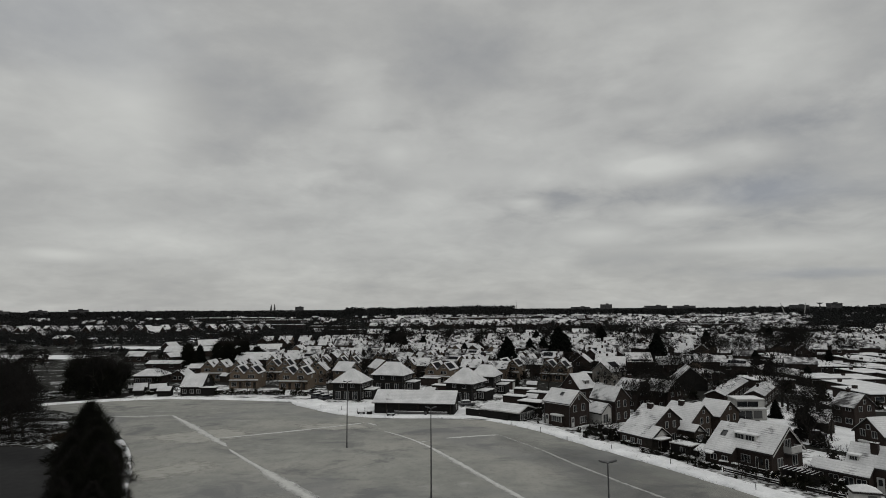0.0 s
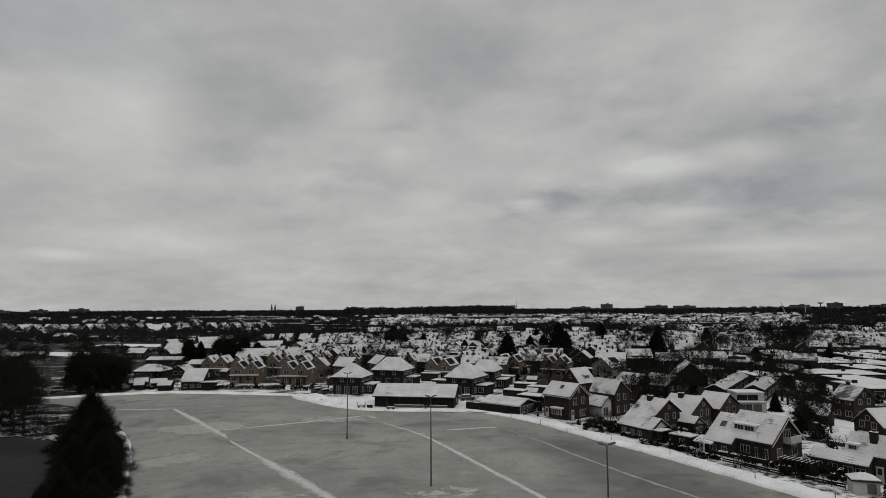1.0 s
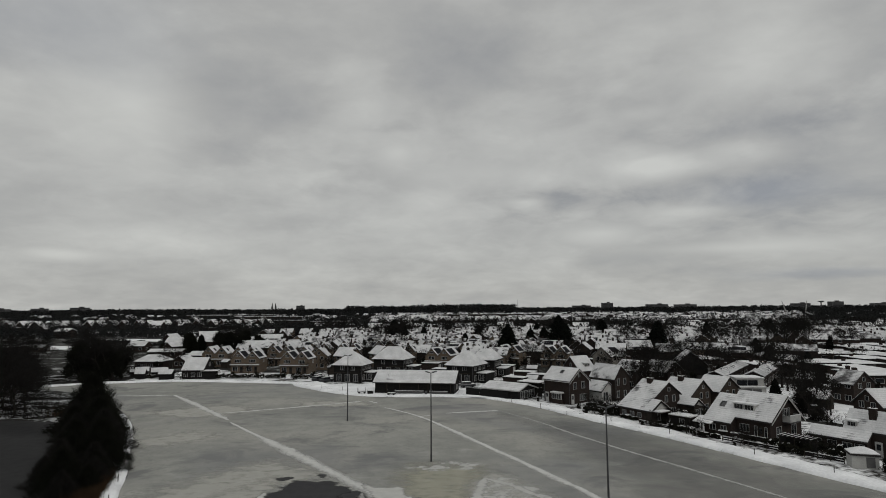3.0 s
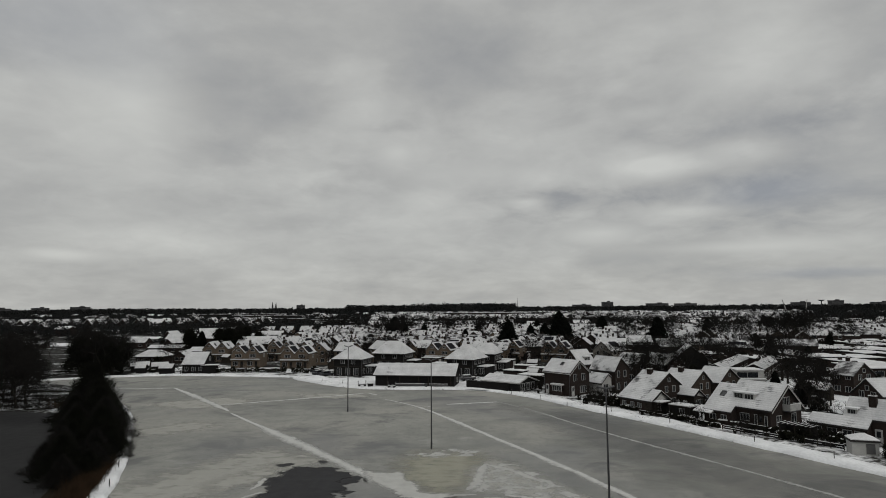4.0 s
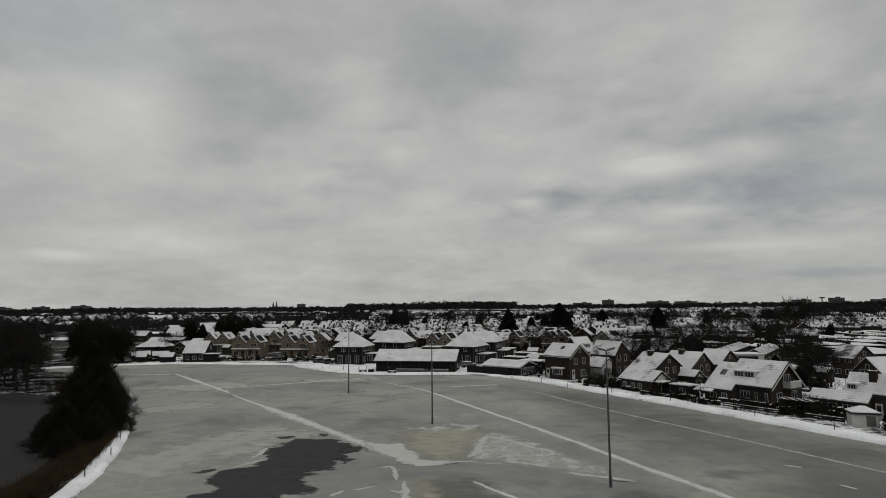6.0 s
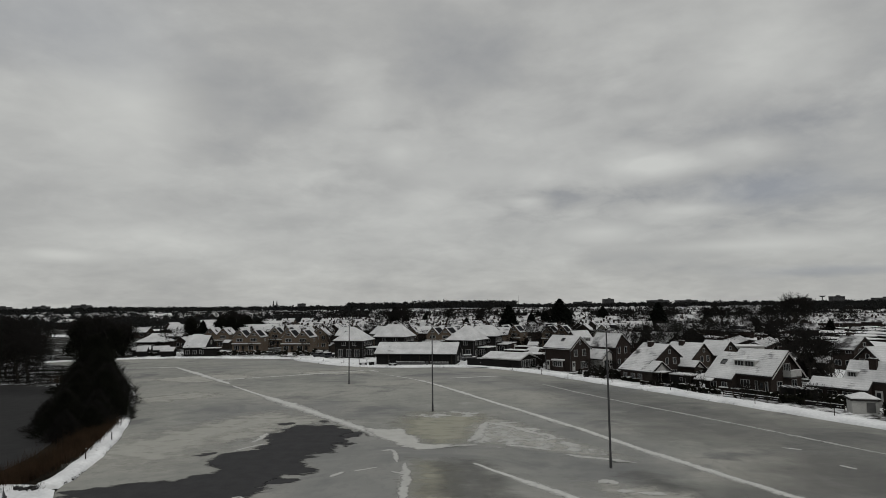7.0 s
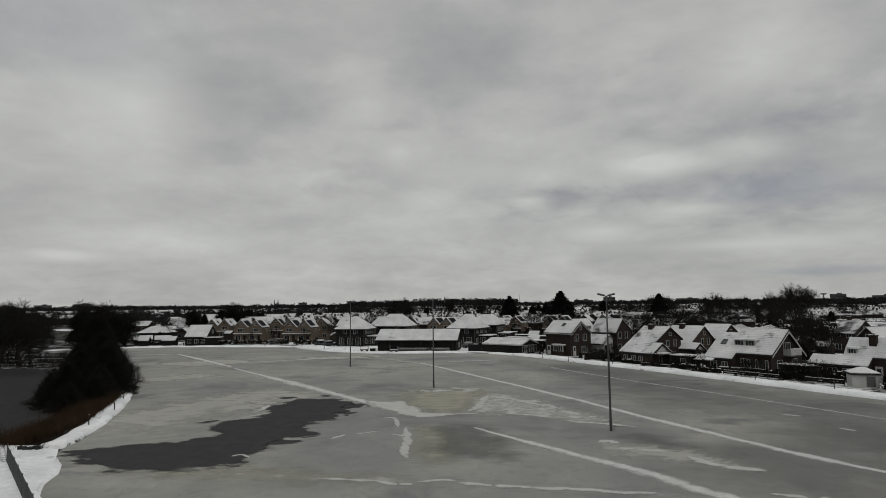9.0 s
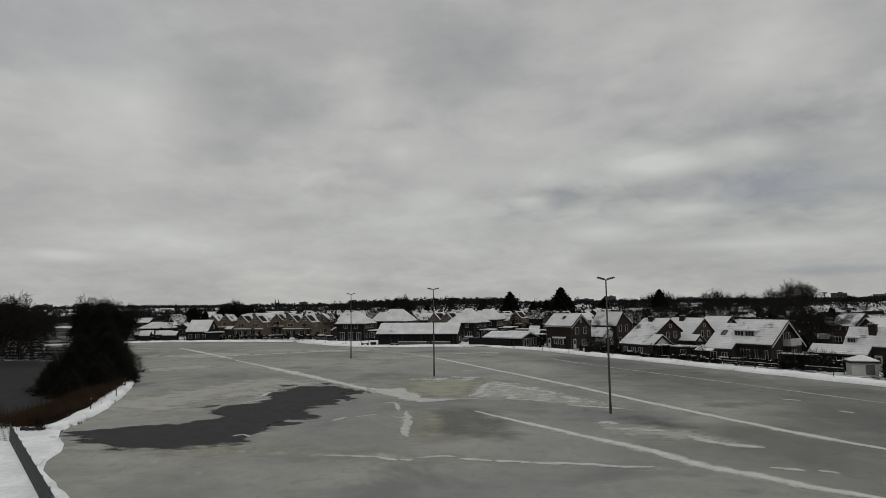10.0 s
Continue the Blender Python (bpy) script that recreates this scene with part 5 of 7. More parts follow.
# ---- ochre semi-detached houses with twin gables ----
def twin(x, y, rot, wall, cover, label, solar, depth=8.0, unit=4.75, eave=4.5, ridge=7.0):
    """Two gables side by side that face along the thing's x."""
    h = thing("semi_detached_house", x, y, rot, label, "house", "ochre semi-detached houses")
    for side in (-1, 1):
        yc = side * unit / 2
        wall_body(h, -depth / 2, depth / 2, unit / 2, unit / 2, eave, eave, ridge, yc, wall)
        gable_roof(h, -depth / 2, depth / 2, unit / 2, unit / 2, eave, eave, ridge, yc, cover, 0.02, 0.25)
        xx = depth / 2 + 0.03
        window(h, xx, yc - 0.9, 1.4, 0, 1.7, 1.4, 3)
        window(h, xx, yc, 3.95, 0, 2.1, 1.1, 4)
        window(h, xx, yc, 5.75, 0, 1.3, 0.75, 3)
        door(h, xx, yc + 1.2, 0.05, 0, 0.9, 2.1, TIMBER_BROWN)
        window(h, -0.4, side * (unit + 0.03), 3.8, 90 * side, 1.0, 1.1)
        if solar:
            panels(h, on_slope(0.9, 0.5, 1, unit / 2, eave, ridge, yc), 5, 1, 1.0, 2.5)
        else:
            skylight(h, on_slope(1.2, 0.5, 1, unit / 2, eave, ridge, yc), 0.9, 1.2)
    c = part("canopy", box(bmesh.new(), depth / 2 + 0.45, 0, 2.75, 0.9, unit * 2, 0.18), PAINT_WHITE, h)
    part("canopy_snow", box(bmesh.new(), depth / 2 + 0.45, 0, 2.9, 0.86, unit * 2 - 0.05, 0.12), SNOW_THING, c)
    chimney(h, -2.0, 0.0, eave + 0.2, ridge + 0.4, 0.8, 0.6)
    return h


t1 = twin(-65.4, 204.3, -91, BRICK_OCHRE, ROOF_SNOW, "ochre brick twin-gabled house with solar panels", True)
t2 = twin(-83.6, 226.0, -91, BRICK_OCHRE, ROOF_SNOW_THIN, "ochre brick twin-gabled house with skylights", False)
for x, y, r in ((-47.9, 200.6, -96), (-0.2, 211.5, -114), (24.9, 223.5, -116), (40.6, 215.8, -116), (-37.0, 238.5, -92), (-60.5, 228, -90)):
    copy_thing(t1, pose(x, y, 0, 0, 0, r))
for x, y, r in ((-72.5, 225, -90), (-48.5, 226, -94), (-25.5, 263, -84), (-11, 254, -70), (11.5, 240, -114), (-50, 246, -90), (-66, 248, -92), (33, 242, -114), (-14, 232, -105), (-2, 262, -100), (-40, 262, -88)):
    copy_thing(t2, pose(x, y, 0, 0, 0, r))
# single houses among them
p1 = simple_house(55.6, 202.9, 38, 8.0, 7.4, 4.8, 7.6, BRICK_PALE, ROOF_SNOW, "pale brick house with solar panels on the snowy roof", "brick_house", stack=False)
panels(p1, on_slope(0.6, 0.4, -1, 3.7, 4.8, 7.6), 4, 1, 1.0, 2.5)
p2 = simple_house(39.2, 175.8, 35, 6.6, 6.8, 3.2, 6.8, BRICK_DARK, ROOF_SNOW, "dark house with a white dormer in the snowy roof", "brick_house", stack=False)
dormer(p2, 0.6, -2.7, -0.9, 3.9, 5.1, 2.2, -1, 2)
simple_house(-33.2, 211.0, -30, 7.0, 6.4, 4.7, 7.3, BRICK_OCHRE, ROOF_SNOW, "ochre brick house under a white roof", "brick_house", stack=False)
simple_house(-43.0, 212.5, -88, 7.5, 5.6, 4.7, 7.2, BRICK_OCHRE, ROOF_SNOW_THIN, "ochre brick house with a steep gable", "brick_house")
simple_house(-22.5, 219.5, -60, 7.5, 6.2, 4.7, 7.2, BRICK_OCHRE, ROOF_SNOW, "ochre brick house under a white roof", "brick_house", stack=False)
simple_house(50.0, 159.3, -58, 7.0, 6.2, 4.8, 7.0, BRICK_DARK, ROOF_SNOW_THIN, "dark house with thin grey snow on the roof", "brick_house")
simple_house(56.8, 156.4, -58, 7.0, 6.2, 4.8, 7.1, BRICK_DARK, ROOF_SNOW_THIN, "dark house with thin grey snow on the roof", "brick_house", stack=False)
simple_house(78.0, 192.5, -104, 10, 9.4, 3.0, 6.9, TIMBER_BLACK, ROOF_SNOW_PATCHY, "big dark barn with little snow on its roof", "barn", stack=False, wins=False)
p3 = simple_house(77.5, 240.5, -4, 9.6, 7.6, 4.4, 7.4, BRICK_DARK, ROOF_SNOW_THIN, "long house with a pale dormer band under snow", "brick_house", stack=False)
dormer(p3, 0.4, -3.9, -1.2, 4.2, 5.3, 7.6, -1, 4)
simple_house(63.5, 226, -20, 9, 7, 4.6, 7.2, BRICK_BROWN, ROOF_SNOW, "brown brick house with a plain white roof", "brick_house", near=False)

# ---- lamp posts on the ice ----


def lamp_post(x, y):
    h = thing("lamp_post", x, y, 8, "tall steel lamp post with two flood lamps, frozen into the ice", "lamp post", "lamp posts on the ice")
    bm = tube(bmesh.new(), (0, 0, -0.1), (0, 0, 6.2), 0.11, 0.095, 10)
    tube(bm, (0, 0, 6.2), (0, 0, 12.3), 0.09, 0.06, 10)
    tube(bm, (0, 0, 0), (0, 0, 0.9), 0.13, 0.13, 10)
    part("pole", bm, STEEL, h)
    arm = bmesh.new()
    for s in (-1, 1):
        tube(arm, (0, 0, 12.2), (s * 0.28, 0, 12.34), 0.045, 0.04, 8)
    part("bracket", arm, STEEL, h)
    for s in (-1, 1):
        bm = bmesh.new()
        loft(bm, ((-0.15, -0.02), (0.15, -0.02), (0.17, 0.04), (0.08, 0.11), (-0.08, 0.11), (-0.17, 0.04)), -0.33, 0.33)
        lamp = part("lamp_head", bm, STEEL, h)
        lamp.matrix_local = pose(s * 0.5, 0, 12.37, 0, -s * 14, 0)
        part("lens", box(bmesh.new(), 0, 0, -0.035, 0.6, 0.28, 0.03), GLASS, lamp)
    return h


lp = lamp_post(15.0, 56.2)
copy_thing(lp, pose(-1.75, 86.2, 0, 0, 0, 8))
copy_thing(lp, pose(-18.3, 116.4, 0, 0, 0, 8))

# ---- trees ----
rng = random.Random(7)


class Spikes:
    """Collects thin three-sided twigs and limbs in plain lists."""

    def __init__(self):
        self.v, self.f = [], []

    def limb(self, p0, p1, r0, r1, n=3):
        d = p1 - p0
        if d.length < 1e-6:
            return
        q = d.to_track_quat("Z", "Y")
        k = len(self.v)
        for p, r in ((p0, r0), (p1, r1)):
            for i in range(n):
                a = 2 * math.pi * i / n
                self.v.append(p + q @ Vector((r * math.cos(a), r * math.sin(a), 0)))
        for i in range(n):
            j = (i + 1) % n
            self.f.append((k + i, k + j, k + n + j, k + n + i))

    def twig(self, p0, p1, r):
        d = (p1 - p0)
        q = d.to_track_quat("Z", "Y")
        k = len(self.v)
        for i in range(3):
            a = 2.094 * i
            self.v.append(p0 + q @ Vector((r * math.cos(a), r * math.sin(a), 0)))
        self.v.append(p1)
        for i in range(3):
            self.f.append((k + i, k + (i + 1) % 3, k + 3))

    def leaf(self, p, size):
        k = len(self.v)
        a, b = rand_dir() * size, rand_dir() * size
        self.v += [p - a * 0.5, p + b * 0.5, p + a * 0.5, p - b * 0.5 + rand_dir() * size * 0.3]
        self.f.append((k, k + 1, k + 2))
        self.f.append((k, k + 2, k + 3))


def rand_dir():
    while True:
        v = Vector((rng.uniform(-1, 1), rng.uniform(-1, 1), rng.uniform(-1, 1)))
        if 0.05 < v.length < 1:
            return v.normalized()


def bare_tree(name, height, spread, levels, twigs, label, group, thick=0.28, start=0.25, twig_r=0.022):
    """A leafless tree: tapered trunk, forking limbs and a haze of twigs."""
    trunk, crown = Spikes(), Spikes()
    tips = []

    def grow(p, d, length, r, level):
        steps = 3
        q = p
        for s in range(steps):
            d = (d + rand_dir() * 0.16 + Vector((0, 0, 0.05))).normalized()
            e = q + d * (length / steps)
            (trunk if level < 3 else crown).limb(q, e, r * (1 - 0.22 * s), r * (1 - 0.22 * (s + 1)), 6 if level < 2 else 3)
            if level >= 2:
                tips.append((e, d))
            if level >= 1 and level < levels and s > 0:
                side = (d + rand_dir() * 0.9).normalized()
                grow(e, side, length * 0.6, r * 0.45, level + 1)
            q = e
        if level < levels:
            for k in range(rng.choice((2, 3, 3))):
                side = (d * 0.9 + rand_dir() * spread + Vector((0, 0, 0.12))).normalized()
                grow(q, side, length * rng.uniform(0.62, 0.82), r * 0.55, level + 1)
        else:
            tips.append((q, d))

    z0 = height * start
    base = Vector((0, 0, 0))
    top = Vector((rng.uniform(-0.2, 0.2), rng.uniform(-0.2, 0.2), z0))
    trunk.limb(base, top, thick * 1.25, thick, 8)
    for k in range(4):
        side = (Vector((0, 0, 1.0)) + rand_dir() * spread).normalized()
        grow(top - Vector((0, 0, 0.12 * k)), side, height * 0.3, thick * 0.6, 1)
    for k in range(twigs):
        p, d = rng.choice(tips)
        e = (d * 0.6 + rand_dir() + Vector((0, 0, 0.25))).normalized()
        q = p + e * rng.uniform(0.5, 1.1) * height * 0.08
        crown.twig(p, q, twig_r)
        crown.twig(p + (q - p) * 0.5, p + (q - p) * 0.5 + (e + rand_dir() * 0.8).normalized() * height * 0.05, twig_r * 0.8)
    zs = max(v.z for v in crown.v)
    k = height / zs
    h = thing(name, 0, 0, 0, label, "tree", group)
    raw_part("trunk", [v * k for v in trunk.v], trunk.f, BARK, h)
    raw_part("crown", [v * k for v in crown.v], crown.f, TWIG, h)
    return h


def conifer(height, radius, label, group="dark conifers"):
    trunk, crown = Spikes(), Spikes()
    trunk.limb(Vector((0, 0, 0)), Vector((0, 0, height * 0.96)), height * 0.018, 0.03, 6)
    z = height * 0.06
    while z < height * 0.99:
        r = radius * (1 - z / height) ** 0.55 * rng.uniform(0.75, 1.12) + 0.15
        for k in range(16):
            a = rng.uniform(0, 6.283)
            tip = Vector((r * math.cos(a), r * math.sin(a), z - 0.22 * r + rng.uniform(-0.2, 0.3)))
            root = Vector((0, 0, z + 0.1))
            for j in range(7):
                f = (j + 1) / 7
                p = root.lerp(tip, f * 0.95)
                w = r * 0.22 * (1.2 - f) + 0.16
                crown.leaf(p + rand_dir() * w * 0.4, w * 2.0)
        z += height * 0.035
    h = thing("conifer", 0, 0, 0, label, "tree", group)
    raw_part("trunk", trunk.v, trunk.f, BARK, h)
    raw_part("crown", crown.v, crown.f, NEEDLE, h)
    return h


def cone_bush(height, radius, count, label, mat, leaf):
    """A dense bush that tapers to a few bare twigs at its top, with a feathery lobed outline."""
    stems, crown = Spikes(), Spikes()
    ph = [rng.uniform(0, 6.283) for k in range(4)]
    for k in range(16):
        a, f = rng.uniform(0, 6.283), rng.uniform(0.4, 0.95)
        rr = radius * 0.6 * (1.0 - f) ** 0.85
        stems.limb(Vector((rng.uniform(-0.5, 0.5), rng.uniform(-0.5, 0.5), 0)), Vector((rr * math.cos(a), rr * math.sin(a), height * f)), 0.1, 0.02, 5)
    for k in range(count):
        a = rng.uniform(0, 6.283)
        f = rng.random() ** 1.35
        lobe = 1.0 + 0.2 * math.sin(3 * a + 5 * f + ph[0]) + 0.16 * math.sin(5 * a - 13 * f + ph[1]) + 0.12 * math.sin(2 * a + 23 * f + ph[2])
        rr = radius * (1.0 - f) ** 0.66 * lobe * rng.random() ** 0.4
        p = Vector((rr * math.cos(a), rr * math.sin(a), max(0.15, height * f * 0.93 + rng.gauss(0, 0.2))))
        if f < 0.88:
            crown.leaf(p, leaf * rng.uniform(0.5, 1.2))
        e = (Vector((math.cos(a), math.sin(a), 0.35 + 1.6 * f)) + rand_dir() * 0.55).normalized()
        crown.twig(p, p + e * rng.uniform(0.3, 1.25) * height / 7, 0.016)
    h = thing("bush", 0, 0, 0, label, "bush", "dense bank bushes")
    raw_part("trunk", stems.v, stems.f, BARK, h)
    raw_part("crown", crown.v, crown.f, mat, h)
    return h


def thicket(height, radius, count, label, mat, leaf=0.34, group="dense bank bushes", name="bush", low=0.0):
    """A dense dark bush: stems, and a crown of many small leafy clumps with an uneven outline."""
    stems, crown = Spikes(), Spikes()
    lobes = []
    for k in range(26):
        a = rng.uniform(0, 6.283)
        f = rng.uniform(0.1, 0.86)
        rr = radius * rng.uniform(0.1, 0.9) * (1.08 - f) ** 0.6
        lobes.append((Vector((rr * math.cos(a), rr * math.sin(a), low + (height - low) * f)), radius * rng.uniform(0.2, 0.36) * (1.15 - 0.5 * f)))
        stems.limb(Vector((rng.uniform(-0.5, 0.5), rng.uniform(-0.5, 0.5), 0)), lobes[-1][0], 0.11, 0.03, 5)
    lobes.append((Vector((0, 0, height * 0.84)), radius * 0.22))
    for k in range(count):
        c, r = rng.choice(lobes)
        d = rand_dir()
        p = c + Vector((d.x * r, d.y * r, d.z * r * 1.2)) * rng.uniform(0.2, 1.1)
        if p.z < 0.15:
            p.z = rng.uniform(0.1, 0.6)
        crown.leaf(p, leaf * rng.uniform(0.5, 1.2))
        e = (d + rand_dir() * 0.6 + Vector((0, 0, 0.5))).normalized()
        crown.twig(p, p + e * rng.uniform(0.3, 1.3) * height / 6, 0.015)
    h = thing(name, 0, 0, 0, label, "bush", group)
    raw_part("trunk", stems.v, stems.f, BARK, h)
    raw_part("crown", crown.v, crown.f, mat, h)
    return h


def plant(proto, x, y, size=1.0, turn=None):
    """A copy of a plant, scaled and turned."""
    c = copy_thing(proto, pose(x, y, 0, 0, 0, rng.uniform(0, 360) if turn is None else turn))
    c.scale = (size, size, size)
    return c


def place(proto, x, y, size=1.0, turn=0.0):
    proto.matrix_world = pose(x, y, 0, 0, 0, turn) @ Matrix.Diagonal((size, size, size, 1))


# the dense bushes between rink and pond
bush_a = cone_bush(7.6, 4.4, 11000, "dense dark bush on the bank between ice and pond", IVY, 0.24)
bush_b = cone_bush(6.6, 4.2, 10000, "dense dark bush with bare outer twigs", TWIG, 0.2)
place(bush_a, -64.4, 111.5, 1.28)
place(bush_b, -59.6, 105, 0.95, 40)
for x, y, s, p in ((-68, 118.5, 0.62, bush_b), (-55.0, 98.5, 0.9, bush_a), (-50.6, 92, 0.9, bush_b), (-47.4, 85.5, 0.76, bush_a), (-62.8, 109.5, 0.95, bush_b), (-60.0, 107.0, 0.9, bush_a), (-64.5, 108, 0.75, bush_b), (-56.4, 93, 0.6, bush_b), (-44.8, 79.5, 0.6, bush_b), (-73, 127, 0.5, bush_a),
                   (-66.5, 109, 0.45, bush_b), (-45.2, 73.5, 0.6, bush_a), (-43.0, 70, 0.46, bush_b), (-47.6, 77, 0.5, bush_a), (-50.6, 84, 0.55, bush_a), (-42.6, 75.5, 0.5, bush_b), (-41.6, 72.6, 0.4, bush_a), (-44.2, 81.5, 0.56, bush_a), (-47, 87, 0.6, bush_b), (-43.8, 78, 0.44, bush_a), (-46.4, 82.5, 0.5, bush_b), (-48.6, 89, 0.52, bush_a), (-52, 95.5, 0.55, bush_b), (-56.2, 103, 0.6, bush_a), (-61.5, 110, 0.45, bush_b),
                   (-61.0, 101.5, 0.66, bush_a), (-57.2, 96, 0.72, bush_b), (-53.4, 89.5, 0.66, bush_a), (-50.4, 81.5, 0.6, bush_b), (-68.5, 113, 0.4, bush_a), (-48.6, 75.5, 0.5, bush_b), (-63.6, 104.5, 0.45, bush_b)):
    plant(p, x - 0.4, y, s * 1.08)

# the grove beyond the pond
DARK = "bare dark tree in the grove by the pond"
grove_a = bare_tree("grove_tree", 14, 0.75, 4, 1500, DARK, "grove trees", 0.3, 0.2, 0.035)
grove_b = bare_tree("grove_tree", 12, 0.85, 4, 1500, DARK, "grove trees", 0.26, 0.15, 0.035)
place(grove_a, -98, 133, 1.0)
place(grove_b, -87, 124, 0.9, 50)
for k in range(165):
    x = rng.uniform(-195, -80)
    y = 122 + rng.uniform(0, 70) + max(0, (-100 - x)) * 0.15
    if x > -70 - (y - 116) * 0.85 or (y > 142 and abs(x + 83 + 0.58 * (y - 127)) < 5):
        continue
    plant(rng.choice((grove_a, grove_b)), x, y, rng.uniform(0.75, 1.1))
for x, y, s in ((-108, 186, 1.0), (-103, 183, 1.05), (-112, 191, 1.1), (-106, 194, 1.0), (-99, 187, 0.8)):
    plant(grove_a, x, y, s)
thick_a = thicket(11.5, 5.6, 6500, "tall dense evergreen at the edge of the grove", IVY, 0.55, "grove evergreens", "evergreen_tree", 1.0)
place(thick_a, -106, 187, 1.05)
for x, y, s in ((-113, 189, 1.0), (-101, 190, 0.85), (-128, 150, 0.8), (-150, 150, 0.95), (-165, 145, 0.9), (-142, 135, 0.6), (-133, 190, 0.9), (-110, 142, 0.7), (-138, 160, 0.85), (-160, 165, 0.95), (-100, 183, 0.8), (-108, 181, 0.95)):
    plant(thick_a, x, y, s)

under = Spikes()
for k in range(9000):
    x = rng.uniform(-205, -78)
    y = 121 + rng.uniform(0, 75) * rng.random() + max(0, (-100 - x)) * 0.1
    if x > -68 - (y - 116) * 0.85:
        continue
    p = Vector((x, y, 0))
    under.twig(p, p + Vector((rng.gauss(0, 0.6), rng.gauss(0, 0.6), rng.uniform(0.6, 2.6))), 0.03)
tagged(raw_part("undergrowth", under.v, under.f, TWIG), "dark leafless undergrowth beneath the grove", "undergrowth", kind="stuff")

# reeds round the pond's bank
reeds = Spikes()
REED_LINE = spline(((-37.0, 53), (-37.2, 57.8), (-38.1, 64.4), (-39.5, 68.8), (-41, 73.2), (-42.8, 78)), 8)
for k in range(6500):
    i = rng.randrange(len(REED_LINE))
    p = REED_LINE[i]
    off = rng.gauss(0, 1.25)
    base = Vector((p.x - abs(off) * 1.0 + 0.5 + rng.uniform(-0.8, 0.8), p.y + off * 0.5 + rng.uniform(-1.2, 1.2), 0))
    h = rng.uniform(0.8, 1.7)
    reeds.twig(base, base + Vector((rng.gauss(0, 0.22), rng.gauss(0, 0.22), h)), 0.022)
for k in range(700):
    base = Vector((rng.gauss(-77, 1.5), rng.gauss(125.5, 1.3), 0))
    reeds.twig(base, base + Vector((rng.gauss(0, 0.25), rng.gauss(0, 0.25), rng.uniform(0.8, 2.0))), 0.026)
tagged(raw_part("reeds", reeds.v, reeds.f, REED), "dry brown reeds on the pond bank", "reeds", kind="stuff")
pond_reeds = Spikes()
for k in range(2600):
    base = Vector((rng.uniform(-62, -39.5), rng.uniform(51.5, 60), -0.02))
    if base.x > -41 - (base.y - 56) * 0.5 - 0.5 and base.y > 56:
        continue
    pond_reeds.twig(base, base + Vector((rng.gauss(0, 0.25), rng.gauss(0, 0.25), rng.uniform(0.8, 2.0))), 0.016)
tagged(raw_part("pond_reeds", pond_reeds.v, pond_reeds.f, TWIG), "thin dark reed stalks in the pond ice", "reeds", kind="stuff")

# ---- fences and posts ----


def wire_fence():
    h = thing("wire_fence", 0, 0, 0, "dark wire mesh fence with steel posts in the snow", "fence")
    p0, p1 = Vector((-33.4, 46.8, 0.12)), Vector((-14.2, 24.0, 0.12))
    n = 11
    d = (p1 - p0) / n
    post = None
    for i in range(n + 1):
        p = p0 + d * i
        if post is None:
            post = part("post", tube(bmesh.new(), (0, 0, 0), (0, 0, 1.4), 0.035, 0.035, 6), STEEL, h)
            post.location = p
        else:
            q = new("post", post.data)
            q.parent, q.location = h, p
    mesh = bmesh.new()
    ln = d.length
    for k in range(int(ln / 0.13)):
        box(mesh, 0.13 * (k + 0.5), 0, 0.66, 0.014, 0.014, 1.24)
    for z in (0.05, 0.2, 0.35, 0.5, 0.66, 0.81, 0.97, 1.12, 1.28):
        box(mesh, ln / 2, 0, z, ln, 0.014, 0.014)
    first = part("mesh_panel", mesh, STEEL, h)
    turn = math.atan2(d.y, d.x)
    first.location, first.rotation_euler = p0, (0, 0, turn)
    for i in range(1, n):
        q = new("mesh_panel", first.data)
        q.parent, q.location, q.rotation_euler = h, p0 + d * i, (0, 0, turn)
    back = Vector((-1.0, 0.35, 0)).normalized()
    for i in range(6):
        q = new("mesh_panel", first.data)
        q.parent, q.location, q.rotation_euler = h, p0 + back * (ln * (i + 1)), (0, 0, math.atan2(-back.y, -back.x))
        q = new("post", post.data)
        q.parent, q.location = h, p0 + back * (ln * (i + 1))


wire_fence()


def bank_post(x, y, h):
    t = thing("bank_post", x, y, rng.uniform(0, 90), "short weathered wooden post in the snow", "post", "posts along the banks", 0.1)
    part("shaft", tube(bmesh.new(), (0, 0, 0), (rng.uniform(-0.05, 0.05), rng.uniform(-0.05, 0.05), h), 0.055, 0.05, 7), TIMBER_BROWN, t)
    part("snow_cap", tube(bmesh.new(), (0, 0, h), (0, 0, h + 0.04), 0.05, 0.04, 7), SNOW_THING, t)
    return t


for x, y in ((-35.0, 60), (-36.9, 68), (-40.2, 76), (-43.6, 83.9), (-47.4, 91.6), (-51.6, 100.8), (-54.6, 106.4), (24.3, 120.2), (15.2, 136.6), (37.6, 101.8), (20.4, 128.2), (30.9, 112.6), (44.3, 87.5),
             (49.6, 78.2), (-32, 160), (-26, 156.6), (8.6, 145.2)):
    bank_post(x, y, rng.uniform(0.9, 1.25))

rocks = thing("culvert_stones", -34.6, 50.9, 5, "heap of dark wet stones at the inlet", "stones")
for k in range(14):
    bm = bmesh.new()
    bmesh.ops.create_icosphere(bm, subdivisions=1, radius=rng.uniform(0.16, 0.28))
    for v in bm.verts:
        v.co *= rng.uniform(0.75, 1.15)
        v.co.z *= 0.7
    st = part("stone", bm, RUBBER, rocks)
    st.location = (rng.uniform(-0.95, 0.95), rng.uniform(-0.3, 0.3), rng.uniform(0.12, 0.34))


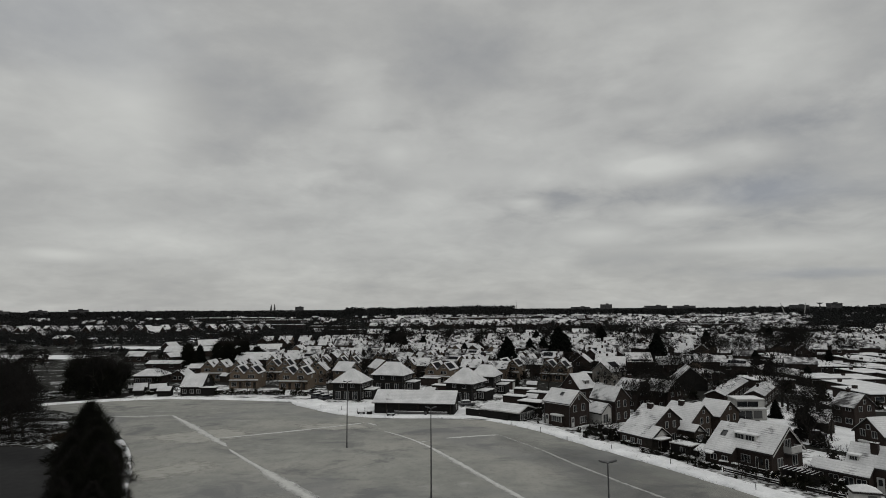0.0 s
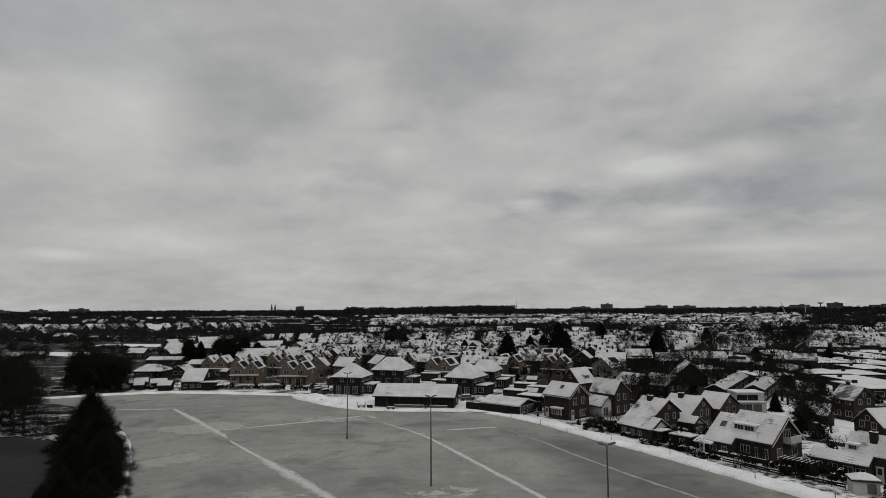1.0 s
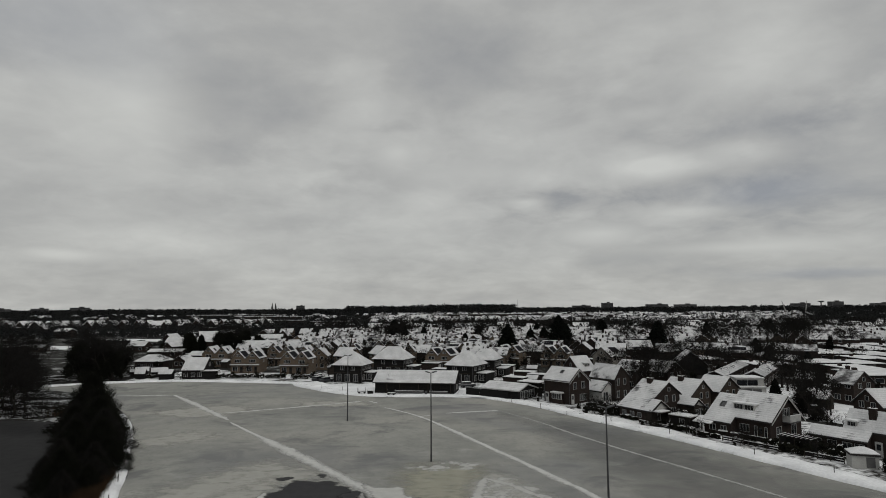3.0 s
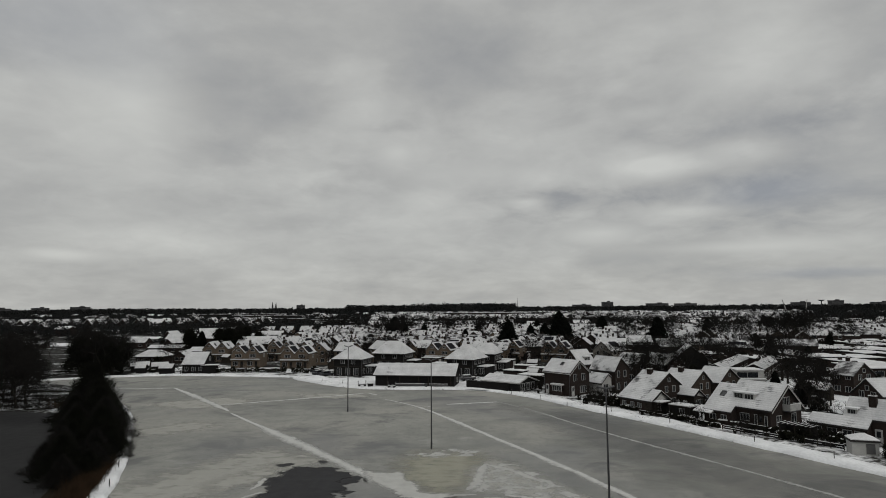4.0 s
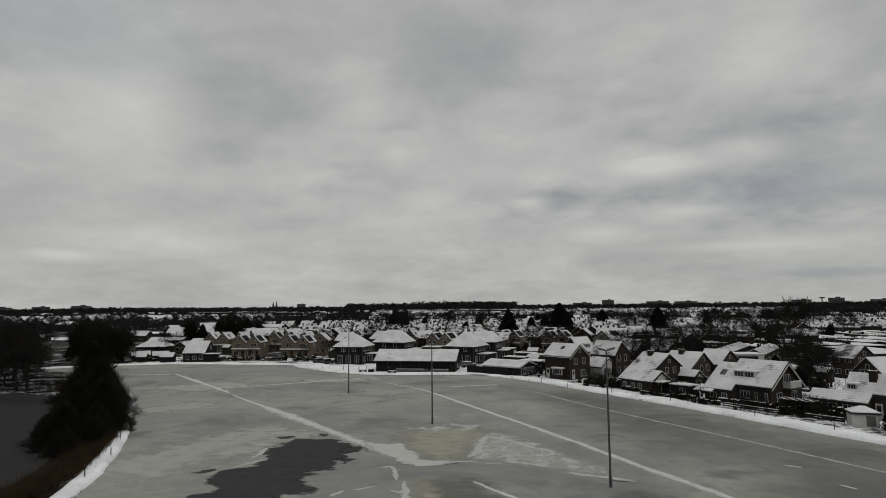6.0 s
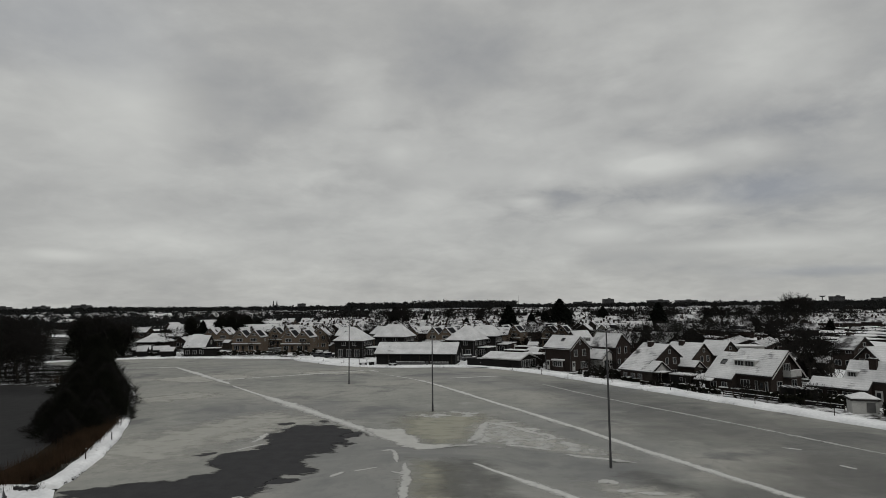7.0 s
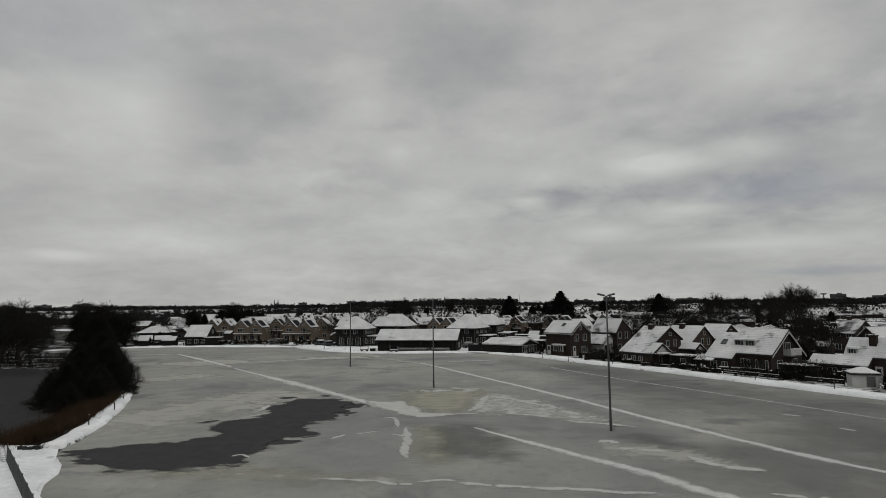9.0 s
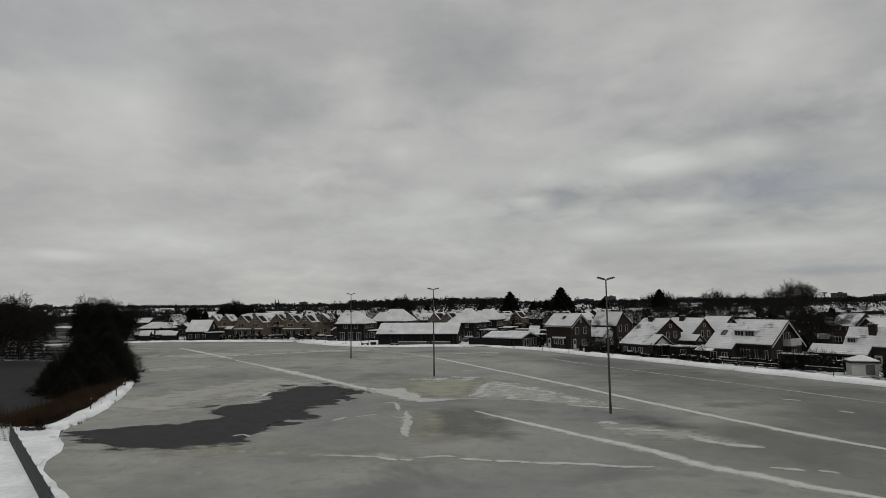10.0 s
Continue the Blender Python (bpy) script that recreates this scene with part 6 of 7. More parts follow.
def hedge(points, h, w, label="dark garden hedge dusted with snow"):
    """A hedge: a dense leafy body with an uneven skin, and broken snow on its top."""
    line = spline(points, 10)
    x0, y0 = line[0]
    t = thing("hedge", x0, y0, 0, label, "hedge", "garden hedges")
    body, snow = Spikes(), Spikes()
    run = sum((b - a).length for a, b in zip(line, line[1:]))
    for k in range(int(run * (60 + 40 * h))):
        f = rng.random() * (len(line) - 1)
        a, b = line[int(f)], line[min(len(line) - 1, int(f) + 1)]
        q = a.lerp(b, f - int(f))
        d = (b - a).normalized() if (b - a).length > 0 else Vector((1, 0))
        o = rng.uniform(-0.5, 0.5) * w
        top = h * (0.85 + 0.3 * noise.noise((q.x * 0.9, q.y * 0.9, 3.0)))
        z = top * rng.random() ** 0.7
        pos = Vector((q.x - x0 - d.y * o, q.y - y0 + d.x * o, max(0.08, z)))
        body.leaf(pos, 0.32)
        if k % 4 == 0:
            body.twig(pos, pos + (rand_dir() + Vector((0, 0, 0.7))).normalized() * 0.35, 0.012)
        if k % 5 == 0 and noise.noise((q.x * 1.4, q.y * 1.4, 7.0)) > 0.12:
            c = Vector((pos.x, pos.y, top + 0.02))
            n = len(snow.v)
            for dx, dy in ((-1, -1), (1, -1), (1, 1), (-1, 1)):
                snow.v.append(c + Vector((dx * rng.uniform(0.05, 0.13), dy * rng.uniform(0.05, 0.13), rng.uniform(-0.05, 0.0))))
            snow.v.append(c + Vector((0, 0, 0.05)))
            snow.f += [(n, n + 1, n + 4), (n + 1, n + 2, n + 4), (n + 2, n + 3, n + 4), (n + 3, n, n + 4)]
    raw_part("leaves", body.v, body.f, HEDGE, t)
    tagged(raw_part("snow_dusting", snow.v, snow.f, SNOW_THING, t), kind="stuff")
    return t


hedge(((-71, 186.5), (-60, 185.8), (-48, 185)), 1.5, 1.2)
hedge(((-46, 184), (-40.5, 182.5)), 1.6, 1.2)
hedge(((-95, 190), (-89, 187)), 1.3, 1.2)
hedge(((31, 131), (34.5, 127), (36.5, 124.2)), 1.0, 1.2)
hedge(((29.5, 127.5), (32, 124.2)), 0.8, 1.0)
hedge(((45, 117.5), (48.5, 114.2)), 1.7, 1.4)
hedge(((61, 100.5), (66, 97.5)), 1.2, 1.0)
hedge(((20.5, 147.5), (24.5, 152.5)), 1.4, 1.0)


def board_fence(p0, p1, h=1.0, label="dark low garden fence with posts"):
    p0, p1 = Vector(p0), Vector(p1)
    d = p1 - p0
    t = thing("garden_fence", p0.x, p0.y, math.degrees(math.atan2(d.y, d.x)), label, "fence", "garden fences")
    n = max(2, round(d.length / 1.8))
    for i in range(n + 1):
        part("post", box(bmesh.new(), d.length * i / n, 0, h / 2 + 0.05, 0.09, 0.09, h + 0.1), TIMBER_BROWN, t)
    for z in (0.35, 0.75):
        part("rail", box(bmesh.new(), d.length / 2, 0.06, h * z, d.length, 0.04, h * 0.28), TIMBER_BLACK, t)
    part("snow_cap", box(bmesh.new(), d.length / 2, 0.06, h * 0.92 + 0.03, d.length, 0.09, 0.06), SNOW_THING, t)


for a_, b_, h_ in (((44.6, 98.0), (49.4, 90.4), 0.75), ((36.2, 113), (39.5, 107), 0.6), ((51.5, 87.6), (54.5, 83.6), 0.8), ((47.6, 99.2), (50.2, 95.2), 1.0)):
    board_fence(a_, b_, h_)
for a_, b_, h_, w_ in (((39.8, 107.4), (42.2, 103.2), 1.1, 1.2), ((42.6, 102.4), (44.6, 98.9), 0.8, 0.9), ((49.8, 91.0), (51.8, 88.0), 1.2, 1.2), ((54.8, 87.2), (58.2, 84.2), 1.3, 1.2), ((34.6, 118.4), (36.2, 115.0), 0.8, 1.0), ((50.4, 94.6), (54.4, 91.4), 1.2, 1.3), ((55.0, 91.6), (57.8, 88.6), 1.5, 1.4), ((57, 78.6), (60, 74.6), 1.0, 1.2)):
    hedge((a_, b_), h_, w_, "ragged dark hedge with a cap of snow")


def garden_shelter(x, y, rot, L, W, label, snowy=True):
    t = thing("garden_shelter", x, y, rot, label, "shed", "garden sheds")
    part("wall", box(bmesh.new(), 0, W / 2 - 0.05, 1.0, L, 0.1, 2.0), TIMBER_BLACK, t)
    part("side_wall", box(bmesh.new(), -L / 2 + 0.05, 0, 1.0, 0.1, W - 0.2, 2.0), TIMBER_BLACK, t)
    for xx in (-L / 2 + 0.1, 0, L / 2 - 0.1):
        part("post", box(bmesh.new(), xx, -W / 2 + 0.1, 1.0, 0.12, 0.12, 2.0), TIMBER_BROWN, t)
    if snowy:
        lean_roof(t, 0, 0, 2.08, L + 0.5, W + 0.5, name="roof")
    else:
        for i in range(8):
            beam = part("beam", box(bmesh.new(), (i / 7 - 0.5) * L, 0, 2.06, 0.1, W + 0.5, 0.14), TIMBER_BLACK, t)
            part("beam_snow", box(bmesh.new(), (i / 7 - 0.5) * L, 0, 2.155, 0.09, W + 0.4, 0.05), SNOW_THING, beam)
    return t


garden_shelter(39.4, 113.2, AX, 3.6, 2.6, "open dark timber garden shelter under snow")
gs = garden_shelter(42.7, 108.4, AX, 3.8, 2.6, "dark timber garden shed with a snowy flat roof")
part("front_wall", box(bmesh.new(), -0.3, -1.33, 1.0, 3.2, 0.08, 2.0), TIMBER_BLACK, gs)
window(gs, 0.5, -1.4, 1.25, -90, 1.1, 1.0)


def sun_sail(x, y, rot):
    """A slanting cloth roof on four thin posts, loaded with snow."""
    t = thing("garden_canopy", x, y, rot, "slanting white cloth canopy on thin posts", "canopy")
    for sx, sy, h_ in ((-1.4, -1.1, 1.75), (1.4, -1.1, 1.75), (-1.4, 1.1, 2.35), (1.4, 1.1, 2.35)):
        part("post", tube(bmesh.new(), (sx, sy, 0), (sx, sy, h_), 0.05, 0.05), TIMBER_BROWN, t)
    part("cloth", loft(bmesh.new(), ((-1.35, 1.72), (1.3, 2.42), (1.3, 2.48), (-1.35, 1.78)), -1.7, 1.7), PAINT_WHITE, t)
    part("snow_cover", loft(bmesh.new(), ((-1.3, 1.8), (1.25, 2.475), (1.2, 2.56), (0, 2.28), (-1.25, 1.9)), -1.6, 1.6), SNOW_THING, t)


sun_sail(44.9, 104.6, AX)


def bench_table(x, y, rot):
    t = thing("garden_table", x, y, rot, "low garden table under a cap of snow", "table", "garden tables")
    part("tabletop", box(bmesh.new(), 0, 0, 0.72, 1.5, 0.8, 0.06), TIMBER_BROWN, t)
    part("snow_cap", box(bmesh.new(), 0, 0, 0.82, 1.44, 0.74, 0.13), SNOW_THING, t)
    for sx in (-0.65, 0.65):
        for sy in (-0.32, 0.32):
            part("leg", box(bmesh.new(), sx, sy, 0.345, 0.07, 0.07, 0.69), TIMBER_BROWN, t)


for x, y, r in ((46.4, 101.6, -40), (47.6, 99.8, -60), (36.0, 117.0, -30), (51.4, 92.6, -50), (33.6, 122.4, -20)):
    bench_table(x, y, r)
garden_shelter(52.6, 91.0, AX, 4.5, 2.2, "dark timber pergola with snow on its beams", False)
garden_shelter(23.0, 157, -38, 6.0, 4.0, "black garage with a flat snowy roof")
garden_shelter(28, 152, -38, 5.0, 3.4, "black garage with a flat snowy roof")

tufts = Spikes()
for line_, lo_, hi_, side_ in ((left_line, 8, 56, 1), (far_line, 62, 104, 1), (far_line, 2, 60, 1)):
    for k in range(2600 if line_ is left_line else 1300):
        i = rng.randrange(lo_, hi_)
        a_, b_ = line_[i], line_[i + 1]
        q = a_.lerp(b_, rng.random())
        d_ = (b_ - a_).normalized()
        o = rng.choice((rng.uniform(-0.1, 0.3), rng.uniform(0.4, 2.4), rng.uniform(1.5, 3.6)))
        base = Vector((q.x - d_.y * o, q.y + d_.x * o, 0.24 if o > 0.4 else 0.0))
        if noise.noise((base.x / 3, base.y / 3, 8.0)) < 0.0 or base.y < 50:
            continue
        for n in range(3):
            tufts.twig(base, base + Vector((rng.gauss(0, 0.1), rng.gauss(0, 0.1), rng.uniform(0.12, 0.34))), 0.013)
tagged(raw_part("grass_tufts", tufts.v, tufts.f, TWIG), "dry grass tufts poking through the snow banks", "grass", kind="stuff")


def trolley(x, y, rot):
    t = thing("ice_trolley", x, y, rot, "dark steel trolley with a hand rail on the snow", "trolley", "trolleys by the barn", 0.28)
    part("bed", box(bmesh.new(), 0, 0, 0.45, 2.0, 1.0, 0.14), STEEL, t)
    part("bed_snow", box(bmesh.new(), 0, 0, 0.56, 1.8, 0.8, 0.07), SNOW_THING, t)
    for sx in (-0.95, 0.95):
        part("rail", tube(bmesh.new(), (sx, -0.45, 0.45), (sx, -0.45, 1.35), 0.035, 0.035), STEEL, t)
        part("rail", tube(bmesh.new(), (sx, 0.45, 0.45), (sx, 0.45, 1.35), 0.035, 0.035), STEEL, t)
        part("crossbar", tube(bmesh.new(), (sx, -0.45, 1.35), (sx, 0.45, 1.35), 0.035, 0.035), STEEL, t)
        for sy in (-0.5, 0.5):
            part("wheel", tube(bmesh.new(), (sx * 0.7, sy - 0.06, 0.22), (sx * 0.7, sy + 0.06, 0.22), 0.22, 0.22, 12), RUBBER, t)


trolley(-20.2, 150.6, 15)
trolley(-12.6, 147.8, -10)
crate = thing("crate", -18.0, 149.6, 25, "dark wooden crate with snow on its lid", "crate", z=0.28)
part("body", box(bmesh.new(), 0, 0, 0.4, 1.2, 0.9, 0.8), TIMBER_BLACK, crate)
part("lid_snow", box(bmesh.new(), 0, 0, 0.845, 1.2, 0.9, 0.08), SNOW_THING, crate)
bin_ = thing("litter_bin", -4.2, 147.2, 0, "dark litter bin in front of the barn", "bin", z=0.28)
part("body", tube(bmesh.new(), (0, 0, 0), (0, 0, 0.9), 0.26, 0.3, 12), STEEL, bin_)
part("lid", tube(bmesh.new(), (0, 0, 0.9), (0, 0, 1.0), 0.32, 0.2, 12), STEEL, bin_)

# shrubs and small trees in the gardens
shrub = thicket(1.6, 1.1, 420, "snow-dusted dark garden shrub", HEDGE, 0.22, "garden shrubs", "shrub")
twiggy = bare_tree("garden_tree", 5.0, 0.9, 3, 260, "small bare garden tree", "garden trees", 0.1, 0.2, 0.02)
street = bare_tree("street_tree", 10.0, 0.75, 4, 700, "bare street tree with fine twigs", "street trees", 0.2, 0.25, 0.026)
oak = bare_tree("large_tree", 16.5, 0.8, 4, 1900, "large bare tree with a wide crown", "large bare trees", 0.38, 0.25, 0.035)
place(shrub, 34.5, 120.5)
place(twiggy, 53.4, 86.6, 0.7)
place(street, 55.5, 152.5)
place(oak, 147.5, 255, 1.22)
for x, y, s in ((33.2, 121.8, 1.0), (36.2, 118, 0.7), (37.6, 116.6, 0.6), (39.4, 113.4, 0.9), (40.4, 111.8, 0.8), (44.2, 108.8, 0.8), (31.5, 126.5, 0.9), (47.6, 96.5, 0.7), (49.2, 93.6, 0.8), (50.8, 91, 0.9), (52.8, 88.6, 1.0),
                (54.2, 86, 0.9), (57.6, 79.6, 1.15), (60.8, 76.5, 1.2), (53.4, 91.6, 1.0), (62.2, 101.4, 1.0), (-45, 188.5, 1.3), (-58, 189, 1.0), (-66, 190.4, 1.0), (-50, 190, 1.2), (23.2, 146, 1.0), (28.6, 128.8, 0.7),
                (-39, 184, 1.4), (48, 112, 1.1), (50, 115.6, 1.2), (58.6, 112.5, 1.2), (66, 104, 1.1)):
    plant(shrub, x, y, s)
for x, y, s in ((53.4, 90.2, 0.7), (63.6, 98, 0.9), (70, 116, 1.0), (68, 108.5, 1.1), (50.2, 98.4, 0.55), (-44.5, 192, 1.0), (-62, 193, 0.8), (43.5, 109.5, 0.6), (-79, 182.6, 0.8)):
    plant(twiggy, x, y, s)
for x, y, s in ((50, 146, 0.95), (62, 156, 1.0), (46.5, 148, 0.9), (72, 160, 1.1), (78, 176, 1.1), (84, 182, 1.0), (92, 176, 1.25), (95, 178, 1.2), (99.4, 167, 0.8), (30, 205, 0.95), (33, 190, 0.9), (92, 150, 0.8), (86, 152, 1.1), (88, 158, 1.2),
                (-35, 186, 0.7), (-15, 215, 0.9), (-43, 220, 0.9), (15, 205, 0.8), (72, 121, 0.75), (-92, 204, 0.9), (-118, 214, 1.0), (-128, 240, 1.0)):
    plant(street, x, y, s)
for k in range(34):
    y = rng.uniform(168, 255)
    x = y * rng.uniform(0.2, 0.46)
    if (x - 55.6) ** 2 + (y - 203) ** 2 > 80 and (x - 78) ** 2 + (y - 192) ** 2 > 120:
        plant(rng.choice((street, street, twiggy)), x, y, rng.uniform(0.6, 1.0))
for x, y, s in ((47.5, 150.5, 0.9), (58.6, 149, 1.0), (52.5, 151.8, 0.8)):
    plant(street, x, y, s)
for x, y, s in ((139.0, 255.3, 1.0), (153.5, 258, 1.18), (114, 252, 1.0), (118, 262, 0.9), (128, 262, 0.9), (93, 250, 0.95), (-22, 300, 1.0), (-30, 310, 0.9), (20, 330, 0.9), (2, 340, 0.95), (176, 262, 0.8), (184, 240, 0.75), (160, 280, 0.85), (112, 330, 1.0), (30, 420, 0.95), (-30, 400, 1.0), (-22, 380, 0.9), (90, 300, 0.8), (60, 350, 0.9)):
    plant(oak, x, y, s)
for k in range(190):
    f = rng.random()
    q = far_line[66 + int(f * 36)]
    off = rng.uniform(4.5, 13)
    x, y = q.x + off * 0.82 + rng.uniform(-1, 1), q.y + off * 0.57 + rng.uniform(-1, 1)
    if y < 66 or any((x - a_) ** 2 + (y - b_) ** 2 < 36 for a_, b_ in ((27, 135.2), (40.9, 120.7), (38.5, 117), (53.8, 103.6), (50.5, 101.5), (65, 88.4), (62, 86), (59.5, 90), (62, 83.5), (67, 92), (58.5, 93.5), (55.6, 81.6), (15, 150))):
        continue
    if rng.random() < 0.55:
        plant(shrub, x, y, rng.uniform(0.35, 1.0))
    else:
        plant(twiggy, x, y, rng.uniform(0.35, 0.75))
fir = conifer(16.5, 8.2, "tall broad dark conifer among the roofs")
place(fir, 51.8, 270, 1.04)
fir2 = conifer(12.0, 5.2, "slim dark conifer among the roofs")
place(fir2, 85.6, 241, 1.25)
for x, y, s in ((73.5, 124.5, 1.0), (70.4, 117.6, 0.85), (75.5, 119, 0.8), (77, 131, 0.9)):
    plant(street, x, y, s)
for x, y, s in ((72, 121.5, 0.5), (75.8, 126, 0.55), (70.5, 114.6, 0.4), (68.8, 119.2, 0.36), (78.5, 133, 0.5), (81, 137.5, 0.5), (49, 133.5, 0.4), (60.5, 139.5, 0.45)):
    plant(bush_b, x, y, s)
for x, y, s in ((-88, 262, 0.9), (-96, 270, 1.0), (-104, 282, 0.95), (-84, 276, 0.85), (-112, 268, 0.9), (-94, 288, 1.0), (-122, 290, 0.9)):
    plant(thick_a, x, y, s * 0.95)
for p, x, y, s in ((fir2, 24.9, 232, 1.22), (fir, 57, 280, 0.8), (fir, 47.5, 284, 0.7), (fir2, 42, 290, 0.9), (fir2, 11, 300, 0.7), (fir, -28, 345, 0.85), (fir2, -21, 330, 0.9), (fir2, -90, 268, 0.6), (fir2, -84, 232, 0.5), (fir, 20, 345, 0.6), (fir2, 60, 385, 0.9), (fir, 100, 380, 0.8), (fir2, -120, 300, 0.7), (fir, 108, 200, 0.5), (fir2, 78, 143, 0.35)):
    plant(p, x, y, s)

for k in range(46):
    x, y = rng.uniform(-270, -125), rng.uniform(200, 345)
    if x > -0.62 * y + 20 and y > 255:
        continue
    plant(rng.choice((street, grove_b, twiggy)), x, y, rng.uniform(0.6, 1.0))
for k in range(26):
    x, y = rng.uniform(108, 205), rng.uniform(165, 290)
    if x > 95 + (y - 150) * 0.9:
        continue
    plant(rng.choice((street, twiggy, twiggy, fir2)), x, y, rng.uniform(0.4, 0.75))

# ---- parked cars ----


def car(x, y, rot, label):
    t = thing("car", x, y, rot, label, "car", "parked cars")
    part("body", loft(bmesh.new(), ((-0.86, 0.3), (0.86, 0.3), (0.88, 0.75), (0.8, 0.92), (-0.8, 0.92), (-0.88, 0.75)), -2.1, 2.1), CAR_DARK, t)
    part("cabin", loft(bmesh.new(), ((-0.78, 0.92), (0.78, 0.92), (0.62, 1.44), (-0.62, 1.44)), -1.5, 0.9), GLASS, t)
    part("roof_snow", box(bmesh.new(), -0.3, 0, 1.5, 2.1, 1.2, 0.1), SNOW_THING, t)
    part("bonnet_snow", box(bmesh.new(), 1.55, 0, 0.96, 1.0, 1.4, 0.07), SNOW_THING, t)
    for sx in (-1.3, 1.3):
        for sy in (-0.82, 0.82):
            part("wheel", tube(bmesh.new(), (sx, sy - 0.1, 0.32), (sx, sy + 0.1, 0.32), 0.32, 0.32, 14), RUBBER, t)
    return t


cr = car(6.4, 163, 20, "dark car with snow on its roof")
for x, y, r in ((-36.5, 178, 60), (-37.6, 183, 62), (-33.8, 175.6, 50), (74, 122, 10), (33.5, 183, -22), (-20, 186, -20), (-39.5, 187, 70), (100, 150, 30)):
    copy_thing(cr, pose(x, y, 0, 0, 0, r))

# ---- the town behind ----
def town_house(L, W, eave, ridge, wall, cover, label, detail=True, dorm=False):
    """A house of the streets behind: walls, snowy roof, chimney and, where they can be told apart, its windows."""
    h = thing("town_house", 0, 0, 0, label, "house", "houses of the town")
    wall_body(h, -L / 2, L / 2, W / 2, W / 2, eave, eave, ridge, 0, wall)
    gable_roof(h, -L / 2, L / 2, W / 2, W / 2, eave, eave, ridge, 0, cover, 0.3, 0.25)
    bm = box(bmesh.new(), -L * 0.3, 0.2, ridge + 0.3, 0.75, 0.6, 1.6)
    box(bm, -L * 0.3, 0.2, ridge + 1.14, 0.9, 0.75, 0.1)
    part("chimney", bm, BRICK_DARK, h)
    if dorm:
        part("dormer", box(bmesh.new(), 0.6, -W * 0.3, eave + 1.2, L * 0.35, W * 0.3, 1.2), PLASTER, h, "pale box dormer")
        part("dormer_snow", box(bmesh.new(), 0.6, -W * 0.3, eave + 1.9, L * 0.35 + 0.3, W * 0.3 + 0.3, 0.2), SNOW_THING, h)
    if detail:
        far_window(h, L / 2 + 0.03, -W / 5, 3.6 if eave > 4 else 1.5, 0, 1.2, 1.2)
        far_window(h, -L / 2 - 0.03, W / 5, 3.6 if eave > 4 else 1.5, 180, 1.2, 1.2)
        far_window(h, -L / 4, -W / 2 - 0.03, 3.4 if eave > 4 else 1.5, -90, 1.5, 1.1)
        far_window(h, L / 4, -W / 2 - 0.03, 1.5, -90, 1.8, 1.3)
    return h


KINDS = ((8.2, 6.2, 4.2, 6.5, BRICK_BROWN, ROOF_SNOW_PATCHY, "brown brick semi-detached house under snow"),
         (7.4, 6.3, 4.2, 6.7, BRICK_DARK, ROOF_SNOW_THIN, "dark brick house under a white roof"),
         (8.8, 6.0, 4.0, 6.3, BRICK_OCHRE, ROOF_SNOW_THIN, "ochre brick house with thin roof snow"),
         (7, 6.6, 2.7, 6.0, BRICK_DARK, ROOF_SNOW, "dark house with a steep white roof"),
         (10.5, 6.0, 4.2, 6.3, BRICK_DARK, ROOF_SNOW_PATCHY, "terraced brick house with patchy roof snow"),
         (6.6, 5.8, 4.2, 6.6, BRICK_DARK, ROOF_SNOW_PATCHY, "dark brick house with streaky roof snow"))
protos = [town_house(*row, True, k in (0, 3)) for k, row in enumerate(KINDS)]
plain = [town_house(*row, False, k == 1) for k, row in enumerate(KINDS[:5])]
panels(protos[0], on_slope(-1.2, 0.5, -1, 3.1, 4.2, 6.5), 4, 1, 1.0, 2.5)
panels(protos[2], on_slope(1.6, 0.5, 1, 3.0, 4.0, 6.3), 4, 1, 1.0, 2.5)
panels(protos[4], on_slope(0, 0.5, -1, 3.0, 4.2, 6.3), 6, 1)
flat = thing("flat_roof_bungalow", 0, 0, 0, "low flat-roofed bungalow under thick snow", "bungalow", "flat-roofed bungalows")
part("wall", box(bmesh.new(), 0, 0, 1.3, 12.6, 12.5, 2.6), BRICK_DARK, flat)
part("roof", box(bmesh.new(), 0, 0, 2.7, 13.2, 13.1, 0.2), TIMBER_BLACK, flat)
part("roof_snow", box(bmesh.new(), 0, 0, 2.9, 13.0, 12.9, 0.19), SNOW_THING, flat)
part("roof_box", box(bmesh.new(), -3.5, 2.0, 3.4, 1.0, 0.8, 0.9), BRICK_DARK, flat)
for xx in (-4, 0.5):
    far_window(flat, xx, -6.28, 1.5, -90, 2.4, 1.4)

spots = []


def free(x, y, gap):
    return all((x - a) ** 2 + (y - b_) ** 2 > (gap + 0.0) ** 2 for a, b_ in spots)


for o in list(scene.objects):
    if o.parent is None and o.get("category") in ("house", "bungalow", "barn", "shed") and o not in protos + plain and o is not flat:
        spots.append((o.matrix_world.translation.x, o.matrix_world.translation.y))


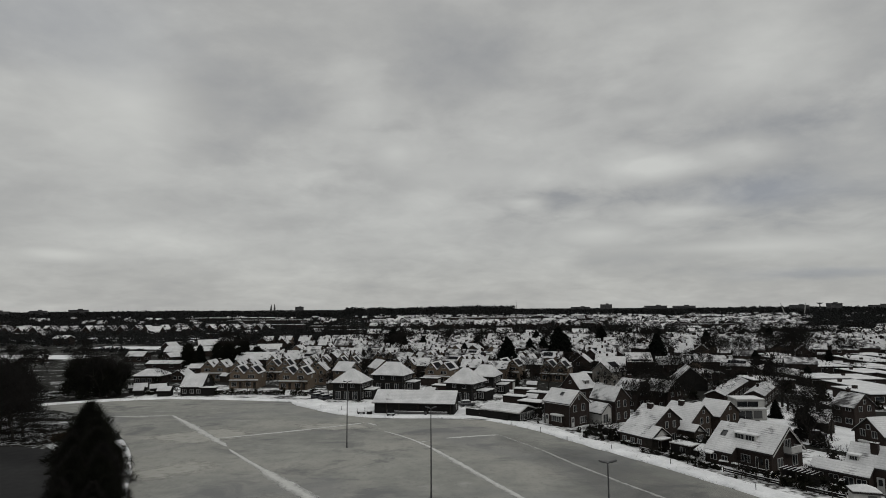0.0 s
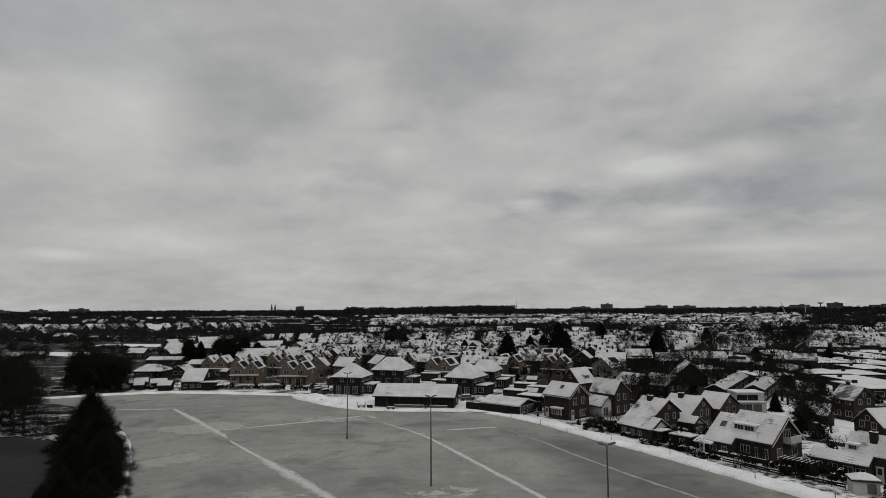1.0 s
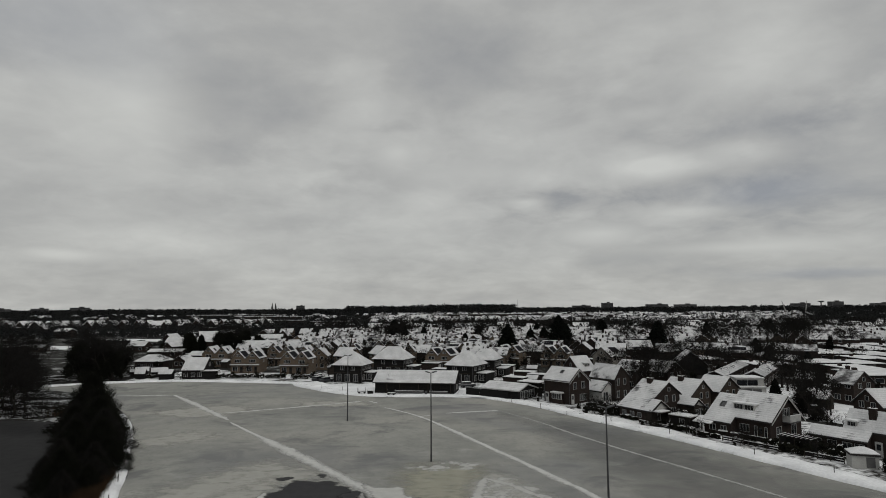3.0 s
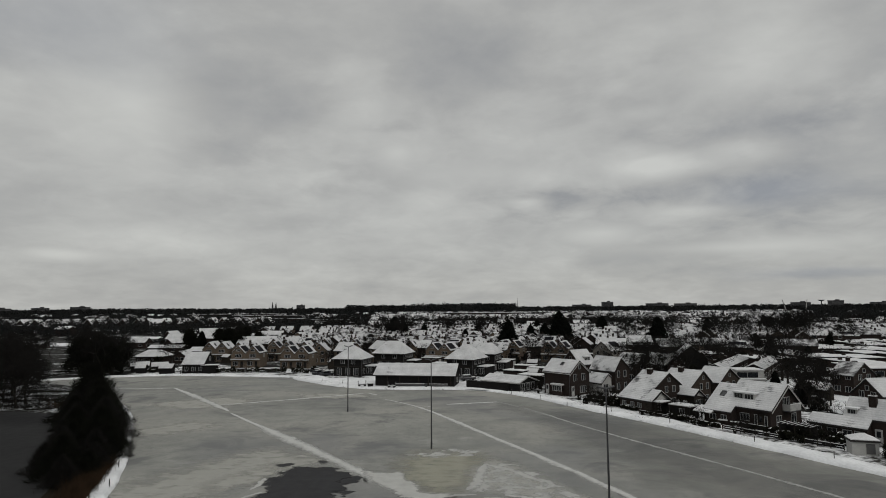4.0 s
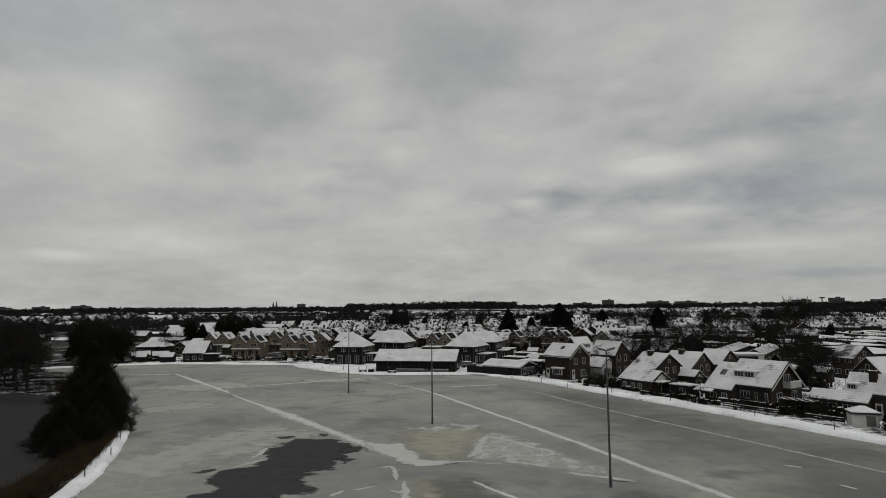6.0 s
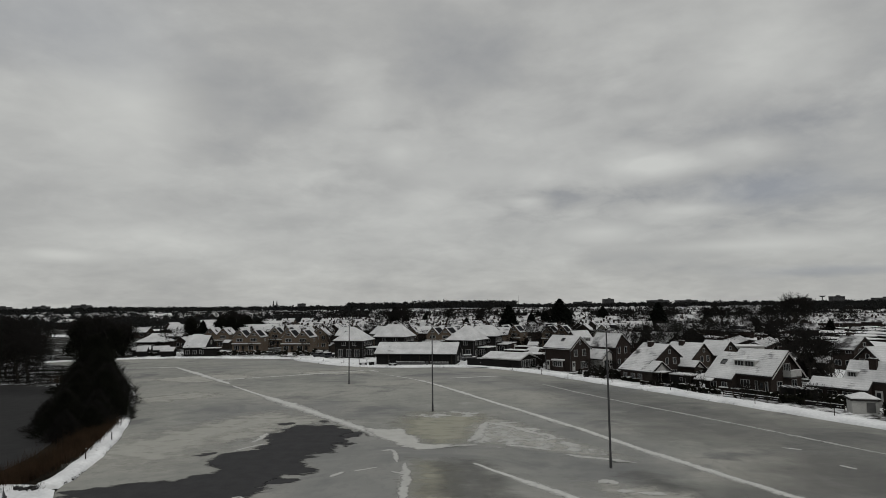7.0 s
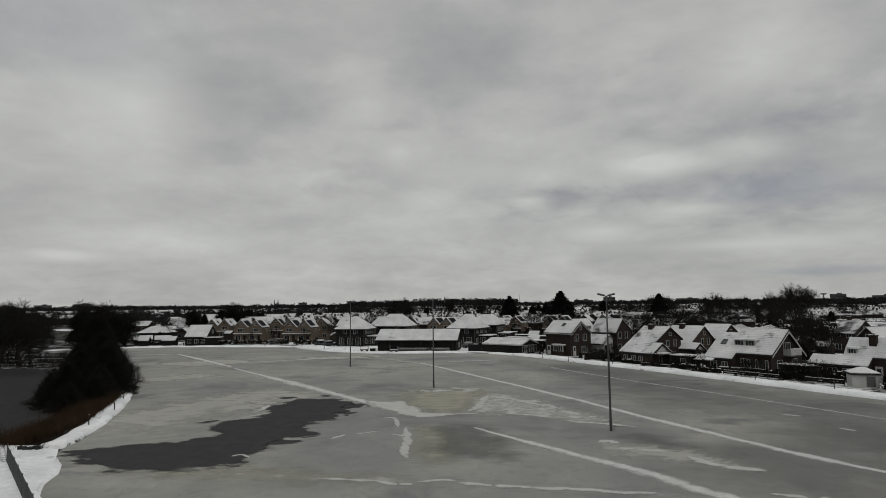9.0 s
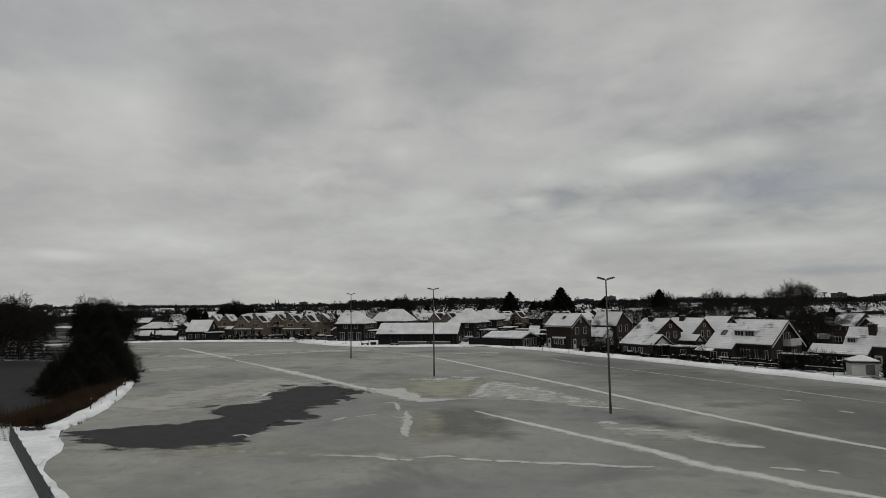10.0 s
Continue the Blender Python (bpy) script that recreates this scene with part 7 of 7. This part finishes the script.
def district(x0, x1, y0, y1, rot, step, row, kinds, drop, side=1.7, gap=8.6):
    """Streets of houses laid out in rows that turn by rot."""
    ca, sa = math.cos(radians(rot)), math.sin(radians(rot))
    cx, cy = (x0 + x1) / 2, (y0 + y1) / 2
    span = math.hypot(x1 - x0, y1 - y0) / 2
    j = -span
    flip = 0
    while j < span:
        i = -span
        flip += 1
        while i < span:
            x, y = cx + i * ca - j * sa, cy + i * sa + j * ca
            i += step * rng.uniform(0.9, 1.25)
            if flat in kinds:
                x, y = x + rng.uniform(-1.6, 1.6), y + rng.uniform(-2.4, 2.4)
            if not (x0 < x < x1 and y0 < y < y1) or rng.random() < drop or abs(x) > 0.8 * y + 12 or not free(x, y, gap):
                continue
            turn = rot + (180 if flip % 2 and flat not in kinds else 0) + (90 if rng.random() < 0.3 and flat not in kinds else 0) + rng.uniform(-3, 3)
            c = copy_thing(rng.choice(kinds if y < 300 or flat in kinds else plain), pose(x, y, 0, 0, 0, turn))
            if flat in kinds:
                c.scale = (rng.uniform(0.8, 1.1), rng.uniform(1.02, 1.24), rng.uniform(0.85, 1.05))
            spots.append((x, y))
        j += row * (1.0 if flip % 2 else side * 0.62)


for p, x, y, turn in ((protos[0], 20, 262, -20), (protos[1], 66, 245, -22), (protos[2], 92, 236, -22), (protos[3], 46, 232, 68), (protos[4], 108, 222, -30), (protos[5], -6, 272, -15),
                      (plain[0], 30, 330, -22), (plain[1], 45, 341, -22), (plain[2], 60, 352, -22), (plain[3], 80, 341, 68), (plain[4], 0, 335, -20), (flat, 104, 196, -2)):
    place(p, x, y, 1, turn)
    spots.append((x, y))
district(92, 255, 150, 300, -2, 14.2, 17.2, (flat,), 0.1, 1.62, 12.0)
district(-10, 135, 218, 440, -22, 9.6, 16, protos, 0.12)
district(-82, -10, 255, 440, -6, 9.6, 17, protos, 0.16)
district(-150, -60, 385, 440, -6, 12, 20, protos, 0.25)
district(135, 340, 285, 440, -25, 9.6, 16, protos, 0.14)
for k in range(230):
    y = rng.uniform(200, 440)
    x = rng.uniform(-0.35, 0.78) * y
    if x > 85 and y < 330 and rng.random() < 0.6:
        continue
    if free(x, y, 9.6 if x > 92 and y < 300 else 5.5) and not (-62 < x < 20 and y < 200) and not -0.32 < x / y < -0.23:
        plant(rng.choice((street, street, twiggy, fir2 if y > 300 else twiggy)) if rng.random() < 0.8 or y < 260 else oak, x, y, rng.uniform(0.5, 1.0))
for k in range(160):
    y = rng.uniform(150, 330)
    x = rng.uniform(-0.5, 0.75) * y
    if free(x, y, 9.6 if x > 92 else 6.0) and y > 205 - 0.9 * max(0, x):
        plant(shrub, x, y, rng.uniform(1.2, 2.6))

hut = thing("garden_hut", 24, 163, -30, "small dark garden hut with snow on its roof", "shed", "garden huts")
wall_body(hut, -1.6, 1.6, 1.2, 1.2, 2.0, 2.0, 2.8, 0, TIMBER_BROWN)
gable_roof(hut, -1.6, 1.6, 1.2, 1.2, 2.0, 2.0, 2.8, 0, ROOF_SNOW, 0.2, 0.15)
garage = thing("garage", 27, 170, -30, "flat-roofed brick garage under snow", "garage", "garages")
part("wall", box(bmesh.new(), 0, 0, 1.2, 6, 3.2, 2.4), BRICK_DARK, garage)
part("roof", box(bmesh.new(), 0, 0, 2.48, 6.3, 3.5, 0.16), TIMBER_BLACK, garage)
part("roof_snow", box(bmesh.new(), 0, 0, 2.65, 6.2, 3.4, 0.16), SNOW_THING, garage)
part("garage_door", box(bmesh.new(), 3.02, 0, 1.05, 0.06, 2.4, 2.1), PLASTER, garage)
spots += [(24, 163), (27, 170)]
for x, y, r, k in ((19.5, 163.5, -35, 1), (31, 163, -30, 0), (24, 177, -26, 1), (0, 186, -24, 1), (-3.5, 177, -24, 0), (28, 190, -22, 0), (20, 196, -24, 1), (-30, 192, -20, 1), (-36, 196, -70, 0), (46, 186, 35, 1), (48, 176, -50, 0), (64, 147, -50, 1), (79, 127, -60, 0), (10, 196, -24, 0), (-4, 205, -20, 1)):
    copy_thing(garage if k else hut, pose(x, y, 0, 0, 0, r))
    spots.append((x, y))
for k in range(70):
    y = rng.uniform(150, 300)
    x = rng.uniform(-0.42, 0.72) * y
    if free(x, y, 7.5) and y > 210 - 0.9 * max(0, x) and y > 205 + max(0, -x - 60) * 0.4:
        copy_thing(rng.choice((hut, garage)), pose(x, y, 0, 0, 0, rng.choice((-25, 65, -30, 60)) + rng.uniform(-6, 6)))
        spots.append((x, y))

# ---- far town, woods and skyline ----


class Mixed:
    """One mesh of many simple far houses, in two materials."""

    def __init__(self):
        self.v, self.f, self.m = [], [], []

    def house(self, x, y, rot, L, W, eave, ridge, flat_top=False):
        ca, sa = math.cos(rot), math.sin(rot)
        k = len(self.v)

        def put(u, w_, z):
            self.v.append((x + u * ca - w_ * sa, y + u * sa + w_ * ca, z))
        for u in (-L / 2, L / 2):
            for w_, z in ((-W / 2, -0.05), (W / 2, -0.05), (W / 2, eave), (0, eave if flat_top else ridge), (-W / 2, eave)):
                put(u, w_, z)
        self.f += [(k, k + 4, k + 3, k + 2, k + 1), (k + 5, k + 6, k + 7, k + 8, k + 9), (k, k + 5, k + 9, k + 4), (k + 1, k + 2, k + 7, k + 6)]
        self.m += [0] * 4
        k = len(self.v)
        o = 0.35
        dz = o * (ridge - eave) / (W / 2) if not flat_top else 0
        for u in (-L / 2 - o, L / 2 + o):
            for w_, z in ((-W / 2 - o, eave - dz + 0.05), (0, (eave if flat_top else ridge) + 0.05), (W / 2 + o, eave - dz + 0.05), (W / 2 + o, eave - dz + 0.4), (0, (eave if flat_top else ridge) + 0.4), (-W / 2 - o, eave - dz + 0.4)):
                put(u, w_, z)
        self.f += [(k + 5, k + 4, k + 10, k + 11), (k + 4, k + 3, k + 9, k + 10), (k, k + 5, k + 11, k + 6), (k + 2, k + 8, k + 9, k + 3), (k, k + 1, k + 4, k + 5), (k + 1, k + 2, k + 3, k + 4), (k + 6, k + 11, k + 10, k + 7), (k + 7, k + 10, k + 9, k + 8)]
        self.m += [1 if (len(self.v) // 22) % 5 < 2 else 2] * 8

    def build(self, name, mats, label, category):
        me = bpy.data.meshes.new(name)
        me.from_pydata(self.v, [], self.f)
        for m_ in mats:
            me.materials.append(m_)
        me.polygons.foreach_set("material_index", self.m)
        return tagged(new(name, me), label, category, kind="stuff")


far = Mixed()
frng = random.Random(21)
for y0 in range(436, 1500, 19):
    jy = y0 * (1 + 0.0)
    x = -0.78 * jy
    while x < 0.82 * jy:
        yy = y0 + frng.uniform(-4, 4) + 10 * math.sin(x / 60)
        x += frng.uniform(9, 14)
        n1 = noise.noise((x / 170, yy / 170, 3.0))
        right = x / yy
        keep = 0.42 if right > -0.12 else 0.045
        if right > 0.6 and yy > 540:
            keep = 0.03
        if yy > 1000:
            keep *= 0.6
        if frng.random() > keep or n1 < -0.22:
            continue
        if yy < 446 and -0.35 < right < 0.78:
            continue
        a_ = radians(-20 + 40 * noise.noise((x / 120, yy / 120, 9.0))) + (math.pi / 2 if frng.random() < 0.35 else 0)
        far.house(x, yy, a_, frng.uniform(7.5, 13), frng.uniform(6.5, 8), frng.uniform(4.2, 5.2), frng.uniform(6.6, 8), frng.random() < 0.14)
# the row of gabled houses beyond the canal, and long low halls
for k in range(22):
    far.house(-420 + k * 11.5, 590 + frng.uniform(-6, 6) + k * 1.5, radians(80 + frng.uniform(-12, 12)), 9, 9.5, 4.2, 9.0)
far.house(-268, 566, radians(-4), 12, 14, 3, 9)
for x, y, L, W, h_ in ((-190, 700, 60, 20, 6), (-260, 900, 110, 30, 7), (-120, 640, 40, 16, 6), (-95, 560, 34, 12, 5), (-380, 1100, 160, 40, 7), (-60, 520, 30, 14, 4), (240, 560, 60, 14, 8), (330, 640, 70, 16, 5), (290, 400, 46, 12, 5), (60, 900, 120, 14, 9)):
    far.house(x, y, radians(-4), L, W, h_, h_ + 2.5, True)
far.build("far_houses", (BRICK_DARK, SNOW_THING, ROOF_SNOW_PATCHY), "distant snow-roofed houses of the town", "houses")


def crowns(name, spots_, mat, label, leaves, size, seed):
    sp = Spikes()
    r = random.Random(seed)
    for x, y, h, w_ in spots_:
        for k in range(leaves):
            a, b_ = r.uniform(0, 6.283), r.random() ** 0.5
            z = r.random()
            prof = (0.55 + 0.9 * z - 1.25 * z * z) * 1.25
            p = Vector((x + w_ * b_ * prof * math.cos(a), y + w_ * b_ * prof * math.sin(a), (h - size * 0.5) * z + size * 0.2))
            kk = len(sp.v)
            s = size * r.uniform(0.6, 1.4)
            for c in range(3):
                sp.v.append(p + Vector((r.uniform(-s, s), r.uniform(-s, s), r.uniform(-s, s))) * 0.75)
            sp.f.append((kk, kk + 1, kk + 2))
    return tagged(raw_part(name, sp.v, sp.f, mat), label, "trees", kind="stuff")


spots_a = []
for k in range(6400):
    y = 420 + 1000 * frng.random() ** 1.3
    x = frng.uniform(-0.8, 0.82) * y
    if noise.noise((x / 110, y / 45, 6.0)) < -0.12 and x / y > -0.15:
        continue
    spots_a.append((x, y, frng.uniform(5, 11), frng.uniform(2, 5)))
for k in range(620):
    y = frng.uniform(530, 1250)
    spots_a.append((frng.uniform(0.6, 0.8) * y, y, frng.uniform(9, 14), frng.uniform(4, 7)))
crowns("town_trees", spots_a, HAZY_TWIG, "bare dark trees between distant houses", 60, 1.1, 3)
# a belt of tall trees behind the first streets
spots_d = []
for k in range(420):
    y = frng.uniform(400, 560)
    x = frng.uniform(-0.2, 0.75) * y
    spots_d.append((x, y, frng.uniform(7, 11) + 4 * frng.random() ** 5, frng.uniform(3, 6)))
crowns("tree_belt", spots_d, TWIG, "belt of tall bare trees behind the streets", 110, 0.9, 8)
hedgerows = []
for k in range(10500):
    y = frng.uniform(215, 520)
    x = frng.uniform(-0.3, 0.78) * y
    bungalows = 92 < x < 262 and y < 300
    if all((x - a) ** 2 + (y - b_) ** 2 > (85 if bungalows else 24) for a, b_ in spots) and noise.noise((x / 30, y / 14, 4.0)) > -0.4:
        hedgerows.append((x, y, frng.uniform(1.6, 4.2) + 4.5 * frng.random() ** 3, frng.uniform(1.2, 2.4)))
crowns("garden_hedgerows", hedgerows, TWIG, "dark hedges and shrubs between town gardens", 40, 0.5, 12)
# rows of poplars, scrub and copses on the low land to the west
spots_b = []
for k in range(2400):
    y = 330 + 900 * frng.random()
    x = -y * frng.uniform(0.17, 0.85)
    band = math.sin(y / 38.0) + 0.7 * noise.noise((x / 120, y / 40, 2.0))
    if band < -0.35 or 498 < y < 588 or (y > 318 and y < 365 and x < -188) or (382 < y < 426 and x < -155) or (x > -130 and y < 420):
        continue
    tall = y > 590 or x / y > -0.36
    spots_b.append((x, y, frng.uniform(3, 9) if tall else frng.uniform(1.0, 2.6), frng.uniform(3, 6)))
crowns("scrub", spots_b, HAZY_TWIG, "dark leafless scrub and hedgerows on low land", 70, 1.3, 4)
spots_c = []
for k in range(3800):
    y = frng.uniform(1250, 2100)
    x = frng.uniform(-0.85, 0.85) * y
    top = 15 + 5 * noise.noise((x / 240, 1.0, y / 500)) + (9 if -0.16 < x / y < 0.12 else 0) + (1 if x / y > 0.4 else 0)
    spots_c.append((x, y, top * frng.uniform(0.75, 1.05), frng.uniform(9, 15)))
crowns("far_woods", spots_c, HAZY_TWIG, "dark band of distant woods on the horizon", 70, 3.6, 5)


def tower_block(x, y, L, W, H, rot, label, mat=None):
    t = thing("flats", x, y, rot, label, "apartment block", "distant blocks of flats")
    part("wall", box(bmesh.new(), 0, 0, H / 2, L, W, H), mat or CONCRETE, t)
    part("roof", box(bmesh.new(), 0, 0, H + 0.5, L + 0.6, W + 0.6, 1.0), TILE, t)
    part("plant_room", box(bmesh.new(), L * 0.12, 0, H + 2.2, L * 0.2, W * 0.5, 2.6), CONCRETE, t)
    for k in range(int(H / 3)):
        part("window_band", box(bmesh.new(), 0, -W / 2 - 0.05, 1.8 + 3 * k, L * 0.92, 0.2, 1.3), GLASS, t)
    return t


for x, y, L, H, lb in ((-905, 1500, 52, 24, "grey block of flats on the horizon"), (-1005, 1500, 40, 22, "grey block of flats on the horizon"), (-1092, 1480, 60, 21, "grey block of flats on the horizon"), (-592, 2500, 36, 28, "round-shouldered tower block on the horizon"),
                       (478, 1750, 34, 33, "tower block on the horizon"), (410, 1780, 60, 24, "long block of flats on the horizon"), (640, 1800, 70, 27, "long block of flats on the horizon"), (725, 1800, 70, 26, "long block of flats on the horizon"),
                       (980, 1500, 40, 32, "blue-grey tower block on the horizon"), (880, 1480, 46, 27, "grey block of flats on the horizon"), (1060, 1450, 60, 26, "grey block of flats on the horizon"), (90, 1950, 60, 25, "long block of flats on the horizon"),
                       (20, 1960, 44, 24, "long block of flats on the horizon")):
    tower_block(x, y, L * 0.9, 14, H * (0.9 if x < 0 else 0.8), frng.uniform(-15, 15), lb)
mast = thing("water_tower", 925, 1470, 0, "mushroom-shaped water tower on the horizon", "tower")
part("shaft", tube(bmesh.new(), (0, 0, 0), (0, 0, 25), 1.4, 1.2, 10), CONCRETE, mast)
part("bowl", tube(bmesh.new(), (0, 0, 25), (0, 0, 28), 4.0, 8.0, 14), CONCRETE, mast)
for dx in (0, 14):
    ch = thing("church_spire", -700 + dx, 2467, 0, "slim grey church spire on the horizon", "church", "church spires")
    part("tower", box(bmesh.new(), 0, 0, 11, 6, 6, 22), CONCRETE, ch)
    part("spire", tube(bmesh.new(), (0, 0, 22), (0, 0, 39), 3.2, 0.4, 8), TILE, ch)
tv = thing("radio_mast", 235, 1900, 0, "thin lattice mast on the horizon", "mast")
part("mast_pole", tube(bmesh.new(), (0, 0, 0), (0, 0, 42), 0.8, 0.3, 6), STEEL, tv)
for k, (x, y) in enumerate(((618, 1080), (650, 1080))):
    cn = thing("crane_mast", x, y, 0, "slanting pale steel mast behind the town", "mast", "slanting masts")
    part("boom", tube(bmesh.new(), (0, 0, 0), (-9 + 13 * k, 0, 27), 0.9, 0.5, 6), PLASTER, cn)
